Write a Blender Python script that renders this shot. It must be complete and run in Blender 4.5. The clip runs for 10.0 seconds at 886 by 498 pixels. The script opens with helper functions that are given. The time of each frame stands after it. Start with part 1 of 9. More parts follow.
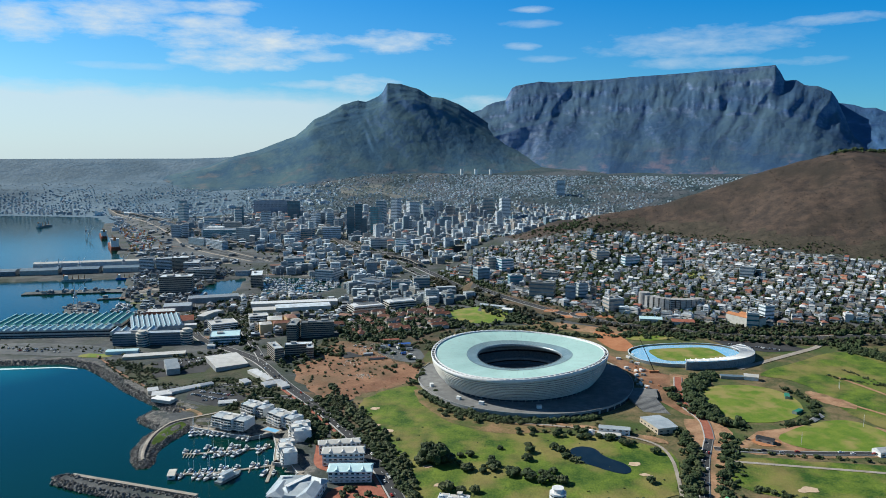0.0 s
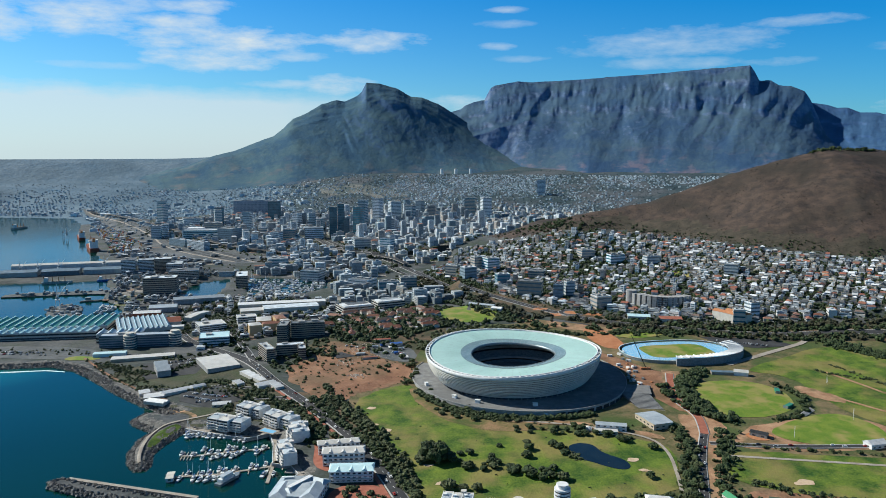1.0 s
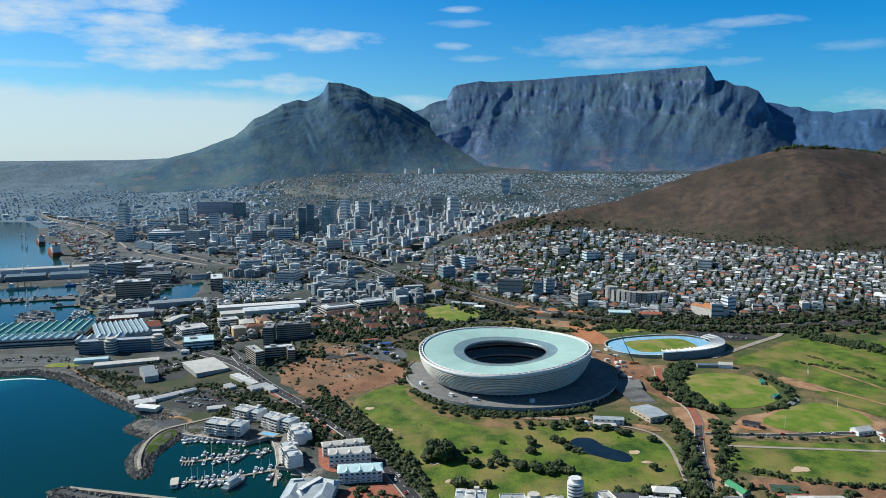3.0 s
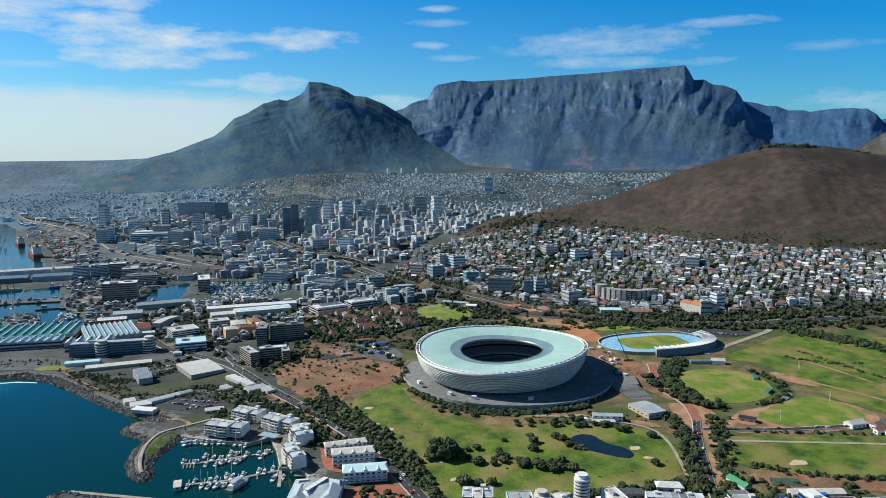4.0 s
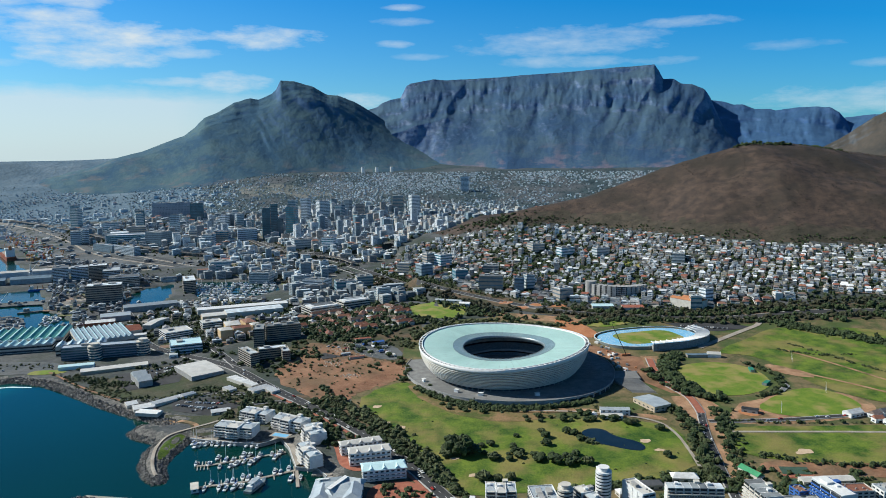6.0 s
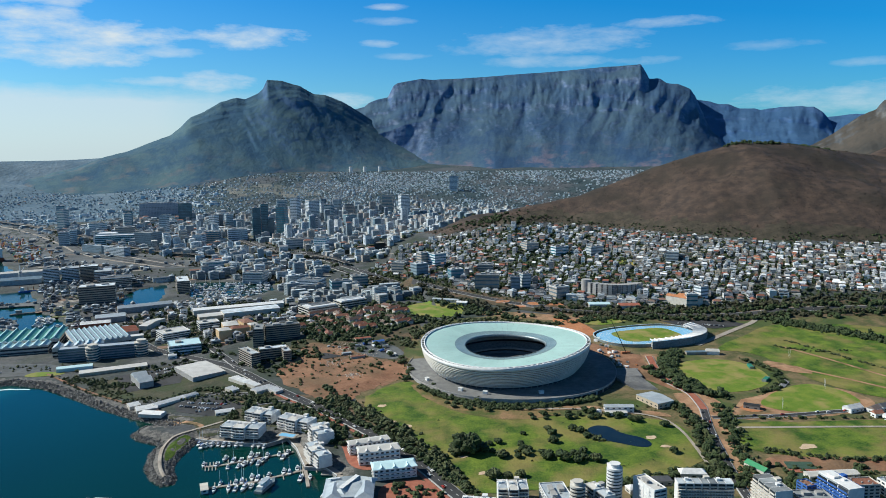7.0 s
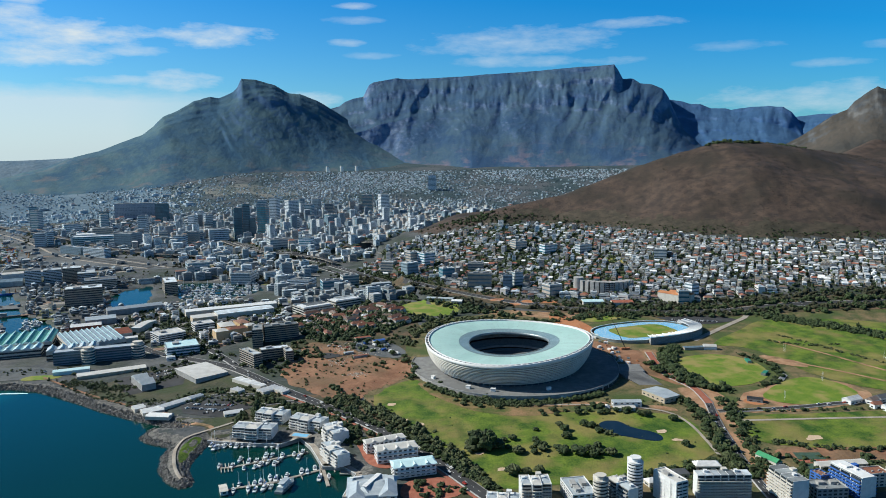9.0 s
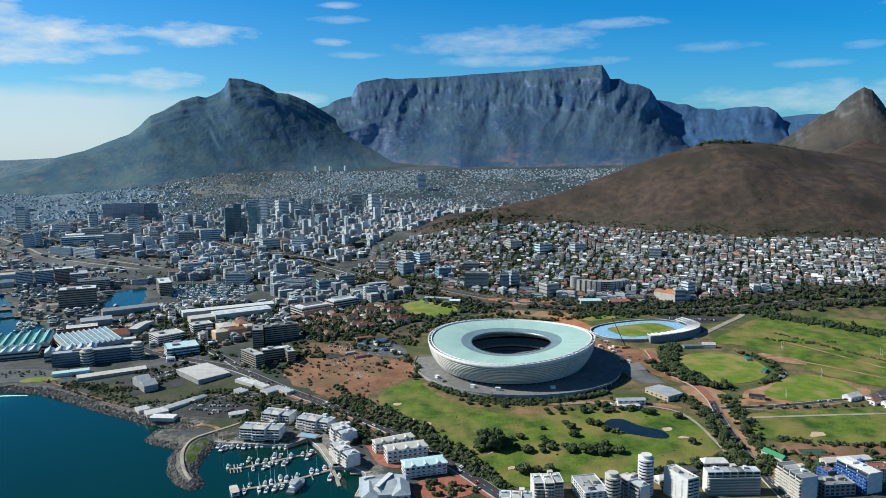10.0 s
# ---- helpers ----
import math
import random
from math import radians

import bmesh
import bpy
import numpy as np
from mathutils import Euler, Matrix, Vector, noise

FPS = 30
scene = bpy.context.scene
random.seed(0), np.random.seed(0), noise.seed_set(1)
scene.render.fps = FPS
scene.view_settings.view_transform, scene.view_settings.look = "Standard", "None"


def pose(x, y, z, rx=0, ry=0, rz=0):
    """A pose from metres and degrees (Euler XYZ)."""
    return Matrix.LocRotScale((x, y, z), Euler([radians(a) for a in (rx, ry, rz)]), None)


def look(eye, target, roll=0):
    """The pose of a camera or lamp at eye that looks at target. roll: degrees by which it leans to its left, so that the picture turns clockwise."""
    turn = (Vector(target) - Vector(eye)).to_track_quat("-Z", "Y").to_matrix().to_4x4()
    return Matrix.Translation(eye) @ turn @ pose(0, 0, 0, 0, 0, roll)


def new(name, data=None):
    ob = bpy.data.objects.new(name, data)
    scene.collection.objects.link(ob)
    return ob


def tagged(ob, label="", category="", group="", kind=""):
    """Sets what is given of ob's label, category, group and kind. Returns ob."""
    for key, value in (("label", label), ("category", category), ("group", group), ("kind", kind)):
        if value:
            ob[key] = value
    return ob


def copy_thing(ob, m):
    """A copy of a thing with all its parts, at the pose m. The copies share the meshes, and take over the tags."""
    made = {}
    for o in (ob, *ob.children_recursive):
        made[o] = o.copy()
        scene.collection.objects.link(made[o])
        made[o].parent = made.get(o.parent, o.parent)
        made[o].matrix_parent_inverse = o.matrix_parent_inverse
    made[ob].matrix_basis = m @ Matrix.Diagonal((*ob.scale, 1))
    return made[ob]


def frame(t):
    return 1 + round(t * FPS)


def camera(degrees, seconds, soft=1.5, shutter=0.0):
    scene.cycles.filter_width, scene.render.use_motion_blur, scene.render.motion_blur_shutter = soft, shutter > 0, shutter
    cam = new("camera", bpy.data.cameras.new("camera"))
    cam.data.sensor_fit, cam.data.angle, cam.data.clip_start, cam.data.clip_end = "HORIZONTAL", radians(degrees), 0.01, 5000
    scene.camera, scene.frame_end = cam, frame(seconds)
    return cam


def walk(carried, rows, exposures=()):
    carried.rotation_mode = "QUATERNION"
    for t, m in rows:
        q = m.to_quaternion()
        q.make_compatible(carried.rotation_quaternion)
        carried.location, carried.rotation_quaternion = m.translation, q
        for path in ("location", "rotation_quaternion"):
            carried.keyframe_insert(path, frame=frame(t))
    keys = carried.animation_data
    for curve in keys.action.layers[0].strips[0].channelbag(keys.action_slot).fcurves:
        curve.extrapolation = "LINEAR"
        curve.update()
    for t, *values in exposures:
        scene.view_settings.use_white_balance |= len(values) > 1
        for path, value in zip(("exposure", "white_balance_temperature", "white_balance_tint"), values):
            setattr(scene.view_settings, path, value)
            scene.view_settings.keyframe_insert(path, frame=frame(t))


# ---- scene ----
# ---- camera ----
cam = camera(61.71, 10.0, soft=0.9)
PATH = [
    (0, (1.04, -900.12, 284.97), (1.042, -800.983, 271.848), 0.132),
    (0.5, (-8.92, -900.36, 284.27), (-7.324, -801.237, 271.159), 0.108),
    (1, (-19.28, -900.91, 284.12), (-16.125, -801.823, 270.983), 0.040),
    (1.5, (-29.77, -901.28, 284.17), (-25.208, -802.254, 270.999), -0.020),
    (2, (-40.12, -901.85, 284.28), (-34.133, -802.907, 271.094), -0.095),
    (2.5, (-50.40, -902.37, 284.37), (-42.998, -803.522, 271.195), -0.166),
    (4, (-81.90, -901.89, 284.50), (-70.176, -803.473, 271.204), -0.383),
    (4.5, (-92.49, -901.64, 284.35), (-79.591, -803.377, 271.042), -0.429),
    (5, (-103.38, -901.04, 284.31), (-89.371, -802.931, 270.972), -0.482),
    (5.5, (-113.85, -900.37, 284.38), (-98.784, -802.424, 270.967), -0.529),
    (7, (-145.64, -897.70, 284.21), (-127.471, -800.300, 270.660), -0.625),
    (7.5, (-155.96, -896.56, 284.24), (-136.768, -799.370, 270.642), -0.646),
    (8, (-166.31, -895.04, 284.16), (-146.086, -798.058, 270.519), -0.660),
    (8.5, (-176.62, -893.67, 284.05), (-155.411, -796.903, 270.394), -0.679),
    (9, (-187.02, -892.35, 283.86), (-164.869, -795.790, 270.213), -0.672),
    (9.5, (-197.49, -890.69, 284.03), (-174.392, -794.358, 270.351), -0.640),
    (10, (-208.37, -888.98, 284.38), (-184.278, -792.894, 270.674), -0.638),
]
walk(cam, [(t, look(eye, target, roll)) for t, eye, target, roll in PATH], [(0.0, 0.25, 6250, 5), (10.0, 0.25, 6250, 5)])

# ---- sky and sun ----
SUN_FROM = Vector((-34.0, 15.0, 30.0)).normalized()      # towards the sun
SUN_EL = math.asin(SUN_FROM.z)
SUN_AZ = math.atan2(SUN_FROM.x, SUN_FROM.y)              # clockwise from +y

sun = new("sun", bpy.data.lights.new("sun", "SUN"))
sun.data.energy, sun.data.angle, sun.data.color = 5.0, radians(0.5), (1.0, 0.95, 0.86)
sun.matrix_world = look(SUN_FROM * 1000, (0, 0, 0))

world = bpy.data.worlds.new("sky")
scene.world = world
world.use_nodes = True


def sky_nodes():
    nt = world.node_tree
    nt.nodes.clear()
    N, L = nt.nodes.new, nt.links.new

    def math_node(op, a, b=None, clamp=False):
        n = N("ShaderNodeMath")
        n.operation, n.use_clamp = op, clamp
        for i, v in enumerate((a, b)):
            if v is None:
                continue
            if isinstance(v, (int, float)):
                n.inputs[i].default_value = v
            else:
                L(v, n.inputs[i])
        return n.outputs[0]

    sky = N("ShaderNodeTexSky")
    sky.sky_type, sky.sun_disc = "NISHITA", False
    sky.sun_elevation, sky.sun_rotation = SUN_EL, SUN_AZ
    sky.air_density, sky.dust_density, sky.ozone_density = 1.0, 0.3, 3.0
    coord = N("ShaderNodeTexCoord")
    sep = N("ShaderNodeSeparateXYZ")
    L(coord.outputs["Generated"], sep.inputs[0])
    # azimuth (clockwise from +y) and elevation in degrees
    az = math_node("MULTIPLY", math_node("ARCTAN2", sep.outputs[0], sep.outputs[1]), 180 / math.pi)
    el = math_node("MULTIPLY", math_node("ARCSINE", sep.outputs[2]), 180 / math.pi)
    vec = N("ShaderNodeCombineXYZ")
    L(az, vec.inputs[0])
    L(math_node("MULTIPLY", el, 3.2), vec.inputs[1])
    warp = N("ShaderNodeTexNoise")
    warp.inputs["Scale"].default_value, warp.inputs["Detail"].default_value = 0.34, 10
    warp.inputs["Roughness"].default_value = 0.62
    L(vec.outputs[0], warp.inputs["Vector"])
    fine = math_node("MULTIPLY", math_node("SUBTRACT", warp.outputs[0], 0.5), 3.4)

    def bank(az0, el0, half_az, half_el, amount):
        """One cloud bank: an ellipse of sky whose edge is broken up by noise."""
        u = math_node("DIVIDE", math_node("SUBTRACT", az, az0), half_az)
        v = math_node("DIVIDE", math_node("SUBTRACT", el, el0), half_el)
        d = math_node("ADD", math_node("MULTIPLY", u, u), math_node("MULTIPLY", v, v))
        s = math_node("ADD", math_node("SUBTRACT", 1.0, d), fine)
        return math_node("MULTIPLY", math_node("MULTIPLY", s, 0.62, True), amount)

    total = None
    for row in CLOUDS:
        one = bank(*row)
        total = one if total is None else math_node("MAXIMUM", total, one)
    # the low sheet of cloud over the bay, thinning out towards the mountain
    edge = math_node("ADD", math_node("ADD", math_node("MULTIPLY", az, -0.02), 4.3), math_node("MULTIPLY", fine, 0.45))
    sheet_top = math_node("MULTIPLY", math_node("SUBTRACT", edge, el), 0.9, True)
    fade = math_node("MULTIPLY", math_node("SUBTRACT", 4.0, az), 0.07, True)
    round_back = math_node("MULTIPLY", math_node("ADD", az, 100.0), 0.05, True)
    veil = math_node("MULTIPLY", math_node("MULTIPLY", math_node("MULTIPLY", sheet_top, fade), round_back), 0.69)
    total = math_node("MAXIMUM", total, veil)
    white = N("ShaderNodeRGB")
    white.outputs[0].default_value = (7.9, 8.6, 9.2, 1)
    mix = N("ShaderNodeMix")
    mix.data_type = "RGBA"
    L(total, mix.inputs["Factor"])
    # clear dry air: deep azure overhead, pale towards the horizon
    rise = N("ShaderNodeMapRange")
    rise.inputs["From Min"].default_value, rise.inputs["From Max"].default_value = 0.0, 13.0
    L(math_node("ADD", el, math_node("MULTIPLY", az, 0.12)), rise.inputs["Value"])
    tint = N("ShaderNodeMix")
    tint.data_type = "RGBA"
    tint.inputs["A"].default_value, tint.inputs["B"].default_value = (0.62, 1.03, 1.32, 1), (0.11, 0.81, 1.40, 1)
    L(rise.outputs[0], tint.inputs["Factor"])
    high = N("ShaderNodeMapRange")
    high.inputs["From Min"].default_value, high.inputs["From Max"].default_value = 14.0, 38.0
    L(el, high.inputs["Value"])
    soft = N("ShaderNodeMix")
    soft.data_type = "RGBA"
    L(high.outputs[0], soft.inputs["Factor"])
    L(tint.outputs["Result"], soft.inputs["A"])
    soft.inputs["B"].default_value = (0.27, 0.44, 0.56, 1)
    deep = N("ShaderNodeMix")
    deep.data_type, deep.blend_type = "RGBA", "MULTIPLY"
    deep.inputs["Factor"].default_value = 1.0
    L(sky.outputs[0], deep.inputs["A"])
    L(soft.outputs["Result"], deep.inputs["B"])
    L(deep.outputs["Result"], mix.inputs["A"])
    L(white.outputs[0], mix.inputs["B"])
    back, out = N("ShaderNodeBackground"), N("ShaderNodeOutputWorld")
    back.inputs["Strength"].default_value = 0.074
    L(mix.outputs["Result"], back.inputs["Color"])
    L(back.outputs[0], out.inputs[0])


# cloud banks: azimuth, elevation, half width, half height (degrees), thickness
CLOUDS = [
    (-29.1, 8.4, 3.4, 1.4, 1.0), (-23.7, 8.8, 4.6, 1.3, 1.0), (-17.8, 9.0, 4.2, 0.65, 0.9), (-16.2, 10.1, 3.4, 0.6, 0.85), (-14.3, 7.9, 7.6, 1.15, 1.0), (-21.5, 9.8, 3.5, 0.7, 0.8),
    (-14.8, 6.6, 5.0, 1.0, 1.0), (-9.5, 6.9, 3.0, 0.45, 0.6), (-3.6, 8.0, 4.4, 0.85, 0.9), (-9.5, 4.9, 3.8, 0.4, 0.6), (-6.2, 4.8, 3.0, 0.9, 0.85), (2.8, 3.6, 2.8, 0.65, 0.7),
    (6.7, 10.3, 1.8, 0.28, 0.55), (6.5, 9.3, 2.4, 0.36, 0.35), (5.9, 7.7, 1.6, 0.3, 0.5), (7.4, 6.8, 2.3, 0.28, 0.3), (18.3, 7.6, 7.6, 1.1, 0.5), (16.7, 7.9, 2.0, 0.45, 0.6),
    (22.7, 8.0, 3.5, 0.6, 0.5), (27.2, 8.7, 3.9, 0.42, 0.5), (18.3, 6.3, 5.2, 0.5, 0.45), (-22.3, 5.8, 3.6, 0.3, 0.35), (34.0, 6.8, 3.4, 0.4, 0.28), (39.9, 5.3, 2.6, 0.35, 0.28),
    (25.6, 6.1, 2.4, 0.35, 0.4), (43.2, 6.3, 1.9, 0.3, 0.28), (40.7, 3.0, 8.9, 1.1, 0.55), (44.4, 2.0, 5.4, 0.9, 0.5), (-38, 9.6, 7, 1.4, 0.8),
    (60, 9, 14, 2.4, 0.6), (-60, 9, 16, 3, 0.7), (-75, 4, 30, 3, 0.6), (100, 14, 20, 3, 0.6), (170, 12, 30, 4, 0.6),
]
sky_nodes()

# ---- materials ----
def rgb(c):
    return (c[0], c[1], c[2], 1.0)


def surface(name, low, high, scale=0.2, rough=0.85, bump=0.3, metal=0.0, fine=6.0, dark=None, dark_scale=0.02, dark_amount=0.5,
            vary=0.0, spec=0.3):
    """A matt surface: two tones at a coarse scale, a third in larger stains, fine grain and relief; sizes in 1/m."""
    mat = bpy.data.materials.new(name)
    mat.use_nodes = True
    nt = mat.node_tree
    N, L = nt.nodes.new, nt.links.new
    bsdf = nt.nodes["Principled BSDF"]
    bsdf.inputs["Roughness"].default_value = rough
    bsdf.inputs["Metallic"].default_value = metal
    bsdf.inputs["Specular IOR Level"].default_value = spec
    geo = N("ShaderNodeNewGeometry")
    n1, n2, n3 = N("ShaderNodeTexNoise"), N("ShaderNodeTexNoise"), N("ShaderNodeTexNoise")
    for n, s in ((n1, scale), (n2, scale * fine), (n3, dark_scale)):
        n.inputs["Scale"].default_value, n.inputs["Detail"].default_value = s, 5
        L(geo.outputs["Position"], n.inputs["Vector"])
    add = N("ShaderNodeMath")
    add.operation = "MULTIPLY_ADD"
    L(n2.outputs[0], add.inputs[0])
    add.inputs[1].default_value = 0.5
    L(n1.outputs[0], add.inputs[2])
    ramp = N("ShaderNodeMapRange")
    ramp.inputs["From Min"].default_value, ramp.inputs["From Max"].default_value = 0.55, 0.95
    L(add.outputs[0], ramp.inputs["Value"])
    mix = N("ShaderNodeMix")
    mix.data_type = "RGBA"
    mix.inputs["A"].default_value, mix.inputs["B"].default_value = rgb(low), rgb(high)
    L(ramp.outputs[0], mix.inputs["Factor"])
    out = mix.outputs["Result"]
    if dark is not None:
        r3 = N("ShaderNodeMapRange")
        r3.inputs["From Min"].default_value, r3.inputs["From Max"].default_value = 0.45, 0.62
        r3.inputs["To Max"].default_value = dark_amount
        L(n3.outputs[0], r3.inputs["Value"])
        m3 = N("ShaderNodeMix")
        m3.data_type = "RGBA"
        L(r3.outputs[0], m3.inputs["Factor"])
        L(out, m3.inputs["A"])
        m3.inputs["B"].default_value = rgb(dark)
        out = m3.outputs["Result"]
    if vary:
        info, isl = N("ShaderNodeObjectInfo"), N("ShaderNodeNewGeometry")
        both = N("ShaderNodeMath")
        both.operation = "ADD"
        L(info.outputs["Random"], both.inputs[0])
        L(isl.outputs["Random Per Island"], both.inputs[1])
        frac = N("ShaderNodeMath")
        frac.operation = "FRACT"
        L(both.outputs[0], frac.inputs[0])
        span = N("ShaderNodeMapRange")
        span.inputs["To Min"].default_value, span.inputs["To Max"].default_value = 1 - vary, 1 + vary
        L(frac.outputs[0], span.inputs["Value"])
        hsv = N("ShaderNodeHueSaturation")
        L(span.outputs[0], hsv.inputs["Value"])
        L(out, hsv.inputs["Color"])
        out = hsv.outputs[0]
    L(out, bsdf.inputs["Base Color"])
    if bump:
        b = N("ShaderNodeBump")
        b.inputs["Strength"].default_value, b.inputs["Distance"].default_value = bump, 0.35 / scale
        L(add.outputs[0], b.inputs["Height"])
        L(b.outputs[0], bsdf.inputs["Normal"])
    return mat


# ---- mesh tools ----
def mesh_of(name, verts, faces, mats=(), slots=None, smooth=False):
    me = bpy.data.meshes.new(name)
    me.from_pydata([tuple(map(float, v)) for v in verts], [], [tuple(map(int, q)) for q in faces])
    for m in mats:
        me.materials.append(m)
    if slots is not None:
        me.polygons.foreach_set("material_index", np.asarray(slots, dtype=np.int32))
    if smooth:
        me.polygons.foreach_set("use_smooth", np.ones(len(me.polygons), dtype=bool))
    me.update()
    return me


def grid_mesh(name, xyz, mats=(), slots=None, smooth=True, wrap=False):
    """A mesh from an array of rows x columns x 3."""
    r, c = xyz.shape[:2]
    idx = np.arange(r * c).reshape(r, c)
    nxt = np.roll(idx, -1, 1) if wrap else idx[:, 1:]
    cur = idx if wrap else idx[:, :-1]
    quads = np.stack([cur[:-1], nxt[:-1], nxt[1:], cur[1:]], -1).reshape(-1, 4)
    me = bpy.data.meshes.new(name)
    me.vertices.add(r * c)
    me.vertices.foreach_set("co", xyz.astype(np.float32).ravel())
    me.loops.add(quads.size)
    me.loops.foreach_set("vertex_index", quads.astype(np.int32).ravel())
    me.polygons.add(len(quads))
    me.polygons.foreach_set("loop_start", np.arange(0, quads.size, 4, dtype=np.int32))
    for m in mats:
        me.materials.append(m)
    if slots is not None:
        me.polygons.foreach_set("material_index", np.asarray(slots, dtype=np.int32))
    me.polygons.foreach_set("use_smooth", np.full(len(quads), smooth))
    me.update(calc_edges=True)
    me.validate()
    return me


class Shape:
    """Gathers boxes, prisms and rings into one mesh, with a material slot for each face."""

    def __init__(self):
        self.v, self.f, self.s = [], [], []

    def add(self, verts, faces, slot=0):
        n = len(self.v)
        self.v += [tuple(p) for p in verts]
        self.f += [tuple(n + i for i in q) for q in faces]
        self.s += [slot] * len(faces)
        return self

    def box(self, cx, cy, z0, w, d, h, turn=0.0, slot=0, taper=1.0):
        c, s = math.cos(turn), math.sin(turn)
        pts = []
        for k, zz in ((1.0, z0), (taper, z0 + h)):
            for x, y in ((-w / 2, -d / 2), (w / 2, -d / 2), (w / 2, d / 2), (-w / 2, d / 2)):
                pts.append((cx + (x * c - y * s) * k, cy + (x * s + y * c) * k, zz))
        return self.add(pts, [(3, 2, 1, 0), (4, 5, 6, 7), (0, 1, 5, 4), (1, 2, 6, 5), (2, 3, 7, 6), (3, 0, 4, 7)], slot)

    def gable(self, cx, cy, z0, w, d, h, turn=0.0, slot=0, hip=0.0, over=0.4):
        """A pitched roof on a w x d base, ridge along w; hip: by how much of the depth each end leans in."""
        c, s = math.cos(turn), math.sin(turn)
        w2, d2 = w / 2 + over, d / 2 + over
        r = max(w2 - hip * d2, 0.2)
        raw = [(-w2, -d2, z0), (w2, -d2, z0), (w2, d2, z0), (-w2, d2, z0), (-r, 0, z0 + h), (r, 0, z0 + h)]
        pts = [(cx + x * c - y * s, cy + x * s + y * c, z) for x, y, z in raw]
        return self.add(pts, [(3, 2, 1, 0), (0, 1, 5, 4), (2, 3, 4, 5), (1, 2, 5), (3, 0, 4)], slot)

    def cyl(self, cx, cy, z0, r, h, n=12, slot=0, top=1.0, cap=True):
        a = [2 * math.pi * i / n for i in range(n)]
        pts = [(cx + r * math.cos(t), cy + r * math.sin(t), z0) for t in a] + [(cx + r * top * math.cos(t), cy + r * top * math.sin(t), z0 + h) for t in a]
        fs = [(i, (i + 1) % n, n + (i + 1) % n, n + i) for i in range(n)]
        if cap:
            fs += [tuple(range(n, 2 * n)), tuple(range(n - 1, -1, -1))]
        return self.add(pts, fs, slot)

    def prism(self, outline, z0, z1, slot=0, side=None):
        n = len(outline)
        area = sum(outline[i][0] * outline[(i + 1) % n][1] - outline[(i + 1) % n][0] * outline[i][1] for i in range(n))
        if area < 0:
            outline = outline[::-1]
        pts = [(x, y, z0) for x, y in outline] + [(x, y, z1) for x, y in outline]
        self.add(pts, [tuple(range(n, 2 * n)), tuple(range(n - 1, -1, -1))], slot)
        return self.add(pts, [(i, (i + 1) % n, n + (i + 1) % n, n + i) for i in range(n)], slot if side is None else side)

    def mesh(self, name, *mats, smooth=False):
        return mesh_of(name, self.v, self.f, mats, self.s, smooth)


def part(name, shape, mats, parent, label="", kind=""):
    """Links a Shape or a mesh as one mesh object under a thing or a part."""
    me = shape.mesh(name, *mats) if isinstance(shape, Shape) else shape
    ob = new(name, me)
    ob.parent = parent
    return tagged(ob, label, kind=kind)


def thing(name, label, category, group="", m=None, data=None, kind=""):
    ob = new(name, data)
    if m is not None:
        ob.matrix_basis = m
    return tagged(ob, label, category, group, kind)

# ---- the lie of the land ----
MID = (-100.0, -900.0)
FOOT = [(150, 1000), (205, 885), (340, 780), (441, 765), (551, 650), (600, 570), (657, 500), (776, 400), (950, 325), (1200, 260), (1500, 200),
        (1900, 150), (2100, 700), (1800, 1300), (1300, 1350), (800, 1250), (400, 1150)]
RIDGE = [(215, 930, 84), (357, 861, 132), (520, 840, 165), (700, 805, 232), (800, 785, 262), (899, 767, 286), (1020, 800, 289),
         (1200, 880, 270), (1450, 960, 250), (1650, 1060, 300)]
OCEAN = [(-3000, 420), (-1500, 300), (-900, 110), (-700, 62), (-586, 55), (-544, 60), (-507, 66), (-468, 48), (-420, 0), (-379, -45),
         (-333, -88), (-300, -113), (-285, -123), (-305, -115), (-318, -117), (-325, -137), (-317, -151), (-292, -170), (-297, -191), (-295, -222),
         (-285, -250), (-274, -263), (-266, -261), (-265, -250), (-272, -226), (-269, -207), (-258, -168), (-247, -174), (-210, -189), (-189, -195),
         (-170, -184), (-161, -210), (-153, -256), (-135, -262), (-126, -279), (-141, -318), (-120, -400), (100, -470), (400, -480),
         (1200, -420), (3000, -300), (3000, -3000), (-3000, -3000)]
MOLE = [(-334, -297), (-340, -284), (-328, -277), (-280, -297), (-209, -320), (-100, -352), (-105, -366), (-239, -334), (-298, -313)]
DUNCAN = [(-2600, 1500), (-1900, 2330), (-1481, 2257), (-1333, 2010), (-1204, 1703), (-1014, 1382), (-872, 1075), (-785, 975), (-952, 907), (-1200, 800)]
VICTORIA = [(-1500, 520), (-960, 685), (-894, 700), (-787, 708), (-713, 738), (-657, 622), (-643, 564), (-609, 491), (-590, 486), (-543, 402), (-532, 352), (-600, 318), (-634, 293), (-760, 240), (-1300, 240)]
ALFRED = [(-484, 538), (-499, 545), (-504, 629), (-490, 706), (-460, 730), (-444, 753), (-428, 657), (-423, 583), (-427, 482), (-442, 528)]
YACHT_BASIN = [(-374, 594), (-403, 765), (-231, 730), (-210, 627), (-253, 565), (-352, 552)]
BASINS = (DUNCAN, VICTORIA, ALFRED, YACHT_BASIN)


def smooth(e0, e1, v):
    u = np.clip((v - e0) / (e1 - e0), 0, 1)
    return u * u * (3 - 2 * u)


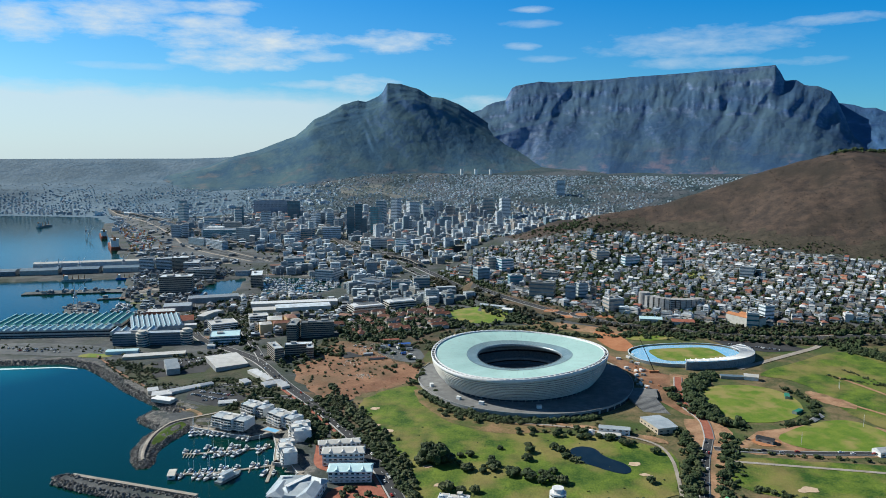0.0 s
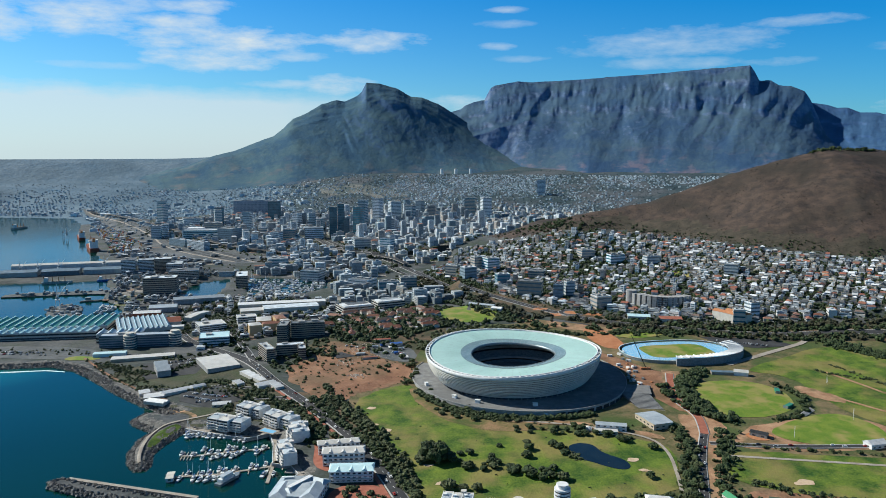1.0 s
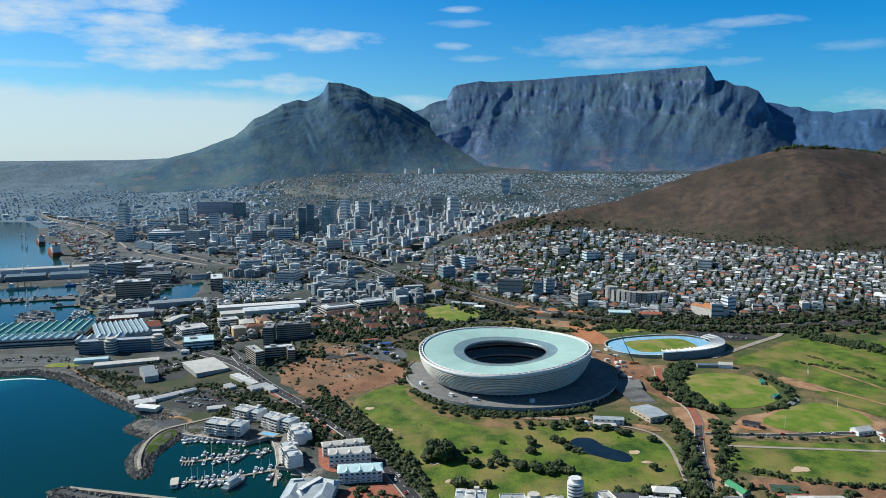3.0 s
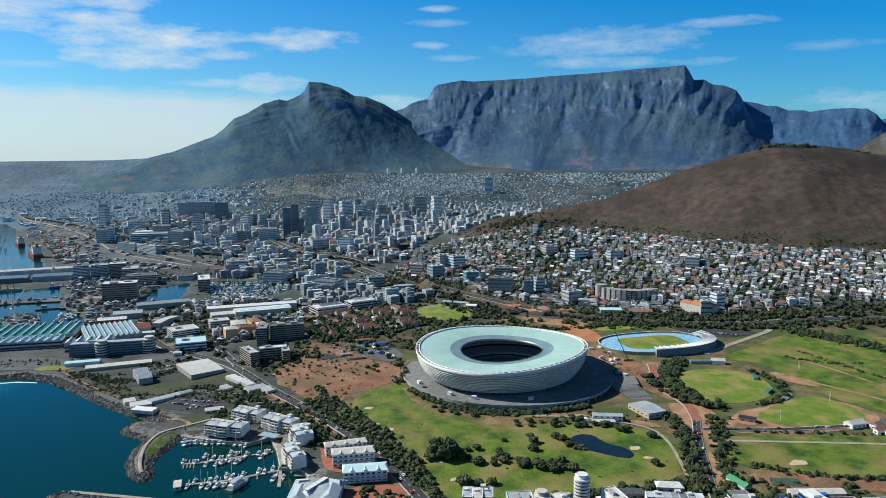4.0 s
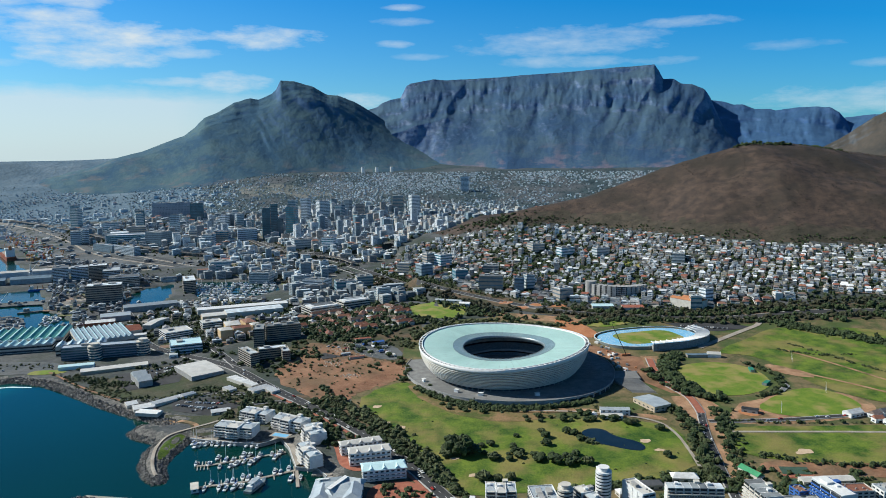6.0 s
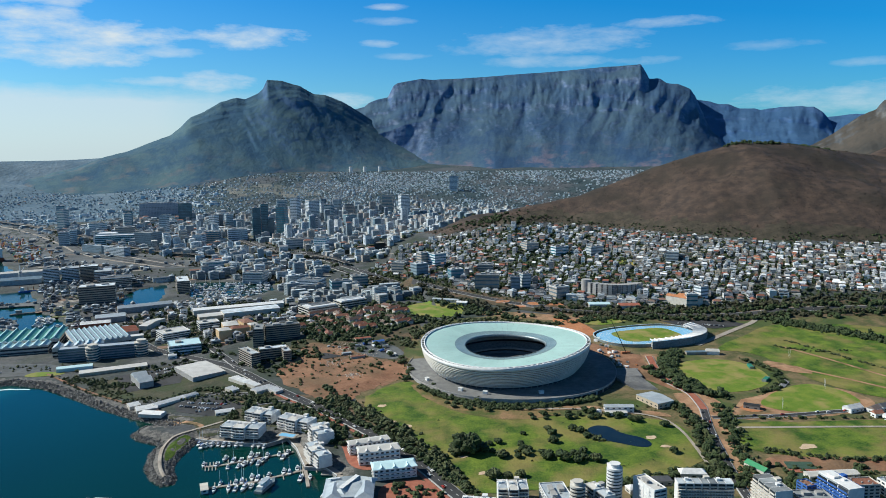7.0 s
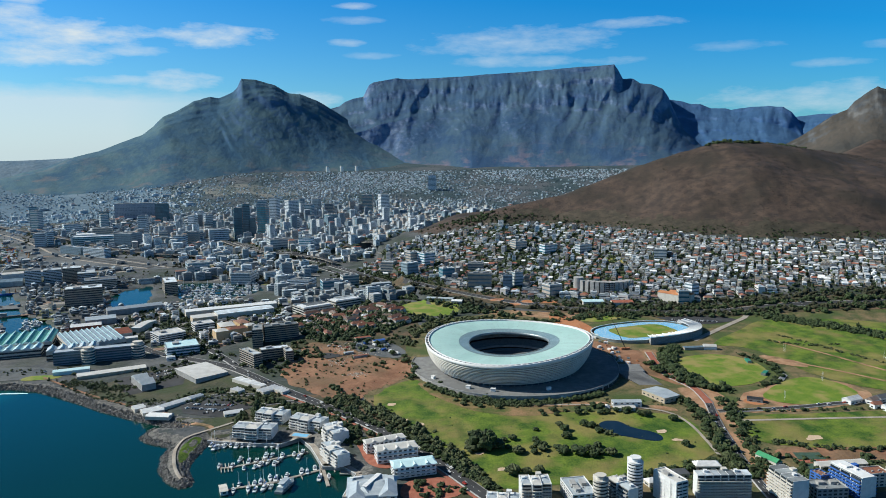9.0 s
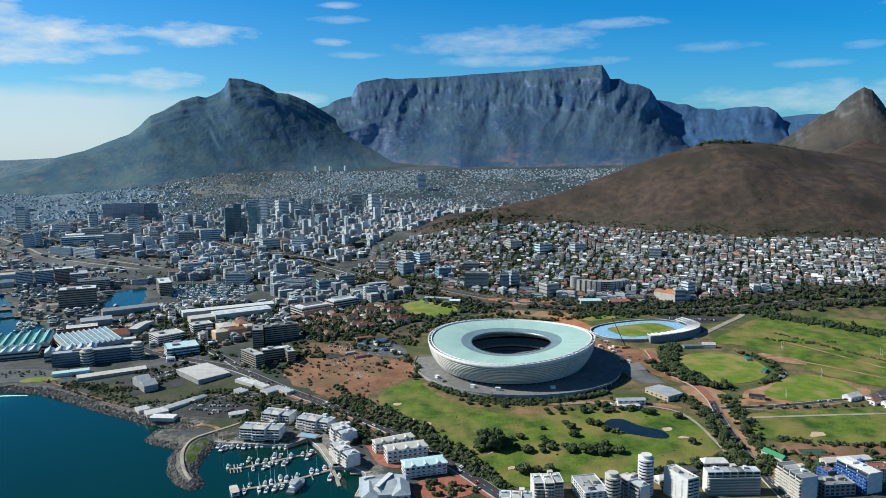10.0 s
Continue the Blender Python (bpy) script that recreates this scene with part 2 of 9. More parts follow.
def away(x, y, pts, closed=False):
    """Distance to a line of points, and the height carried along it."""
    best, val, n = np.full(np.shape(x), 1e9), np.zeros(np.shape(x)), len(pts)
    for i in range(n if closed else n - 1):
        a, b = pts[i], pts[(i + 1) % n]
        dx, dy = b[0] - a[0], b[1] - a[1]
        u = np.clip(((x - a[0]) * dx + (y - a[1]) * dy) / (dx * dx + dy * dy), 0, 1)
        d = np.hypot(x - a[0] - u * dx, y - a[1] - u * dy)
        near = d < best
        best = np.where(near, d, best)
        if len(a) > 2:
            val = np.where(near, a[2] + u * (b[2] - a[2]), val)
    return best, val


def inside(x, y, pts):
    r, n = np.zeros(np.shape(x), bool), len(pts)
    for i in range(n):
        (x0, y0), (x1, y1) = pts[i][:2], pts[(i + 1) % n][:2]
        if y0 != y1:
            r ^= ((y0 > y) != (y1 > y)) & (x < (x1 - x0) * (y - y0) / (y1 - y0) + x0)
    return r


VALUES = np.random.default_rng(77).uniform(-1, 1, (64, 64))


def bumps(x, y, size, octaves=4):
    """Smooth random relief between about -1 and 1."""
    total, amp = 0.0, 0.55
    for k in range(octaves):
        u, v = x / size * 2 ** k + 7.3 * k, y / size * 2 ** k + 3.1 * k
        i, j = np.floor(u).astype(int), np.floor(v).astype(int)
        f, g = u - i, v - j
        f, g = f * f * (3 - 2 * f), g * g * (3 - 2 * g)
        a, b = VALUES[i % 64, j % 64], VALUES[(i + 1) % 64, j % 64]
        c, d = VALUES[i % 64, (j + 1) % 64], VALUES[(i + 1) % 64, (j + 1) % 64]
        total, amp = total + amp * ((a * (1 - f) + b * f) * (1 - g) + (c * (1 - f) + d * f) * g), amp * 0.5
    return total


def land(x, y):
    """Height of dry land; far ground is raised to fit the camera's horizon."""
    x, y = np.asarray(x, float), np.asarray(y, float)
    R = np.hypot(x - MID[0], y - MID[1])
    s = smooth(-420, -60, x) * (1 - smooth(700, 1500, y))
    z = 4 + s * 0.031 * np.clip(y + 330, 0, 800) + 8 * smooth(600, 1500, y)
    bowl = smooth(-0.32, -0.05, np.arctan2(x - MID[0], y - MID[1]))
    z = z + 0.147 * bowl * np.clip(R - 2900, 0, None) + (1 - bowl) * (0.125 * np.clip(R - 3500, 0, None) + 52 * smooth(4350, 4870, R))
    df, _ = away(x, y, FOOT, True)
    ins = inside(x, y, FOOT)
    zf = 92 + 8 * smooth(800, 500, x) - 34 * smooth(330, 170, x)
    z = np.where(ins, zf, np.logaddexp(z / 6, (zf - 0.22 * df) / 6) * 6)
    dr, zr = away(x, y, RIDGE)
    hill = zf + (zr - zf) * (1 - (dr / (dr + df + 1e-6)) ** 1.25)
    relief = 16 * bumps(x, y, 150) * np.minimum(df / 120, 1) * np.clip(dr / 90, 0.2, 1)
    z = np.where(ins, np.maximum(hill, z) + relief, z)
    # the quays lie low
    close = (x > -900) & (x < 60) & (y > 200) & (y < 1000)
    if np.any(close):
        for basin in (VICTORIA, ALFRED, YACHT_BASIN):
            z = np.where(close, np.minimum(z, 2.6 + 0.05 * np.clip(away(x, y, basin, True)[0] - 25, 0, None)), z)
    dock = (x < -300) & (y > 700)
    if np.any(dock):
        d = np.clip(away(x, y, DUNCAN, True)[0] - 20, 0, None)
        z = np.where(dock, np.minimum(z, 1.6 + 0.045 * d + 0.0004 * d * d), z)
    return z


def ground_z(x, y):
    return float(land(np.array([x]), np.array([y]))[0])


def sea_floor(x, y, z):
    """Land with the sea, the moles and the harbour basins let into it."""
    ins = inside(x, y, OCEAN)
    d, _ = away(x, y, OCEAN, True)
    z = np.where(ins, -np.minimum(d * 0.5, 9), np.minimum(z, 0.2 + d * 0.5))
    mi, (md, _) = inside(x, y, MOLE), away(x, y, MOLE, True)
    z = np.where(mi, np.minimum(0.3 + md * 0.6, 3.4), z)
    for basin in BASINS:
        z = np.where(inside(x, y, basin), -3.0, z)
    return z


def build_ground():
    radii = np.concatenate([[0.5, 40, 90, 140], 180 * np.exp(np.arange(0, math.log(4860 / 180), 0.0078)), [4860]])
    angles = np.radians(np.concatenate([np.arange(-50, 60, 0.24), np.arange(60, 310, 3.0)]))
    A, R = np.meshgrid(angles, radii)
    X, Y = MID[0] + R * np.sin(A), MID[1] + R * np.cos(A)
    Z = land(X, Y)
    hill = inside(X, Y, FOOT)
    Z = sea_floor(X, Y, Z)
    xyz = np.stack([X, Y, Z], -1)[:, ::-1]
    hill = hill[:, ::-1]
    slots = np.where(hill[:-1].ravel(), 1, 0)
    belt = away(X, Y, FOOT[2:10])[0] + 45 * bumps(X, Y, 70) < 45
    slots = np.where(hill[:-1].ravel() & belt[:, ::-1][:-1].ravel(), 4, slots)
    shore = (away(X, Y, OCEAN, True)[0] < 16)[:, ::-1]
    slots = np.where(shore[:-1].ravel(), 2, slots)
    # ground beyond about 3 km takes the haze-tinted colours
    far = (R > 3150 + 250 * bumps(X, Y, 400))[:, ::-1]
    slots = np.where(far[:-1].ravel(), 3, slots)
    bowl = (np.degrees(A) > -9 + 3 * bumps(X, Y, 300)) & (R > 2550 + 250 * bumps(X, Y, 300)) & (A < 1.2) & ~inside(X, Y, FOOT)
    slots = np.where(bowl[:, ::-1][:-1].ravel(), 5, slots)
    me = grid_mesh("ground", xyz, (M_URBAN, M_HILL, M_SHORE, M_HAZED_PLAIN, M_BELT, M_HAZED_FOOT), slots, wrap=True)
    return tagged(new("ground", me), "dry coastal ground with a brown grassy hill", "ground", kind="structure")


M_URBAN = surface("urban_ground", (0.038, 0.045, 0.050), (0.105, 0.107, 0.106), 0.03, dark=(0.030, 0.045, 0.026), dark_scale=0.012, dark_amount=0.75)
M_HILL = surface("dry_hill", (0.033, 0.026, 0.023), (0.092, 0.062, 0.046), 0.05, dark=(0.032, 0.027, 0.021), dark_scale=0.009, dark_amount=0.8, fine=7)
# blue-grey base colour of the plain stands in for distance haze
M_HAZED_PLAIN = surface("distant_plain", (0.060, 0.122, 0.180), (0.122, 0.182, 0.232), 0.008, dark=(0.058, 0.108, 0.150), dark_scale=0.003, dark_amount=0.7, fine=5)
M_BELT = surface("scrub_slope", (0.034, 0.030, 0.022), (0.082, 0.064, 0.046), 0.06, dark=(0.028, 0.028, 0.018), dark_scale=0.02, fine=5)
# haze painted into the slope colour as a blue shift
M_HAZED_FOOT = surface("mountain_foot", (0.022, 0.046, 0.058), (0.046, 0.074, 0.082), 0.012, dark=(0.115, 0.115, 0.125), dark_scale=0.0065, dark_amount=0.6, fine=5)
M_SHORE = surface("shore_rock", (0.05, 0.05, 0.05), (0.20, 0.19, 0.17), 0.25, fine=3, bump=1.0)
ground = build_ground()


def water_material():
    mat = bpy.data.materials.new("sea_water")
    mat.use_nodes = True
    nt = mat.node_tree
    N, L = nt.nodes.new, nt.links.new
    b = nt.nodes["Principled BSDF"]
    geo, n1, n2 = N("ShaderNodeNewGeometry"), N("ShaderNodeTexNoise"), N("ShaderNodeTexNoise")
    n1.inputs["Scale"].default_value, n2.inputs["Scale"].default_value = 0.006, 0.16
    n2.inputs["Detail"].default_value = 6
    for n in (n1, n2):
        L(geo.outputs["Position"], n.inputs["Vector"])
    mix = N("ShaderNodeMix")
    mix.data_type = "RGBA"
    mix.inputs["A"].default_value, mix.inputs["B"].default_value = rgb((0.001, 0.022, 0.018)), rgb((0.002, 0.037, 0.030))
    L(n1.outputs[0], mix.inputs["Factor"])
    # shallow turquoise water off the little beach
    dist = N("ShaderNodeVectorMath")
    dist.operation = "DISTANCE"
    L(geo.outputs["Position"], dist.inputs[0])
    dist.inputs[1].default_value = (-590, 70, 0)
    near = N("ShaderNodeMapRange")
    near.inputs["From Min"].default_value, near.inputs["From Max"].default_value = 120, 15
    near.inputs["To Max"].default_value = 0.7
    L(dist.outputs["Value"], near.inputs["Value"])
    tone = N("ShaderNodeMix")
    tone.data_type = "RGBA"
    tone.inputs["B"].default_value = rgb((0.01, 0.16, 0.165))
    L(near.outputs[0], tone.inputs["Factor"])
    L(mix.outputs["Result"], tone.inputs["A"])
    L(tone.outputs["Result"], b.inputs["Base Color"])
    b.inputs["Roughness"].default_value, b.inputs["IOR"].default_value = 0.12, 1.33
    b.inputs["Specular IOR Level"].default_value = 0.44
    bump = N("ShaderNodeBump")
    bump.inputs["Strength"].default_value, bump.inputs["Distance"].default_value = 0.16, 0.5
    L(n2.outputs[0], bump.inputs["Height"])
    L(bump.outputs[0], b.inputs["Normal"])
    return mat


M_SEA = water_material()
ring = [(MID[0] + 4800 * math.cos(a), MID[1] + 4800 * math.sin(a), 0.0) for a in np.linspace(0, 2 * math.pi, 64, endpoint=False)]
tagged(new("water", mesh_of("water", ring, [tuple(range(64))], (M_SEA,))), "deep teal sea water with small ripples", "sea", kind="structure")

# ---- mountains: skylines as (azimuth from the middle of the walk, height), fitted to the camera's view ----
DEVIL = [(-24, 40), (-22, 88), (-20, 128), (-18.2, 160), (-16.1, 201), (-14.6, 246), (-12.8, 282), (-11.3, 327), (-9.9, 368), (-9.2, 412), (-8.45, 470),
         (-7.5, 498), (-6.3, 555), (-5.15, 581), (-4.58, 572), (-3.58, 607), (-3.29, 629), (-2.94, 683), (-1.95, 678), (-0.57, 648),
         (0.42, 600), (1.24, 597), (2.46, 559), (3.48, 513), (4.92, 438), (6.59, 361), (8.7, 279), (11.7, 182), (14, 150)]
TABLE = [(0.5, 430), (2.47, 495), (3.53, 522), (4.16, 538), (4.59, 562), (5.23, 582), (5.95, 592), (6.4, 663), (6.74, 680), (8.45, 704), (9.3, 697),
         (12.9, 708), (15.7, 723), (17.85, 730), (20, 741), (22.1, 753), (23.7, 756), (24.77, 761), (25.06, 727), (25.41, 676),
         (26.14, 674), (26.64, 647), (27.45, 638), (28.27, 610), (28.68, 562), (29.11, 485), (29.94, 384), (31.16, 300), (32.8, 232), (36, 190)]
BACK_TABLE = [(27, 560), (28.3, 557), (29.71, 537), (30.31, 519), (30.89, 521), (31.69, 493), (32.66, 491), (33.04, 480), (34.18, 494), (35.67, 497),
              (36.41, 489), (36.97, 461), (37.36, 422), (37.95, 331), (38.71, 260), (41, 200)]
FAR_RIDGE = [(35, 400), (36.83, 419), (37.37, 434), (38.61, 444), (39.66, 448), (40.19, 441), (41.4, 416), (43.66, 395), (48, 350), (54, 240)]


def mountain(name, label, skyline, crest, foot0, foot_z, cliff, run, seed, mat, spur=60.0, crack=12.0, lean=0.6, step=0.07):
    """A mountain face below a skyline: concave lower slopes with leaning spurs, and from the share `cliff` of the
    height upwards a steep broken wall with buttresses, cracks and ledges."""
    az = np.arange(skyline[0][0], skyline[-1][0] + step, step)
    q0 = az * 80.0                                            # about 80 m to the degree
    top = np.interp(az, [p[0] for p in skyline], [p[1] for p in skyline]) + 3.0 * bumps(q0, q0 * 0 + seed * 50, 40, 4)
    spread = np.exp(-0.5 * (np.arange(-60, 61) * step / 1.3) ** 2)
    body = np.convolve(np.pad(top, 60, mode="edge"), spread / spread.sum(), mode="valid")
    if isinstance(foot0, list):
        foot0 = np.interp(az, [p[0] for p in foot0], [p[1] for p in foot0])
    foot = foot0 + 170 * bumps(q0, q0 * 0 + seed * 31, 700, 3)
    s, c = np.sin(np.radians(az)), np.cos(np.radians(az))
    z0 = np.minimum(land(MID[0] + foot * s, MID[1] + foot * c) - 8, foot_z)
    v = np.concatenate([np.linspace(0, 0.4, 26)[:-1], np.linspace(0.4, 1, 62)])[:, None]
    w = smooth(0.72, 1.0, v)
    z = z0 + ((1 - w) * np.minimum(body, top + 30) + w * top - z0) * v
    q = np.broadcast_to(q0, z.shape)
    low = np.clip(cliff + 0.10 * bumps(q, q * 0 + seed * 17, 420, 3), 0.1, 0.93)
    u, k = np.clip(v / low, 0, 1), np.clip((v - low) / (1 - low), 0, 1)
    ledge = k + 0.018 * np.sin(k * 15 + 4 * bumps(q, z, 260, 2))
    r = foot + (crest - run - foot) * u ** 0.72 + run * np.clip(ledge, 0, 1)
    qq = q + lean * (z - 300) + 60 * bumps(q, z, 240, 3)
    big = 0.62 - 2.2 * np.sqrt(bumps(qq, z * 0.22 + seed * 90, 430, 3) ** 2 + 0.012)
    mid = 0.52 - 1.8 * np.sqrt(bumps(qq + 900, z * 0.3 + seed * 40, 150, 3) ** 2 + 0.03)
    fine = bumps(q, z * 0.3 + seed * 70, 46, 4)
    rough = bumps(q + 400, z * 1.3, 60, 4)
    rise = smooth(0.02, 0.45, v) * (1 - 0.8 * smooth(0.75, 1.0, v))
    rock = smooth(-0.04, 0.12, v - low) * (1 - 0.6 * smooth(0.85, 1.0, v))
    r = r - rise * (spur * big + 0.42 * spur * mid + 0.16 * spur * rough) - rock * crack * (0.8 * mid + fine)
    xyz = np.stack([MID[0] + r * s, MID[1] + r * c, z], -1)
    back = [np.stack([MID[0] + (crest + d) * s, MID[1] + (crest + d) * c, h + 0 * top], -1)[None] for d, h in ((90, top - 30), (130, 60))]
    ob = new(name, grid_mesh(name, np.concatenate([xyz] + back)[:, ::-1], (mat,)))
    return tagged(ob, label, "mountain", kind="structure")


def mountain_material(name, rock, rock2, veg, veg2, bare, steep=0.62, bare_z=(130, 250)):
    """Weathered rock on steep ground, heath and scree on the rest, bare earthy patches low down."""
    mat = bpy.data.materials.new(name)
    mat.use_nodes = True
    nt = mat.node_tree
    N, L = nt.nodes.new, nt.links.new
    bsdf = nt.nodes["Principled BSDF"]
    bsdf.inputs["Roughness"].default_value, bsdf.inputs["Specular IOR Level"].default_value = 0.95, 0.1
    geo = N("ShaderNodeNewGeometry")

    def tex(scale, stretch, detail=5):
        m, n = N("ShaderNodeMapping"), N("ShaderNodeTexNoise")
        m.inputs["Scale"].default_value = (1, 1, stretch)
        L(geo.outputs["Position"], m.inputs["Vector"])
        L(m.outputs[0], n.inputs["Vector"])
        n.inputs["Scale"].default_value, n.inputs["Detail"].default_value = scale, detail
        n.inputs["Roughness"].default_value = 0.62
        return n.outputs[0]

    def span(v, lo, hi, top=1.0):
        n = N("ShaderNodeMapRange")
        n.inputs["From Min"].default_value, n.inputs["From Max"].default_value, n.inputs["To Max"].default_value = lo, hi, top
        L(v, n.inputs["Value"])
        return n.outputs[0]

    def mixed(f, p, q):
        n = N("ShaderNodeMix")
        n.data_type = "RGBA"
        L(f, n.inputs["Factor"])
        for key, val in (("A", p), ("B", q)):
            if isinstance(val, tuple):
                n.inputs[key].default_value = rgb(val)
            else:
                L(val, n.inputs[key])
        return n.outputs["Result"]

    def calc(op, p, q):
        n = N("ShaderNodeMath")
        n.operation = op
        for i, val in enumerate((p, q)):
            if isinstance(val, float):
                n.inputs[i].default_value = val
            else:
                L(val, n.inputs[i])
        return n.outputs[0]

    sep, pos = N("ShaderNodeSeparateXYZ"), N("ShaderNodeSeparateXYZ")
    L(geo.outputs["Normal"], sep.inputs[0])
    L(geo.outputs["Position"], pos.inputs[0])
    streak, ledge, patch, grain = tex(0.022, 0.3), tex(0.012, 3.2), tex(0.0055, 1.4), tex(0.05, 1.0)
    stone = mixed(span(calc("ADD", streak, calc("MULTIPLY", ledge, 0.8)), 0.72, 1.08), rock, rock2)
    heath = mixed(span(calc("ADD", patch, calc("MULTIPLY", grain, 0.35)), 0.56, 0.82), veg, veg2)
    lowest = span(pos.outputs[2], bare_z[1], bare_z[0])
    heath = mixed(calc("MULTIPLY", span(tex(0.009, 2.2), 0.52, 0.66, 0.85), lowest), heath, bare)
    f = span(calc("ADD", sep.outputs[2], calc("MULTIPLY", grain, 0.35)), steep + 0.27, steep + 0.07)
    L(mixed(f, heath, stone), bsdf.inputs["Base Color"])
    b = N("ShaderNodeBump")
    b.inputs["Strength"].default_value, b.inputs["Distance"].default_value = 0.3, 14.0
    L(calc("ADD", streak, grain), b.inputs["Height"])
    L(b.outputs[0], bsdf.inputs["Normal"])
    return mat


# aerial haze is painted into these three materials as blue base colour
M_HAZED_FACE = mountain_material("mountain_face", (0.060, 0.118, 0.242), (0.182, 0.238, 0.340), (0.044, 0.092, 0.172), (0.076, 0.130, 0.180), (0.205, 0.168, 0.205), bare_z=(170, 330))
M_HAZED_PEAK = mountain_material("mountain_heath", (0.062, 0.122, 0.222), (0.094, 0.160, 0.252), (0.042, 0.096, 0.154), (0.084, 0.144, 0.166), (0.145, 0.150, 0.160), bare_z=(150, 300))
M_HAZED_SHOULDER = mountain_material("mountain_shoulder", (0.044, 0.108, 0.245), (0.094, 0.170, 0.310), (0.044, 0.102, 0.205), (0.062, 0.128, 0.230), (0.09, 0.13, 0.20))
mountain("mountain_peak", "pointed haze-tinted grey-green mountain peak with long scree slopes", DEVIL, 4480, 3760, 96, 0.84, 130, 3.0, M_HAZED_PEAK, 38, 3.0, 0.7)
# the cliffs lean back so that grazing sun reaches them and shade softens
mountain("mountain_table", "flat-topped mountain with haze-tinted grey cliffs above green slopes", TABLE, 4640, [(0, 4330), (5, 4290), (9, 4080), (14, 3850), (36, 3830)], 120, 0.56, 265, 11.0, M_HAZED_FACE, 50, 15, -0.4)
mountain("mountain_back", "rugged mountain shoulder tinted haze blue behind the flat summit", BACK_TABLE, 4720, 4200, 120, 0.5, 240, 23.0, M_HAZED_SHOULDER, 50, 8, 0.3)
mountain("mountain_ridge", "distant mountain ridge tinted haze blue", FAR_RIDGE, 4790, 4500, 150, 0.6, 120, 31.0, M_HAZED_SHOULDER, 18, 4, 0.3)

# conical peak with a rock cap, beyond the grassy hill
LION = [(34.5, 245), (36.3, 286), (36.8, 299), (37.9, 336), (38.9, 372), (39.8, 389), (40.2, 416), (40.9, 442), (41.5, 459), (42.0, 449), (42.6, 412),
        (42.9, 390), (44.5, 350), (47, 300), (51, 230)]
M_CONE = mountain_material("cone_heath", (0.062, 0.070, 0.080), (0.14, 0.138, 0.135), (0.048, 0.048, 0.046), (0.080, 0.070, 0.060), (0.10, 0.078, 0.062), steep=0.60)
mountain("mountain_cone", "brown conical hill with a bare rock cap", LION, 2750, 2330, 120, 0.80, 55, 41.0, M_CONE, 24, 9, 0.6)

# ---- shared materials ----
M_ROOF = surface("roof_glass", (0.36, 0.54, 0.49), (0.43, 0.61, 0.56), 0.04, rough=0.5, bump=0.03, vary=0.035)
M_FACADE = surface("facade_membrane", (0.53, 0.505, 0.45), (0.64, 0.615, 0.555), 0.12, rough=0.6, bump=0.08)
M_WHITE = surface("white_paint", (0.62, 0.62, 0.61), (0.76, 0.76, 0.74), 0.3, rough=0.5, bump=0.1)
M_GREY = surface("grey_concrete", (0.26, 0.26, 0.25), (0.38, 0.37, 0.36), 0.2, bump=0.2)
M_PAVE = surface("podium_paving", (0.15, 0.15, 0.15), (0.23, 0.23, 0.225), 0.15, fine=5, dark=(0.12, 0.12, 0.12), dark_scale=0.03)
M_SEAT = surface("dark_seats", (0.13, 0.16, 0.17), (0.25, 0.28, 0.29), 0.5, fine=3)
M_STEEL = surface("grey_steel", (0.20, 0.24, 0.25), (0.32, 0.36, 0.37), 0.4, rough=0.4, metal=0.4, bump=0.1)
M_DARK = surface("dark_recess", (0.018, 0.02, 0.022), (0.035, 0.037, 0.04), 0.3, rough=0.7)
M_GRASS = surface("lawn", (0.024, 0.070, 0.006), (0.145, 0.200, 0.023), 0.055, dark=(0.27, 0.20, 0.075), dark_scale=0.026, dark_amount=0.62, fine=9, bump=0.25)
M_PITCH = surface("sports_turf", (0.092, 0.165, 0.014), (0.165, 0.22, 0.028), 0.08, dark=(0.30, 0.24, 0.085), dark_scale=0.045, dark_amount=0.8, fine=8, bump=0.1)
M_EARTH = surface("red_earth", (0.17, 0.080, 0.044), (0.32, 0.175, 0.102), 0.05, dark=(0.12, 0.09, 0.05), dark_scale=0.03, dark_amount=0.6, fine=7)
M_ORANGE = surface("orange_sand", (0.36, 0.14, 0.06), (0.46, 0.21, 0.10), 0.05, fine=7)
M_ASPHALT = surface("asphalt", (0.03, 0.031, 0.033), (0.056, 0.056, 0.058), 0.06, fine=9, bump=0.1)
M_PATH = surface("pale_path", (0.27, 0.23, 0.19), (0.38, 0.34, 0.29), 0.1, fine=6)
M_BRICK = surface("red_brick_paving", (0.26, 0.085, 0.055), (0.36, 0.14, 0.09), 0.2, fine=5)
M_SAND = surface("bunker_sand", (0.46, 0.33, 0.22), (0.60, 0.46, 0.32), 0.2)
M_BLUE_TRACK = surface("blue_track", (0.16, 0.40, 0.62), (0.21, 0.47, 0.68), 0.1, fine=6, bump=0.05)
M_LINE = surface("road_paint", (0.6, 0.6, 0.58), (0.75, 0.75, 0.72), 0.5)
M_ROCK = surface("harbour_stone", (0.05, 0.05, 0.05), (0.22, 0.21, 0.195), 0.35, fine=3, vary=0.35, bump=0.5)


def glass_material(name, tint, rough=0.12):
    mat = surface(name, tint, tuple(1.7 * c for c in tint), 0.08, rough=rough, bump=0.02, spec=0.6, vary=0.3)
    return mat


M_GLASS = glass_material("window_glass", (0.022, 0.03, 0.038))
# city window glass lightened and blued in its colour to imitate haze
M_HAZED_GLASS = glass_material("city_glass", (0.095, 0.130, 0.155))
M_DEEP_TEAL = glass_material("deep_teal_glass", (0.022, 0.075, 0.105))
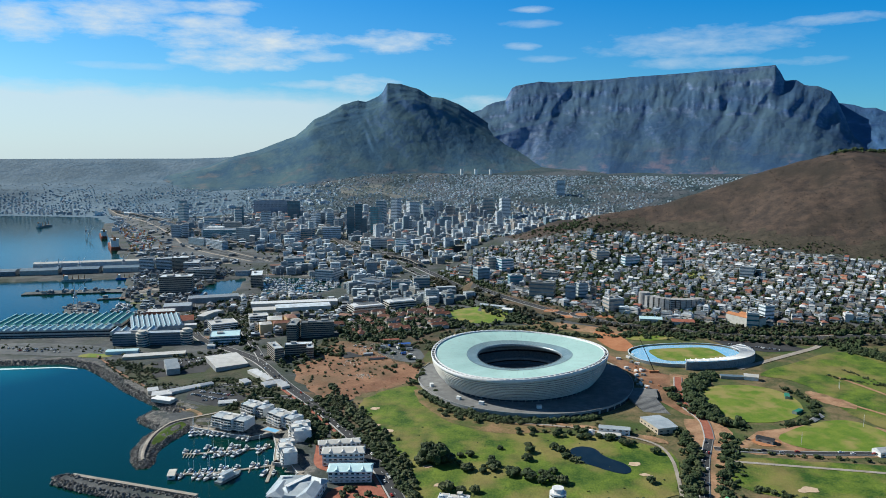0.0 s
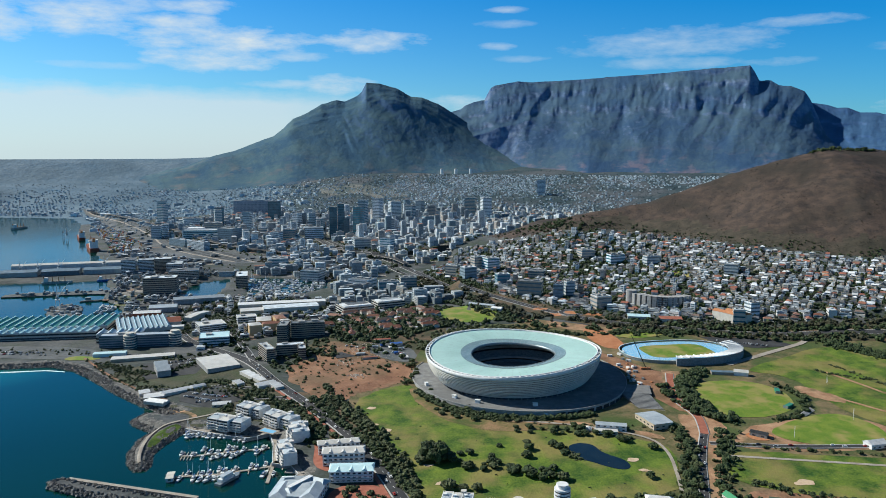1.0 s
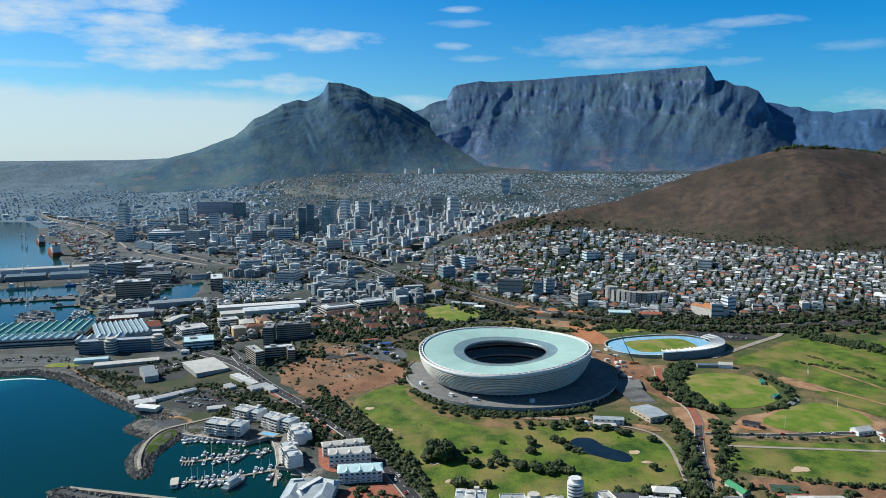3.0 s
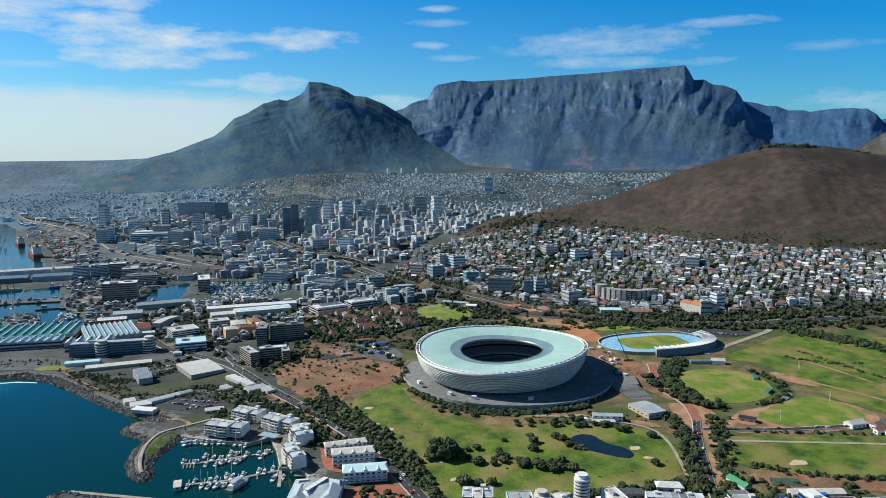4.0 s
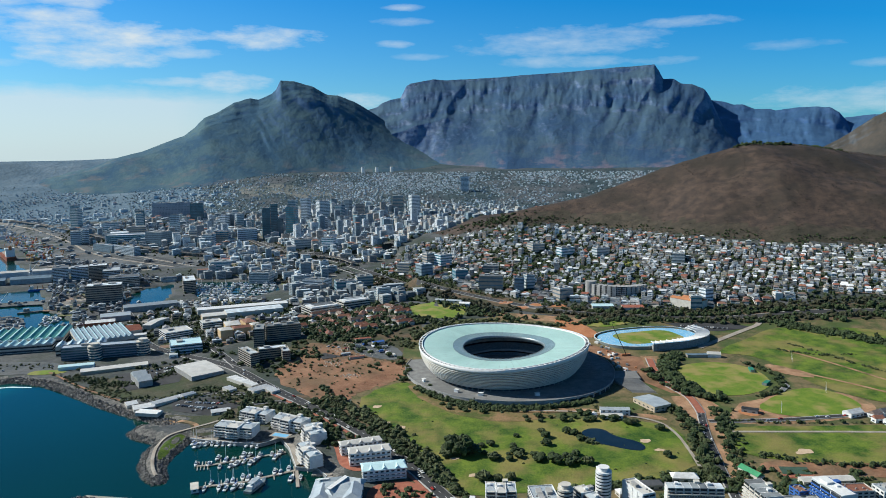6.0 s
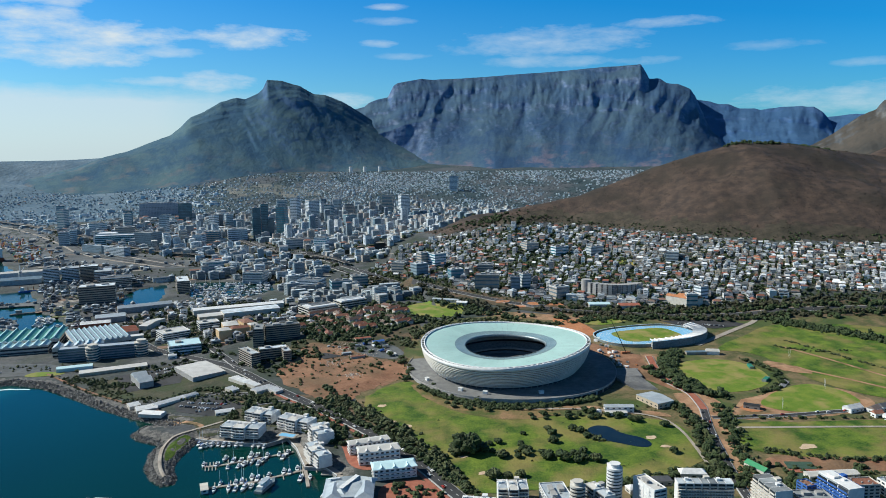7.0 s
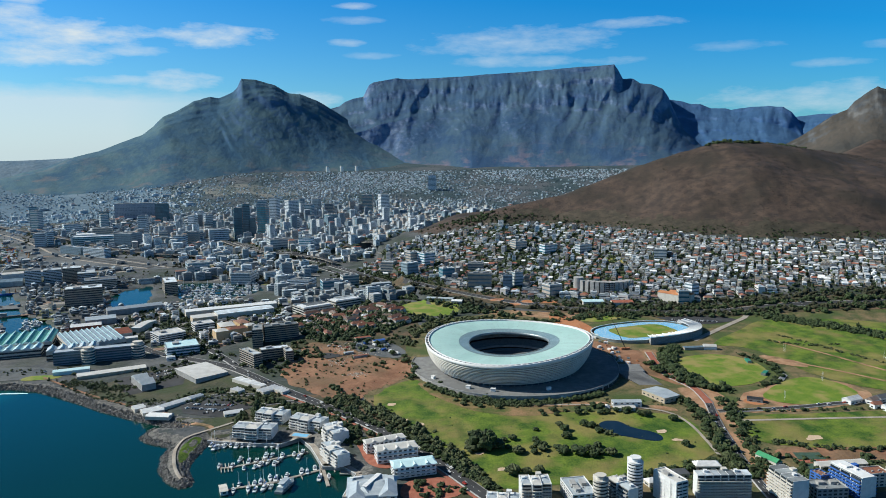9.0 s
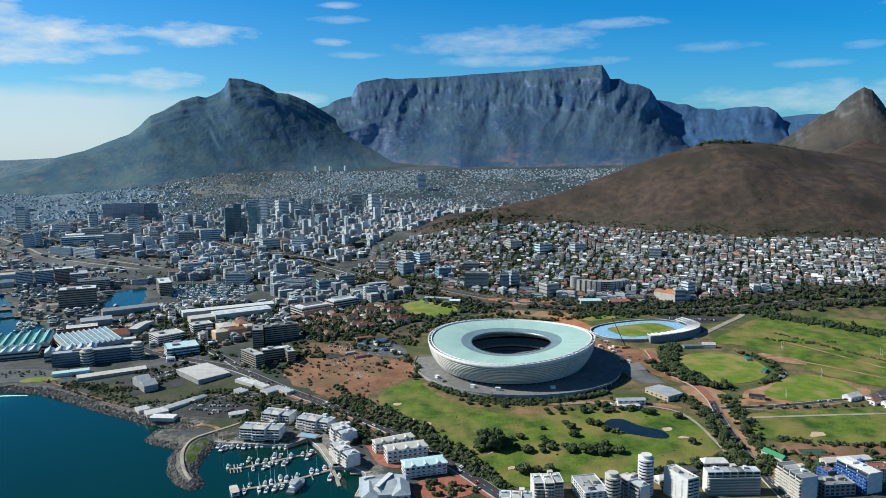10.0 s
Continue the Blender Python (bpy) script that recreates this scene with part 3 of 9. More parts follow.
M_TEAL_GLASS = glass_material("teal_glass", (0.034, 0.112, 0.150))
M_BLUE_GLASS = glass_material("blue_glass", (0.02, 0.055, 0.075))

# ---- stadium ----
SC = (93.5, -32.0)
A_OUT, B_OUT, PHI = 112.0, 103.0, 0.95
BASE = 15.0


def ring_pts(k, z, n=192, saddle=0.0, start=0.0, end=2 * math.pi, closed=True):
    t = np.linspace(start, end, n, endpoint=not closed)
    x, y = A_OUT * k * np.cos(t), B_OUT * k * np.sin(t)
    c, s = math.cos(PHI), math.sin(PHI)
    return np.stack([SC[0] + x * c - y * s, SC[1] + x * s + y * c, z - saddle * np.cos(2 * t)], -1)


def ring_mesh(name, prof, mat, n=192, smooth_faces=True):
    """A closed band round the stadium from (share of the outline, height, saddle) rows."""
    return grid_mesh(name, np.stack([ring_pts(k, z, n, s) for k, z, s in prof]), (mat,), wrap=True, smooth=smooth_faces)


def sector_mesh(name, prof, mat, t0, t1, n=4):
    return grid_mesh(name, np.stack([ring_pts(k, z, n, s, t0, t1, False) for k, z, s in prof]), (mat,), smooth=False)


def roof_z(k):
    return 42.0 + 4.0 * (k - 0.48) / 0.52, 1.2 + 1.8 * (k - 0.48) / 0.52


def build_stadium():
    root = thing("stadium", "large oval stadium with pale green glass roof and banded facade", "stadium", m=pose(0, 0, 0))
    # roof skin in radial panels, between the edge gutter and the glass inner band
    roof = part("roof", ring_mesh("roof", [(k, *((roof_z(k)[0] - 1.6), roof_z(k)[1])) for k in (0.955, 0.8, 0.6)], M_STEEL), (), root, "steel structure under the roof panels")
    n = 72
    for i in range(n):
        t0, t1 = 2 * math.pi * i / n + 0.0009, 2 * math.pi * (i + 1) / n - 0.0009
        prof = []
        for k in (0.602, 0.7, 0.8, 0.9, 0.95):
            z, s = roof_z(k)
            prof.append((k, z + 0.5 * math.sin((k - 0.6) / 0.35 * math.pi), s))
        part("roof_panel", sector_mesh("roof_panel", prof, M_ROOF, t0, t1), (), roof)
    # gutter edge: white inner and outer beams, slot painted near-black and ribs between
    z, s = roof_z(1.0)
    part("edge_beam", ring_mesh("edge_beam", [(0.952, z - 1.5, s), (0.952, z + 0.7, s), (0.962, z + 0.7, s), (0.962, z - 1.5, s)], M_WHITE), (), roof, "white inner edge beam")
    part("edge_beam", ring_mesh("edge_beam", [(0.990, z - 2.4, s), (0.990, z + 0.5, s), (1.0, z + 0.5, s), (0.999, z - 2.4, s)], M_WHITE), (), roof, "white outer edge beam")
    part("gutter", ring_mesh("gutter", [(0.962, z - 0.9, s), (0.990, z - 0.9, s)], M_DARK), (), roof, "near-black gutter")
    for i in range(96):
        t0 = 2 * math.pi * i / 96
        wide = 0.020
        prof = [(0.962, z - 0.6, s), (0.962, z + 0.45, s), (0.990, z + 0.45, s), (0.990, z - 0.6, s)]
        part("edge_rib", sector_mesh("edge_rib", prof, M_WHITE, t0, t0 + wide, 2), (), roof)
    # inner glass band with ribs, and the rim of the opening
    prof = [(0.602, roof_z(0.6)[0] + 0.2, roof_z(0.6)[1]), (0.56, 42.2, 1.4), (0.52, 41.6, 1.3), (0.485, 41.2, 1.2)]
    band = part("inner_band", ring_mesh("inner_band", prof, M_INNER), (), root, "translucent grey inner roof band")
    for i in range(72):
        t0 = 2 * math.pi * i / 72
        up = [(k, zz + 0.35, ss) for k, zz, ss in prof]
        part("rib", sector_mesh("rib", up, M_STEEL, t0, t0 + 0.007, 2), (), band)
    part("opening_rim", ring_mesh("opening_rim", [(0.485, 41.6, 1.2), (0.478, 41.6, 1.2), (0.474, 38.5, 1.2), (0.480, 38.5, 1.2)], M_STEEL), (), band, "dark steel rim of the roof opening")
    part("soffit", ring_mesh("soffit", [(0.48, 38.6, 1.2), (0.7, 38.5, 1.5), (0.93, 41, 2.4)], M_STEEL), (), root, "grey underside of the roof")
    # facade: leaning louvre bands over a near-black lining that imitates shadow gaps
    rows = 11
    for i in range(rows):
        u0, u1 = i / rows, (i + 0.70) / rows

        def at(u):
            k = 0.865 + 0.125 * (1 - (1 - u) ** 1.9)
            return k, BASE + 2.6 + u * (44.0 - BASE - 2.6), 3.0 * u ** 1.5
        (k0, z0, s0), (k1, z1, s1) = at(u0), at(u1)
        prof = [(k0 - 0.006, z0, s0), (k0 + 0.004, z0 + 0.05, s0), (k1 + 0.002, z1, s1), (k1 - 0.006, z1, s1)]
        part("facade_band", ring_mesh("facade_band", prof, M_FACADE, 160), (), root)
    part("facade_lining", ring_mesh("facade_lining", [(0.835, BASE, 0), (0.85, BASE + 6, 0.2), (0.93, 31, 1.0), (0.975, 43.5, 3)], M_DARK), (), root, "near-black lining imitating shade behind the facade bands")
    # dark glass ring stands in for the shaded gap under the facade
    part("concourse", ring_mesh("concourse", [(0.84, BASE, 0), (0.842, BASE + 2.8, 0)], M_GLASS), (), root, "dark glass band imitating the shaded gap at the facade foot")
    for i in range(80):
        t0 = 2 * math.pi * i / 80
        part("column", sector_mesh("column", [(0.862, BASE, 0), (0.866, BASE + 2.8, 0), (0.858, BASE + 2.8, 0), (0.854, BASE, 0)], M_GREY, t0, t0 + 0.008, 2), (), root)
    # seating bowl in three stepped tiers
    for lo, hi, z0, z1, rows in ((0.40, 0.55, 11.0, 17.5, 12), (0.56, 0.68, 20.0, 27.0, 10), (0.69, 0.84, 30.0, 39.0, 12)):
        prof = []
        for r in range(rows):
            a, b = lo + (hi - lo) * r / rows, lo + (hi - lo) * (r + 1) / rows
            zz = z0 + (z1 - z0) * r / rows
            prof += [(a, zz, 0), (b, zz, 0)]
        part("seating_tier", ring_mesh("seating_tier", prof, M_SEAT, 120, False), (), root, "dark grey seating tier")
        part("tier_front", ring_mesh("tier_front", [(lo, z0 - 1.8, 0), (lo, z0 + 1.0, 0), (lo + 0.004, z0 + 1.0, 0)], M_GREY, 120), (), root, "pale concrete tier front")
    for i in range(8):
        t0 = 2 * math.pi * (i + 0.5) / 8
        part("screen_gantry", sector_mesh("screen_gantry", [(0.52, 36.8, 1), (0.52, 38.4, 1), (0.526, 38.4, 1)], M_DARK, t0, t0 + 0.05, 3), (), root)
    pitch = [(SC[0] + 43 * math.cos(t) * math.cos(PHI) - 38 * math.sin(t) * math.sin(PHI), SC[1] + 43 * math.cos(t) * math.sin(PHI) + 38 * math.sin(t) * math.cos(PHI)) for t in np.linspace(0, 2 * math.pi, 60, endpoint=False)]
    part("pitch", Shape().prism(pitch, 9.0, 9.6), (M_PITCH,), root, "green turf pitch")
    return root


M_INNER = surface("inner_glass", (0.20, 0.29, 0.30), (0.28, 0.38, 0.385), 0.05, rough=0.25, bump=0.03, spec=0.6)
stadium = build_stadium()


def build_podium():
    root = thing("podium", "grey paved stadium podium with a retaining wall and kiosks", "terrace", m=pose(0, 0, 0))
    out = []
    for a in np.linspace(0, 2 * math.pi, 120, endpoint=False):
        r = 122 + 12 * smooth(-0.6, 0.9, math.cos(a - 0.15)) + 6 * smooth(0.4, 1, math.cos(a + 1.5))
        out.append((SC[0] + r * math.cos(a), SC[1] + r * math.sin(a)))
    part("paving", Shape().prism(out, 2.0, BASE - 0.02, 0, 1), (M_PAVE, M_GREY), root)
    n = len(out)
    wall = Shape()
    for i in range(n):
        (x0, y0), (x1, y1) = out[i], out[(i + 1) % n]
        if y0 < SC[1] + 60:
            wall.box((x0 + x1) / 2, (y0 + y1) / 2, BASE - 0.1, math.hypot(x1 - x0, y1 - y0) + 0.1, 0.5, 1.1, math.atan2(y1 - y0, x1 - x0))
    part("parapet", wall, (M_GREY,), root, "low concrete parapet")
    for a in (200, 228, 243, 275):
        r = 112 if a != 262 else 126
        x, y = SC[0] + r * math.cos(radians(a)), SC[1] + r * math.sin(radians(a))
        part("kiosk", Shape().box(x, y, BASE, 5, 3.2, 3.0, radians(a + 90)).box(x, y, BASE + 3, 5.6, 3.8, 0.35, radians(a + 90)), (M_WHITE,), root, "small white kiosk")
    # near-black boxes on the retaining wall imitate the dark of openings
    for a in np.arange(285, 330, 5.0):
        r = 122 + 12 * smooth(-0.6, 0.9, math.cos(radians(a) - 0.15)) + 6 * smooth(0.4, 1, math.cos(radians(a) + 1.5))
        x, y = SC[0] + (r + 0.1) * math.cos(radians(a)), SC[1] + (r + 0.1) * math.sin(radians(a))
        part("garage_opening", Shape().box(x, y, 9.2, 9.0, 0.5, 4.4, radians(a + 90)), (M_DARK,), root, "near-black panel imitating an opening in the wall")
    # broad stair down from the podium
    stair = part("stair", Shape().box(226, -90, 2.0, 34, 30, BASE - 2.15, radians(-12)), (M_PAVE,), root, "broad concrete stair")
    for i in range(16):
        u = (i + 0.5) / 16
        x, y = 222 + 8 * u, -104 - 48 * u
        part("stair_flight", Shape().box(x, y, 4.0, 30 - 4 * u, 3.1, BASE - 4.2 - 6.0 * u, radians(-10)), (M_PAVE,), stair)
    return root


podium = build_podium()

# curved white entrance wall in front of the podium
wall = Shape()
for i in range(10):
    u = i / 9
    wall.box(112 + 26 * u, -163 + 2 * math.sin(3 * u), 6.0, 3.1, 0.6, 7.5 - 4.0 * u, radians(4), 0)
tagged(new("entrance_wall", wall.mesh("entrance_wall", M_WHITE)), "white sloping entrance wall below the podium", "wall")

# ---- ground cover: lawns, earth, paths and roads laid on the land ----
from mathutils.geometry import delaunay_2d_cdt


def top_z(x, y):
    x, y = np.asarray(x, float), np.asarray(y, float)
    return sea_floor(x, y, land(x, y))


def rounded(pts, times=2, closed=True):
    """Corners cut off, twice as a rule."""
    for _ in range(times):
        out, n = [], len(pts)
        if not closed:
            out.append(pts[0])
        for i in range(n if closed else n - 1):
            (x0, y0), (x1, y1) = pts[i][:2], pts[(i + 1) % n][:2]
            out += [(0.75 * x0 + 0.25 * x1, 0.75 * y0 + 0.25 * y1), (0.25 * x0 + 0.75 * x1, 0.25 * y0 + 0.75 * y1)]
        if not closed:
            out.append(pts[-1])
        pts = out
    return pts


def sheet(name, outline, mat, lift, label, category="lawn", cell=14.0, wobble=1.2, times=2):
    """A patch of ground cover draped on the land."""
    line = rounded(outline, times)
    line = [(x + wobble * noise.noise((x / 9, y / 9, 1)), y + wobble * noise.noise((x / 9, y / 9, 7))) for x, y in line]
    xs, ys = [p[0] for p in line], [p[1] for p in line]
    gx, gy = np.meshgrid(np.arange(min(xs), max(xs), cell) + cell / 3, np.arange(min(ys), max(ys), cell) + cell / 3)
    keep = inside(gx.ravel(), gy.ravel(), line) & (away(gx.ravel(), gy.ravel(), line, True)[0] > 3)
    pts = line + list(zip(gx.ravel()[keep], gy.ravel()[keep]))
    n = len(line)
    v, _, f, *_ = delaunay_2d_cdt([Vector(p) for p in pts], [(i, (i + 1) % n) for i in range(n)], [], 1, 0.01)
    vx, vy = np.array([p.x for p in v]), np.array([p.y for p in v])
    z = top_z(vx, vy) + lift
    me = mesh_of(name, np.stack([vx, vy, z], -1), f, (mat,))
    if len(me.polygons) and sum(p.normal.z for p in me.polygons) < 0:
        me.flip_normals()
    return tagged(new(name, me), label, category, kind="structure")


def strip(name, line, width, mat, lift, label, category="road", dashes=False, times=3, kerb=True):
    """A road or path of even width along a line, with kerbs and a dashed middle line."""
    pts = np.array(rounded(line, times, False), float)
    d = np.concatenate([[0], np.cumsum(np.hypot(*np.diff(pts, axis=0).T))])
    s = np.arange(0, d[-1], 5.0)
    pts = np.stack([np.interp(s, d, pts[:, 0]), np.interp(s, d, pts[:, 1])], -1)
    tan = np.gradient(pts, axis=0)
    tan /= np.linalg.norm(tan, axis=1)[:, None]
    nor = np.stack([-tan[:, 1], tan[:, 0]], -1)

    def rail(off, up):
        p = pts + nor * off
        return np.concatenate([p, (top_z(p[:, 0], p[:, 1]) + up)[:, None]], 1)
    half = width / 2
    rows = [rail(-half, lift), rail(0, lift + 0.06), rail(half, lift)]
    ob = tagged(new(name, grid_mesh(name, np.stack(rows), (mat,))), label, category, kind="structure")
    if kerb:
        for side in (-1, 1):
            prof = [rail(side * half, lift + 0.13), rail(side * (half + 1.1), lift + 0.13), rail(side * (half + 1.2), lift - 0.4)]
            if side < 0:
                prof = prof[::-1]
            part("pavement", grid_mesh("pavement", np.stack(prof), (M_GREY,)), (), ob, "grey kerbed pavement")
    if dashes:
        marks = Shape()
        for i in range(0, len(pts) - 2, 2):
            (x0, y0), (x1, y1) = pts[i], pts[i + 1]
            zz = float(top_z([x0], [y0])[0]) + lift + 0.08
            marks.box((x0 + x1) / 2, (y0 + y1) / 2, zz, 3.6, 0.3, 0.02, math.atan2(y1 - y0, x1 - x0))
        part("lane_marks", marks, (M_LINE,), ob, "white dashed lane marks", kind="stuff")
    return ob, pts, nor


M_YARD_EARTH = surface("yard_earth", (0.070, 0.082, 0.090), (0.150, 0.155, 0.155), 0.02, dark=(0.06, 0.06, 0.055), dark_scale=0.008, fine=6)
M_ORANGE_EARTH = surface("orange_earth", (0.27, 0.145, 0.08), (0.44, 0.27, 0.16), 0.08, dark=(0.09, 0.085, 0.035), dark_scale=0.05, dark_amount=0.7, fine=6)
M_DRY_GRASS = surface("dry_grass", (0.085, 0.095, 0.025), (0.27, 0.165, 0.085), 0.07, dark=(0.05, 0.085, 0.015), dark_scale=0.04, dark_amount=0.75, fine=7)
# tan ground, greyed and blued in its base colour to imitate haze
M_HAZED_TAN = surface("tan_field", (0.105, 0.125, 0.125), (0.20, 0.19, 0.165), 0.02, dark=(0.06, 0.085, 0.08), dark_scale=0.012, dark_amount=0.8)
M_VERGE = surface("dry_verge", (0.050, 0.050, 0.028), (0.17, 0.105, 0.065), 0.05, dark=(0.04, 0.05, 0.022), dark_scale=0.03, dark_amount=0.8, fine=6)
M_PARK = surface("park_soil", (0.06, 0.072, 0.024), (0.21, 0.15, 0.08), 0.06, dark=(0.05, 0.085, 0.02), dark_scale=0.02, dark_amount=0.85)
M_SCRUB = surface("scrub_soil", (0.03, 0.04, 0.018), (0.11, 0.09, 0.06), 0.06, dark=(0.03, 0.05, 0.015), dark_scale=0.03, dark_amount=0.8)
GOLF = [(-95, -118), (-66, -77), (-31, -56), (-24, -90), (-10, -125), (14, -165), (50, -186), (99, -196), (174, -208), (216, -236), (214, -262),
        (202, -308), (180, -335), (110, -345), (-21, -345), (-36, -310), (-43, -241), (-76, -167)]
OVAL = [(285, -90), (305, -66), (338, -54), (380, -62), (397, -98), (390, -138), (357, -166), (311, -172), (288, -145)]
FIELD_A = [(378, -22), (440, 20), (530, 78), (563, 45), (640, -40), (740, -160), (640, -330), (475, -232), (435, -165), (430, -116), (428, -40)]
FIELD_B = [(318, -212), (360, -180), (419, -155), (445, -190), (436, -236), (361, -244)]
FIELD_C = [(262, -248), (340, -258), (480, -282), (640, -330), (560, -400), (360, -350), (269, -325), (246, -300)]
FIELD_TOP = [(595, 66), (705, 6), (800, -60), (780, -110), (690, -40), (592, 10)]
CRICKET = [(2, 300), (40, 342), (80, 335), (115, 300), (95, 222), (50, 215), (15, 245)]
DIRT = [(-192, -8), (-178, 40), (-160, 70), (-150, 130), (-120, 120), (-92, 70), (-60, 28), (-30, 16), (-24, -20), (-41, -58), (-85, -80), (-112, -118), (-141, -95)]

sheet("park_ground", [(-60, -30), (-50, 60), (20, 190), (130, 215), (220, 200), (390, 158), (640, 108), (900, 30), (1000, -200), (760, -420), (500, -440), (330, -420), (200, -420), (-10, -420), (-30, -330), (-70, -200), (-110, -110)],
      M_PARK, 0.08, "dry mottled ground of the park", "ground", cell=20, wobble=5)
sheet("verge", [(-215, -62), (-140, -80), (-100, -108), (-72, -150), (-46, -220), (-28, -300), (0, -345), (10, -430), (-60, -430), (-75, -330), (-110, -240), (-105, -190), (-150, -125), (-235, -85)], M_VERGE, 0.12, "dry planted ground beside the beach road", "verge", wobble=3)
sheet("verge", [(-190, 60), (-165, 150), (-110, 190), (-40, 215), (25, 205), (15, 150), (-25, 70), (-20, 10), (-60, 28), (-92, 70), (-150, 120)], M_VERGE, 0.2, "dusty ground with trees behind the bare field", "earth", wobble=6)
sheet("earth", DIRT, M_EARTH, 0.3, "bare reddish earth with scattered bushes", "earth", wobble=9, cell=10, times=3)
sheet("earth", [(-52, 120), (-20, 60), (-30, 22), (-62, 34), (-92, 76), (-84, 120)], M_YARD_EARTH, 0.34, "dusty yard with parked trucks", "yard", wobble=1, times=1)
sheet("earth", [(215, 165), (248, 196), (272, 84), (232, 70)], M_ORANGE, 0.35, "orange sand patch beside the stadium", "earth")
sheet("earth", [(225, 60), (255, 5), (290, -40), (262, -95), (275, -150), (262, -160), (236, -100), (238, -30), (200, 80)], M_EARTH, 0.3, "reddish worksite beside the stadium", "earth", wobble=3)
sheet("earth", [(250, -150), (300, -185), (262, -245), (232, -330), (200, -400), (188, -400), (215, -320), (236, -240), (246, -190)], M_ORANGE_EARTH, 0.28, "sandy verge along the road", "earth", wobble=3)
sheet("earth", [(318, -185), (445, -165), (460, -245), (330, -255), (268, -236)], M_ORANGE_EARTH, 0.2, "sandy ground round the playing fields", "earth", wobble=5)
sheet("earth", [(260, -318), (360, -345), (480, -372), (470, -395), (300, -365), (240, -340)], M_EARTH, 0.25, "reddish bare strip behind the flats", "earth", wobble=4)
sheet("earth", [(120, 260), (200, 215), (260, 190), (330, 170), (330, 150), (250, 160), (180, 180), (110, 230)], M_ORANGE_EARTH, 0.25, "orange earth beside the boulevard", "earth", wobble=6)
sheet("earth", [(60, -175), (140, -185), (215, -225), (222, -212), (140, -172), (60, -164)], M_ORANGE_EARTH, 0.5, "sandy strip below the podium", "earth", wobble=3)
sheet("earth", [(-26, -62), (-6, -112), (22, -152), (62, -176), (112, -184), (112, -196), (58, -200), (12, -178), (-18, -132), (-34, -84)], M_DRY_GRASS, 0.55, "brown bare strip between lawn and podium", "earth", wobble=5)
sheet("lawn", GOLF, M_GRASS, 0.4, "golf course lawn of mottled green grass", wobble=4)
sheet("lawn", OVAL, M_PITCH, 0.4, "oval sports field with worn pale patches")
sheet("lawn", FIELD_A, M_GRASS, 0.4, "wide green playing field", wobble=4)
sheet("lawn", FIELD_B, M_PITCH, 0.45, "green rugby field beside the road")
sheet("lawn", FIELD_C, M_GRASS, 0.42, "golf fairway of green and yellow grass", wobble=4)
sheet("lawn", FIELD_TOP, M_GRASS, 0.4, "green park lawn below the boulevard", wobble=3)
sheet("earth", [(412, -75), (430, -80), (456, -122), (440, -134), (418, -112)], M_ORANGE_EARTH, 0.5, "pale sandy patch between the playing fields", "earth", wobble=6)
sheet("lawn", CRICKET, M_PITCH, 0.4, "bright green cricket field")
sheet("lawn", [(255, 140), (300, 165), (345, 145), (290, 120)], M_PITCH, 0.5, "small green lawn behind the athletics track")
sheet("lawn", [(-360, 255), (-335, 262), (-322, 225), (-350, 218)], M_PITCH, 0.4, "small square lawn between buildings")
sheet("lawn", [(-500, 105), (-455, 100), (-452, 84), (-500, 82)], M_PITCH, 0.4, "strip of yellow-green grass by the shore")
sheet("lawn", [(-281, -183), (-270, -162), (-261, -165), (-271, -195), (-277, -221), (-281, -212)], M_GRASS, 0.7, "grassy patch on the breakwater")
sheet("scrub_ground", [(-420, 10), (-370, 75), (-300, 100), (-245, 20), (-200, -45), (-170, -100), (-215, -88), (-250, -50), (-300, -40), (-345, -45)], M_SCRUB, 0.15, "dark scrubby ground behind the shore", "scrub", wobble=5)
sheet("scrub_ground", [(-245, -112), (-200, -95), (-150, -110), (-118, -150), (-112, -200), (-130, -230), (-150, -180), (-190, -160), (-225, -140)], M_SCRUB, 0.2, "planted green ground between marina houses", "garden", wobble=4)
sheet("scrub_ground", [(-300, -100), (-285, -121), (-262, -140), (-258, -165), (-230, -168), (-222, -130), (-240, -112), (-262, -116)], M_SCRUB, 0.3, "dark scrub between the boatyard and the marina", "scrub", wobble=3)
strip("path", [(-296, -112), (-270, -128), (-252, -146), (-262, -152)], 5, M_ORANGE_EARTH, 0.7, "orange earth path to the breakwater", "path", kerb=False)
sheet("car_park", [(383, 128), (471, 115), (500, 80), (440, 72), (400, 90)], M_ASPHALT, 0.4, "grey asphalt car park", "car park", wobble=0.5, times=0)
sheet("car_park", [(-296, -62), (-238, -60), (-215, -96), (-248, -118), (-289, -92)], M_ASPHALT, 0.35, "asphalt boatyard car park", "car park", wobble=1, times=0)
sheet("car_park", [(-385, 60), (-300, 95), (-300, 10), (-360, -10)], M_ASPHALT, 0.3, "asphalt yard beside the sheds", "car park", wobble=0.5, times=0)
sheet("paved_yard", [(-660, 165), (-490, 150), (-430, 90), (-479, 88), (-650, 100)], M_YARD_EARTH, 0.3, "grey promenade and car park by the sea", "promenade", wobble=2)
sheet("paved_yard", [(-127, -190), (-118, -229), (-116, -268), (-100, -282), (-90, -276), (-106, -255), (-110, -205)], M_BRICK, 0.35, "red brick paved court", "paving", wobble=0.5)
sheet("paved_yard", [(-92, -305), (-50, -305), (-40, -345), (-98, -345)], M_BRICK, 0.35, "red brick paved court", "paving", wobble=0.5)
POND = [(119, -240), (124, -231), (134, -228), (145, -232), (149, -250), (166, -264), (169, -278), (161, -286), (147, -279), (135, -268), (125, -262)]
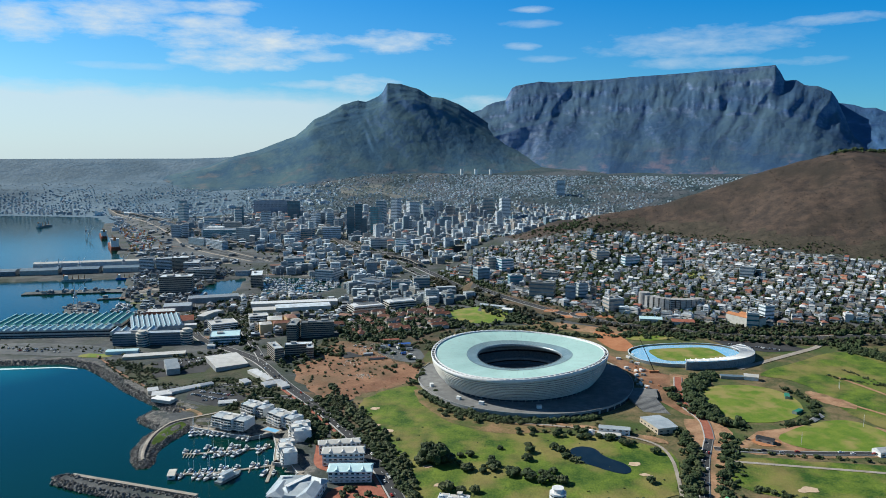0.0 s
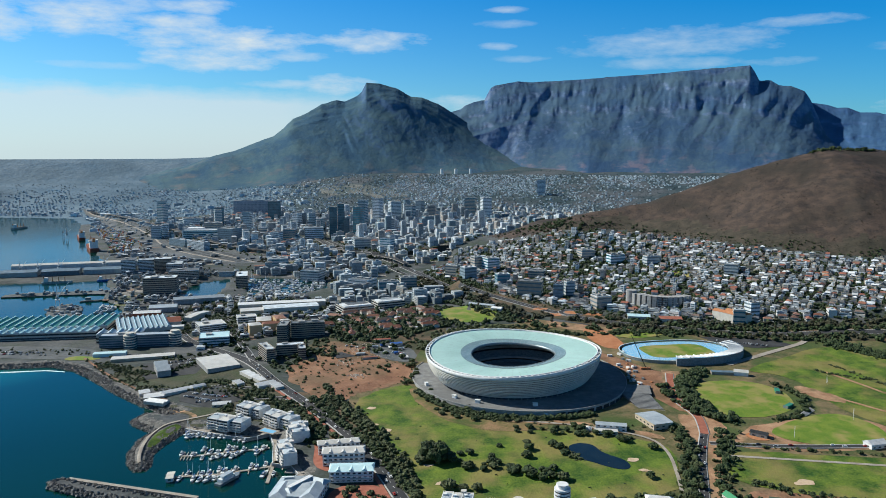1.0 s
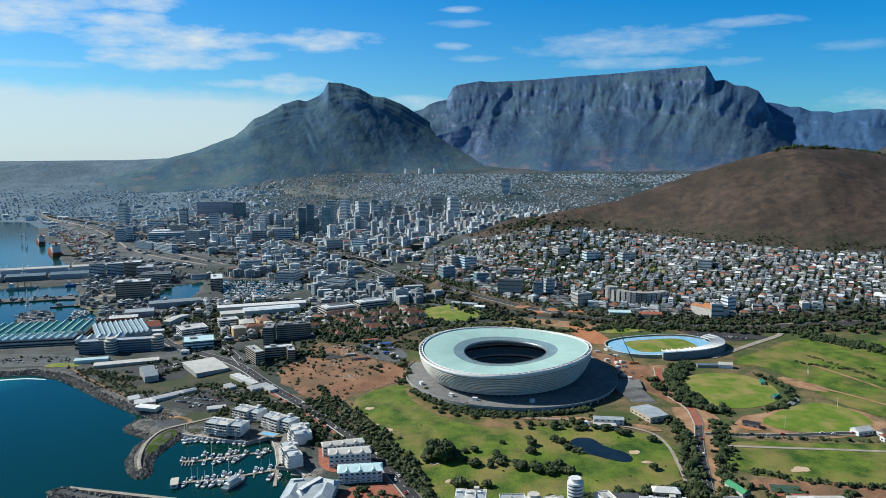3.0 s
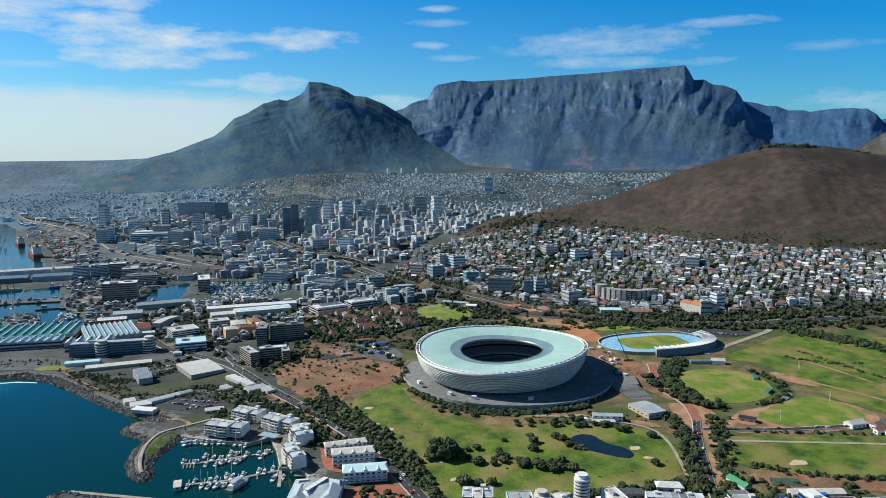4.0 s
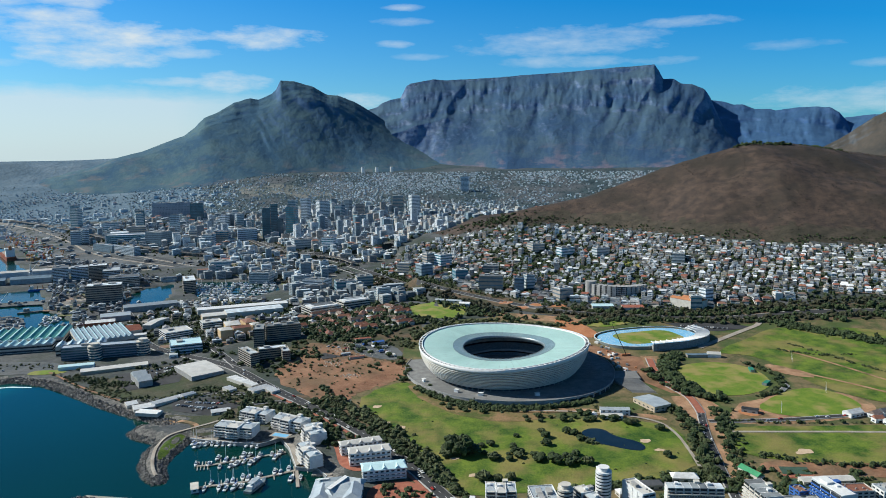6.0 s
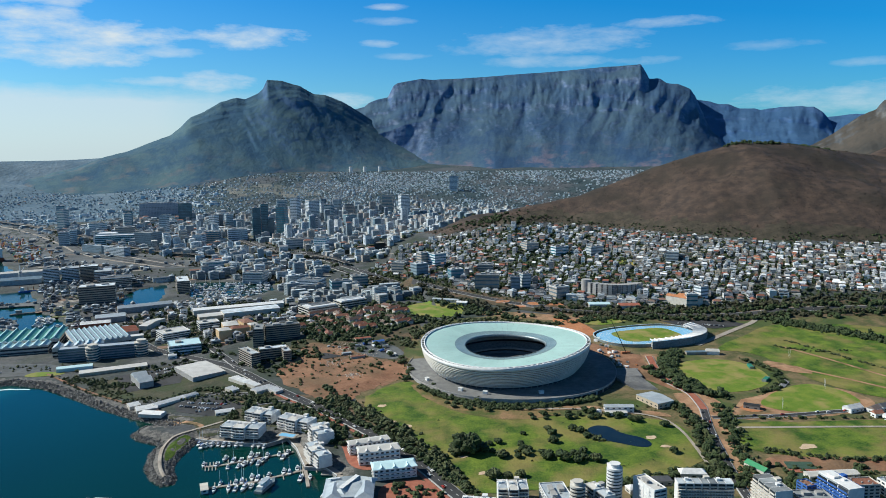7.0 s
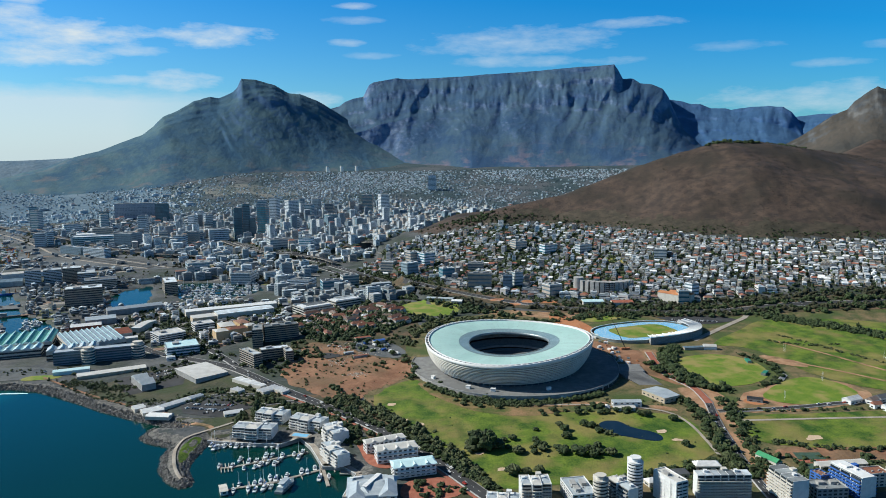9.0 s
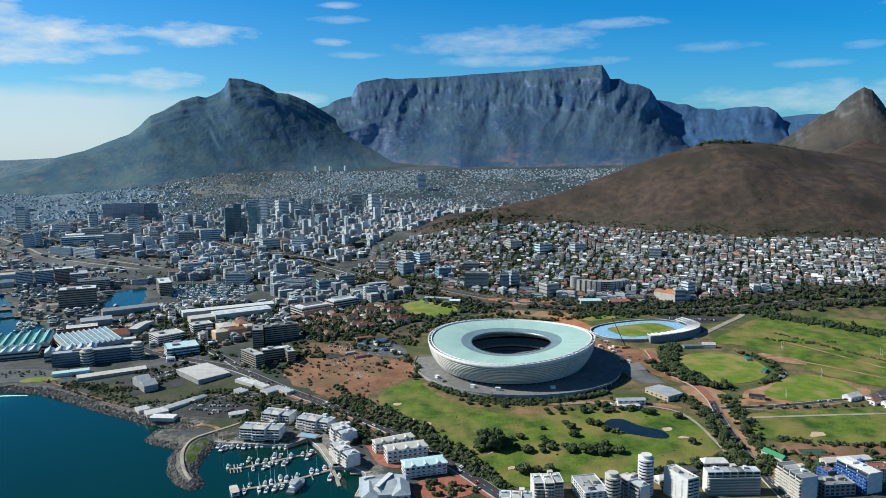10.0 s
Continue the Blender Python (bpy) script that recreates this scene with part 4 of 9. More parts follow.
BUNKERS = [(174, -265, 5.6), (178, -287, 4.2), (-71, -133, 5.2), (-52, -193, 5.4), (-68, -178, 4), (-12, -271, 3.2), (-2, -306, 4), (307, -313, 7.5)]
for x, y, r in BUNKERS:
    sheet("sand_bunker", [(x + r * (1.25 + 0.4 * math.sin(2.3 * a + x)) * math.cos(a), y + r * (0.7 + 0.22 * math.cos(3 * a + y)) * math.sin(a)) for a in np.linspace(0, 6.28, 13)[:-1]], M_SAND, 0.65,
          "pale sand bunker in the lawn", "bunker", wobble=1.0)

sheet("open_ground", [(-514, 2690), (-380, 2740), (-250, 2700), (-42, 2480), (-120, 2440), (-192, 2420), (-330, 2520), (-464, 2480)], M_HAZED_TAN, 0.5, "tan open ground below the mountain", "open ground", cell=40, wobble=45)
RAILYARD = [(-1598, 2572), (-1337, 2260), (-1060, 1888), (-862, 1674), (-640, 1290), (-360, 960), (-474, 917), (-635, 1035), (-823, 1148), (-891, 1390), (-1204, 1917)]
sheet("rail_yard", RAILYARD, M_YARD_EARTH, 0.3, "brown open rail yard beside the docks", "rail yard", cell=40, wobble=6)
for k, (w, mat, what) in enumerate(((7, M_PATH, "pale concrete dock road"), (5, M_ASPHALT, "dark rail tracks"), (4, M_ASPHALT, "dark rail tracks"), (6, M_PATH, "pale concrete dock road"), (4, M_ASPHALT, "dark rail tracks"))):
    strip("dock_road" if mat == M_PATH else "rail_track", [(-1500 + 50 * k, 2440 - 20 * k), (-1130 + 44 * k, 1930 - 12 * k), (-880 + 34 * k, 1500 - 6 * k), (-730 + 30 * k, 1180), (-480 + 16 * k, 950)], w, mat, 0.7, what + " across the yard", kerb=False)
strip("earth_verge", [(290, -20), (270, -95), (268, -130), (276, -160), (268, -195), (246, -262), (227, -318), (208, -372), (190, -430)], 22, M_ORANGE_EARTH, 0.42, "orange sandy verge along the avenue", "verge", kerb=False)
BEACH_ROAD = [(-480, 490), (-420, 330), (-375, 190), (-290, 105), (-240, 50), (-187, -50), (-137, -124), (-93, -195), (-66, -248), (-45, -300), (-25, -360), (-5, -420)]
strip("earth_verge", [(-40, 700), (71, 458), (159, 328), (213, 262), (273, 212), (386, 165), (491, 128), (626, 118), (900, 60), (1200, 20)], 62, M_VERGE, 0.33, "dry brown verge of the boulevard", "verge", kerb=False)
strip("pavement", [(-196, -52), (-146, -128), (-102, -199), (-75, -251), (-54, -302), (-34, -362), (-14, -420)], 3.4, M_BRICK, 0.62, "red brick footway along the beach road", "footway", kerb=False)
roads = [
    strip("road", BEACH_ROAD, 11, M_ASPHALT, 0.55, "asphalt beach road with white lane marks", dashes=True),
    strip("road", [(-352, 335), (-300, 200), (-250, 85), (-235, 45)], 8, M_ASPHALT, 0.5, "asphalt side street"),
    strip("road", [(260, -210), (238, -260), (219, -316), (200, -370), (185, -430)], 7, M_ASPHALT, 0.6, "asphalt avenue between trees", dashes=True),
    strip("road", [(286, -30), (266, -95), (264, -130), (272, -160), (266, -190), (260, -212)], 8, M_BRICK, 0.6, "red brick paved road"),
    strip("road", [(257, -232), (334, -243), (408, -242), (470, -246), (640, -290)], 6, M_ASPHALT, 0.6, "narrow asphalt road past the fields"),
    strip("road", [(-330, 1445), (-225, 1139), (-128, 1000), (-30, 769), (71, 458), (159, 328), (213, 262), (273, 212), (386, 165), (491, 128), (626, 118), (900, 60), (1200, 20)],
          14, M_ASPHALT, 0.6, "wide asphalt boulevard", dashes=True),
    strip("road", [(-420, 1500), (-330, 1300), (-240, 1120), (-140, 960), (-60, 760), (40, 470)], 9, M_ASPHALT, 0.6, "asphalt carriageway beside the boulevard"),
    strip("path", [(-12, -77), (8, -140), (46, -164), (103, -176), (150, -188), (205, -216), (212, -250), (203, -300), (196, -330)], 3.2, M_PATH, 0.75, "pale concrete footpath", "path", kerb=False),
    strip("path", [(255, -258), (311, -268), (411, -286), (560, -320)], 4, M_PATH, 0.7, "sandy cart path across the fairway", "path", kerb=False),
    strip("path", [(372, 2), (437, 44), (484, 73), (517, 91), (530, 112)], 8, M_PATH, 0.7, "pale path along the playing field", "path", kerb=False),
    strip("path", [(405, -95), (440, -110), (470, -150), (500, -200)], 4.5, M_ORANGE_EARTH, 0.7, "sandy path between fields", "path", kerb=False),
    strip("path", [(480, -30), (505, -90), (530, -175), (560, -260)], 4.5, M_ORANGE_EARTH, 0.7, "sandy track across the field", "path", kerb=False),
    strip("path", [(-474, 92), (-406, 8), (-348, -50), (-300, -92)], 3.4, M_EARTH, 0.8, "reddish shore footpath", "path", kerb=False),
    strip("path", [(-230, -132), (-242, -141), (-261, -151), (-281, -163), (-286, -187), (-284, -217), (-278, -243), (-272, -255)], 3.2, M_PATH, 0.9, "footpath along the breakwater", "path", kerb=False),
    strip("road", [(-290, -60), (-250, -40), (-220, -60), (-185, -55)], 7, M_ASPHALT, 0.5, "asphalt access road"),
    strip("road", [(-216, -98), (-190, -90), (-160, -100)], 6, M_ASPHALT, 0.5, "asphalt access road"),
]

pond_mat = surface("pond_water", (0.006, 0.012, 0.014), (0.012, 0.02, 0.022), 0.1, rough=0.08, bump=0.01, spec=0.6)
sheet("pond", POND, pond_mat, 0.6, "dark still pond on the golf course", "pond", wobble=0.6)

# ---- buildings ----
def palette(name, colours, rough=0.8, stain=0.25, scale=0.25):
    """One of several colours for each object or loose piece, with stains."""
    mat = bpy.data.materials.new(name)
    mat.use_nodes = True
    nt = mat.node_tree
    N, L = nt.nodes.new, nt.links.new
    b = nt.nodes["Principled BSDF"]
    b.inputs["Roughness"].default_value = rough
    info, geo = N("ShaderNodeObjectInfo"), N("ShaderNodeNewGeometry")
    add, frac = N("ShaderNodeMath"), N("ShaderNodeMath")
    add.operation, frac.operation = "ADD", "FRACT"
    L(info.outputs["Random"], add.inputs[0])
    L(geo.outputs["Random Per Island"], add.inputs[1])
    L(add.outputs[0], frac.inputs[0])
    ramp = N("ShaderNodeValToRGB")
    ramp.color_ramp.interpolation = "CONSTANT"
    e = ramp.color_ramp.elements
    while len(e) < len(colours):
        e.new(1.0)
    for i, c in enumerate(colours):
        e[i].position, e[i].color = i / len(colours), rgb(c)
    L(frac.outputs[0], ramp.inputs[0])
    n = N("ShaderNodeTexNoise")
    n.inputs["Scale"].default_value, n.inputs["Detail"].default_value = scale, 5
    L(geo.outputs["Position"], n.inputs["Vector"])
    span = N("ShaderNodeMapRange")
    span.inputs["From Min"].default_value, span.inputs["From Max"].default_value = 0.3, 0.7
    span.inputs["To Min"].default_value, span.inputs["To Max"].default_value = 1 - stain, 1 + stain * 0.4
    L(n.outputs[0], span.inputs["Value"])
    hsv = N("ShaderNodeHueSaturation")
    L(span.outputs[0], hsv.inputs["Value"])
    L(ramp.outputs[0], hsv.inputs["Color"])
    L(hsv.outputs[0], b.inputs["Base Color"])
    return mat


M_WALLS = palette("town_walls", [(0.76, 0.76, 0.75), (0.58, 0.53, 0.46), (0.72, 0.72, 0.71), (0.28, 0.28, 0.29), (0.74, 0.73, 0.71), (0.44, 0.34, 0.26), (0.62, 0.61, 0.58), (0.20, 0.20, 0.21), (0.78, 0.78, 0.77), (0.46, 0.44, 0.41)])
M_TILES = palette("town_roofs", [(0.56, 0.57, 0.57), (0.13, 0.135, 0.14), (0.32, 0.325, 0.33), (0.26, 0.105, 0.068), (0.78, 0.78, 0.77), (0.10, 0.105, 0.115), (0.22, 0.115, 0.085), (0.70, 0.70, 0.69), (0.30, 0.13, 0.085), (0.62, 0.62, 0.61), (0.27, 0.095, 0.06), (0.24, 0.18, 0.15), (0.42, 0.43, 0.44)])
M_RED_TILES = palette("red_tiles", [(0.19, 0.07, 0.042), (0.24, 0.10, 0.062), (0.14, 0.07, 0.05), (0.26, 0.13, 0.085), (0.17, 0.12, 0.095)], stain=0.4, scale=0.6)
M_FLAT_ROOF = palette("flat_roofs", [(0.38, 0.42, 0.45), (0.132, 0.15, 0.162), (0.60, 0.66, 0.70), (0.238, 0.26, 0.27), (0.10, 0.11, 0.12), (0.30, 0.325, 0.33), (0.46, 0.50, 0.52), (0.17, 0.18, 0.185)], stain=0.4, scale=0.12)
# haze tint is mixed into these office wall colours
M_HAZED_OFFICE = palette("office_walls", [(0.36, 0.43, 0.48), (0.52, 0.57, 0.59), (0.22, 0.30, 0.35), (0.68, 0.73, 0.76), (0.42, 0.37, 0.32), (0.46, 0.50, 0.51), (0.17, 0.25, 0.30), (0.64, 0.69, 0.73), (0.54, 0.49, 0.42)])
# walls of the far town, palette blued to stand in for haze
M_HAZED_WALLS = palette("far_walls", [(0.37, 0.46, 0.53), (0.49, 0.58, 0.65), (0.26, 0.35, 0.41), (0.60, 0.69, 0.75), (0.36, 0.39, 0.41), (0.23, 0.32, 0.38)])
M_BRIGHT = palette("bright_walls", [(0.78, 0.78, 0.77), (0.62, 0.54, 0.42), (0.76, 0.76, 0.75), (0.36, 0.31, 0.27), (0.70, 0.69, 0.66), (0.50, 0.42, 0.33), (0.28, 0.27, 0.27)])
M_BRIGHT_ROOFS = palette("bright_roofs", [(0.74, 0.75, 0.76), (0.42, 0.43, 0.44), (0.14, 0.145, 0.15), (0.80, 0.80, 0.80), (0.30, 0.11, 0.07), (0.52, 0.53, 0.54), (0.11, 0.115, 0.12), (0.36, 0.15, 0.09), (0.64, 0.65, 0.66), (0.30, 0.305, 0.31), (0.24, 0.11, 0.08), (0.20, 0.15, 0.12), (0.09, 0.095, 0.10)])
# glass and concrete of the civic slab, with haze painted into both
M_HAZED_CIVIC_GLASS = glass_material("civic_glass", (0.17, 0.20, 0.24))
M_HAZED_CIVIC = surface("grey_brown_concrete", (0.30, 0.34, 0.40), (0.38, 0.41, 0.46), 0.1, bump=0.1)
M_FLATS = palette("flats_walls", [(0.27, 0.31, 0.33), (0.19, 0.22, 0.24), (0.42, 0.41, 0.38), (0.15, 0.175, 0.195), (0.50, 0.53, 0.53), (0.28, 0.25, 0.22), (0.32, 0.37, 0.39)])
M_DOCK_ROOF = palette("dock_roofs", [(0.14, 0.17, 0.19), (0.27, 0.31, 0.34), (0.085, 0.105, 0.12), (0.55, 0.57, 0.58), (0.20, 0.15, 0.12), (0.24, 0.25, 0.26), (0.13, 0.14, 0.15), (0.40, 0.42, 0.43)], stain=0.4)
# roofs of the far town with the haze tint painted in
M_HAZED_ROOFS = palette("far_roofs", [(0.30, 0.36, 0.40), (0.14, 0.18, 0.21), (0.58, 0.66, 0.70), (0.26, 0.20, 0.18), (0.20, 0.25, 0.28), (0.44, 0.50, 0.53)])
# downtown wall colours, cooled and lifted in place of haze
M_HAZED_CITY = palette("city_walls", [(0.62, 0.66, 0.68), (0.40, 0.44, 0.46), (0.70, 0.73, 0.75), (0.22, 0.27, 0.31), (0.52, 0.49, 0.44), (0.16, 0.25, 0.31), (0.70, 0.74, 0.76), (0.44, 0.38, 0.33), (0.54, 0.60, 0.64)])
M_ALU = surface("blue_grey_metal_roof", (0.36, 0.41, 0.44), (0.50, 0.54, 0.56), 0.15, rough=0.45, metal=0.2, bump=0.1)
M_SLATE = surface("blue_slate_roof", (0.09, 0.14, 0.18), (0.18, 0.245, 0.30), 0.15, rough=0.5, bump=0.1)
M_PALE_ROOF = surface("pale_metal_roof", (0.46, 0.445, 0.41), (0.60, 0.58, 0.54), 0.12, rough=0.5, bump=0.1)
M_GREEN_ROOF = surface("green_metal_roof", (0.10, 0.30, 0.27), (0.17, 0.40, 0.36), 0.12, rough=0.5, bump=0.1)
M_FRESH_GREEN = surface("fresh_green_roof", (0.035, 0.20, 0.085), (0.06, 0.28, 0.13), 0.2, rough=0.5, bump=0.1)
M_COURT = surface("court_green", (0.035, 0.07, 0.05), (0.055, 0.10, 0.07), 0.2)
M_BEIGE = surface("beige_plaster", (0.42, 0.34, 0.25), (0.54, 0.45, 0.34), 0.15)
M_YELLOW = surface("ochre_plaster", (0.50, 0.36, 0.20), (0.60, 0.44, 0.27), 0.15)
M_BROWN = surface("brown_concrete", (0.27, 0.235, 0.19), (0.38, 0.335, 0.28), 0.15)
M_CREAM = surface("cream_plaster", (0.46, 0.43, 0.38), (0.58, 0.55, 0.49), 0.2, bump=0.1)
M_TEAL = surface("pale_blue_roof", (0.42, 0.60, 0.63), (0.55, 0.72, 0.74), 0.15, rough=0.5, bump=0.08)
M_BLUE = surface("blue_paint", (0.03, 0.10, 0.33), (0.05, 0.14, 0.42), 0.3)


M_SHELL = surface("off_white_plaster", (0.50, 0.485, 0.46), (0.63, 0.61, 0.575), 0.25, bump=0.1)
TAKEN = []


def ribbon_mesh(w, d, height=1.5, proud=0.07):
    """The glazing of one storey: one dark ribbon round the building."""
    s = Shape()
    o, i = [(-1, -1), (1, -1), (1, 1), (-1, 1)], 0.3
    rows = [((w / 2 - i, d / 2 - i), 0), ((w / 2 + proud, d / 2 + proud), 0), ((w / 2 + proud, d / 2 + proud), height), ((w / 2 - i, d / 2 - i), height)]
    v = [(a * x, b * y, z) for (x, y), z in rows for a, b in o]
    return s.add(v, [(4 * r + k, 4 * r + (k + 1) % 4, 4 * r + 4 + (k + 1) % 4, 4 * r + 4 + k) for r in range(3) for k in range(4)])


def windows(root, w, d, zs, height, bay, share, glass):
    """Single panes on the front and the two sides, for each storey height in zs."""
    made = {}
    for length, off, turn in ((w, d / 2, 0.0), (d, w / 2, math.pi / 2), (d, w / 2, -math.pi / 2)):
        n = max(int(length / bay), 1)
        key = round(length / n * share, 2)
        if key not in made:
            made[key] = Shape().box(0, 0, 0, key, 0.16, height).mesh("window", glass)
        c, s = math.cos(turn), math.sin(turn)
        for z in zs:
            for i in range(n):
                u = (i + 0.5) / n * length - length / 2
                ob = part("window", made[key], (), root)
                ob.matrix_basis = pose(u * c + off * s, u * s - off * c, z, 0, 0, math.degrees(turn))


def block(name, label, x, y, w, d, h, turn=0.0, storeys=None, wall=None, roof=None, glass=None, balcony=False, plant=1, category="building",
          group="", share=0.62, single=None, bay=4.2, z=None):
    """A flat-roofed building: walls, a parapet roof, a row of panes and perhaps a balcony for each storey, plant rooms."""
    wall, roof, glass = wall or M_WHITE, roof or M_FLAT_ROOF, glass or M_GLASS
    z = ground_z(x, y) if z is None else z
    TAKEN.append((x, y, 0.5 * math.hypot(w, d)))
    root = thing(name, label, category, group, pose(x, y, z - 0.6, 0, 0, turn))
    storeys = storeys or max(int(h / 3.1), 1)
    step = h / storeys
    single = y < -100 if single is None else single
    part("body", Shape().box(0, 0, 0, w, d, h + 0.6), (wall,), root)
    top = Shape().box(0, 0, h + 0.6, w - 0.8, d - 0.8, 0.15)
    part("roof", top, (roof,), root)
    rim = Shape()
    for sx, sy, ww, dd in ((0, -d / 2 + 0.2, w, 0.4), (0, d / 2 - 0.2, w, 0.4), (-w / 2 + 0.2, 0, 0.4, d - 0.8), (w / 2 - 0.2, 0, 0.4, d - 0.8)):
        rim.box(sx, sy, h + 0.6, ww, dd, 0.9)
    part("parapet", rim, (wall,), root)
    heights = [0.6 + step * i + step * 0.36 for i in range(storeys)]
    if balcony:
        # dark ribbon, proud of the wall, imitates shaded balcony bays with their glazing
        recess = ribbon_mesh(w * 0.985, d, step * 0.56).mesh("window_ribbon", glass)
        for zz in heights:
            part("window_ribbon", recess, (), root).location.z = zz - 0.1 * step
        pier = Shape().box(0, 0, 0, 0.45, 0.5, h).mesh("pier", wall)
        for k in range(max(int(w / 5), 2) + 1):
            part("pier", pier, (), root).location = (-w / 2 + 0.2 + (w - 0.4) * k / max(int(w / 5), 2), -d / 2 - 0.1, 0.6)
        for k in range(max(int(d / 6), 2) + 1):
            for sx in (-1, 1):
                part("pier", pier, (), root).location = (sx * (w / 2 + 0.1), -d / 2 + 0.2 + (d - 0.4) * k / max(int(d / 6), 2), 0.6)
    elif single:
        windows(root, w, d, heights, min(1.6, step * 0.5), bay, share, glass)
    else:
        ribbon = ribbon_mesh(w, d, min(2.4, step * 0.5)).mesh("window_ribbon", glass)
        for zz in heights:
            part("window_ribbon", ribbon, (), root).location.z = zz
    if balcony:
        s = Shape().box(0, -d / 2 - 0.8, 0, w * 0.86, 1.6, 0.22).box(0, -d / 2 - 1.55, 0.22, w * 0.86, 0.12, 0.85)
        s.box(-w / 2 - 0.5, 0, 0, 1.0, d * 0.6, 0.22).box(-w / 2 - 0.95, 0, 0.22, 0.1, d * 0.6, 0.85)
        rail = s.mesh("balcony", wall)
        for i in range(1, storeys):
            part("balcony", rail, (), root).location.z = 0.6 + step * i - 0.1
    if y < -100:
        unit = Shape().box(0, 0, 0, 1.3, 1.0, 1.0).mesh("roof_unit", M_GREY)
        for i in range(5):
            part("roof_unit", unit, (), root).location = (w * (0.37 * math.sin(2.4 * i + x)), d * (0.36 * math.cos(3.7 * i + y)), h + 0.75)
    for i in range(plant):
        px, py = w * (0.22 if i % 2 else -0.18), d * (0.1 if i < 2 else -0.2)
        part("plant_room", Shape().box(px, py, h + 0.7, max(w * 0.2, 2), max(d * 0.25, 2), 2.2).box(px, py, h + 2.9, max(w * 0.2, 2) + 0.4, max(d * 0.25, 2) + 0.4, 0.2), (M_GREY,), root)
    return root


def round_tower(name, label, x, y, r, h, storeys, wall, glass, category="apartment tower", crown=True):
    z = ground_z(x, y)
    root = thing(name, label, category, "", pose(x, y, z - 0.6))
    step = h / storeys
    part("body", Shape().cyl(0, 0, 0, r * 0.93, h + 0.6, 28), (glass,), root, "dark glazed drum")
    slab = Shape().cyl(0, 0, 0, r, 1.45, 28).mesh("floor_ring", wall)
    for i in range(storeys + 1):
        ob = part("floor_ring", slab, (), root)
        ob.location.z = i * step
    core = Shape().box(0, r * 0.75, 0, r * 1.1, r * 0.9, h + 2.2)
    part("stair_core", core, (wall,), root)
    if crown:
        part("penthouse", Shape().cyl(0, 0, h + 1.5, r * 0.6, 2.8, 20).cyl(0, 0, h + 4.3, r * 0.72, 0.4, 20), (wall,), root)
    return root


def roofed(name, label, x, y, w, d, h, pitch, turn=0.0, wall=None, roof=None, category="building", group="", hip=0.0, panes=True, gables=1, z=None):
    """A building under one or several pitched roofs side by side."""
    z = ground_z(x, y) if z is None else z
    TAKEN.append((x, y, 0.5 * math.hypot(w, d)))
    root = thing(name, label, category, group, pose(x, y, z - 0.6, 0, 0, turn))
    part("body", Shape().box(0, 0, 0, w, d, h + 0.6), (wall or M_WHITE,), root)
    for i in range(gables):
        dd = d / gables
        part("roof", Shape().gable(0, -d / 2 + dd * (i + 0.5), h + 0.6, w, dd, pitch, 0, 0, hip, 0.35 if gables == 1 else 0.02), (roof or M_RED_TILES,), root)
    if panes:
        windows(root, w, d, [1.6 + 3.0 * i for i in range(min(max(int(h / 3.0), 1), 3))], 1.3, 6.0, 0.4, M_GLASS) if y < -100 else None
    return root


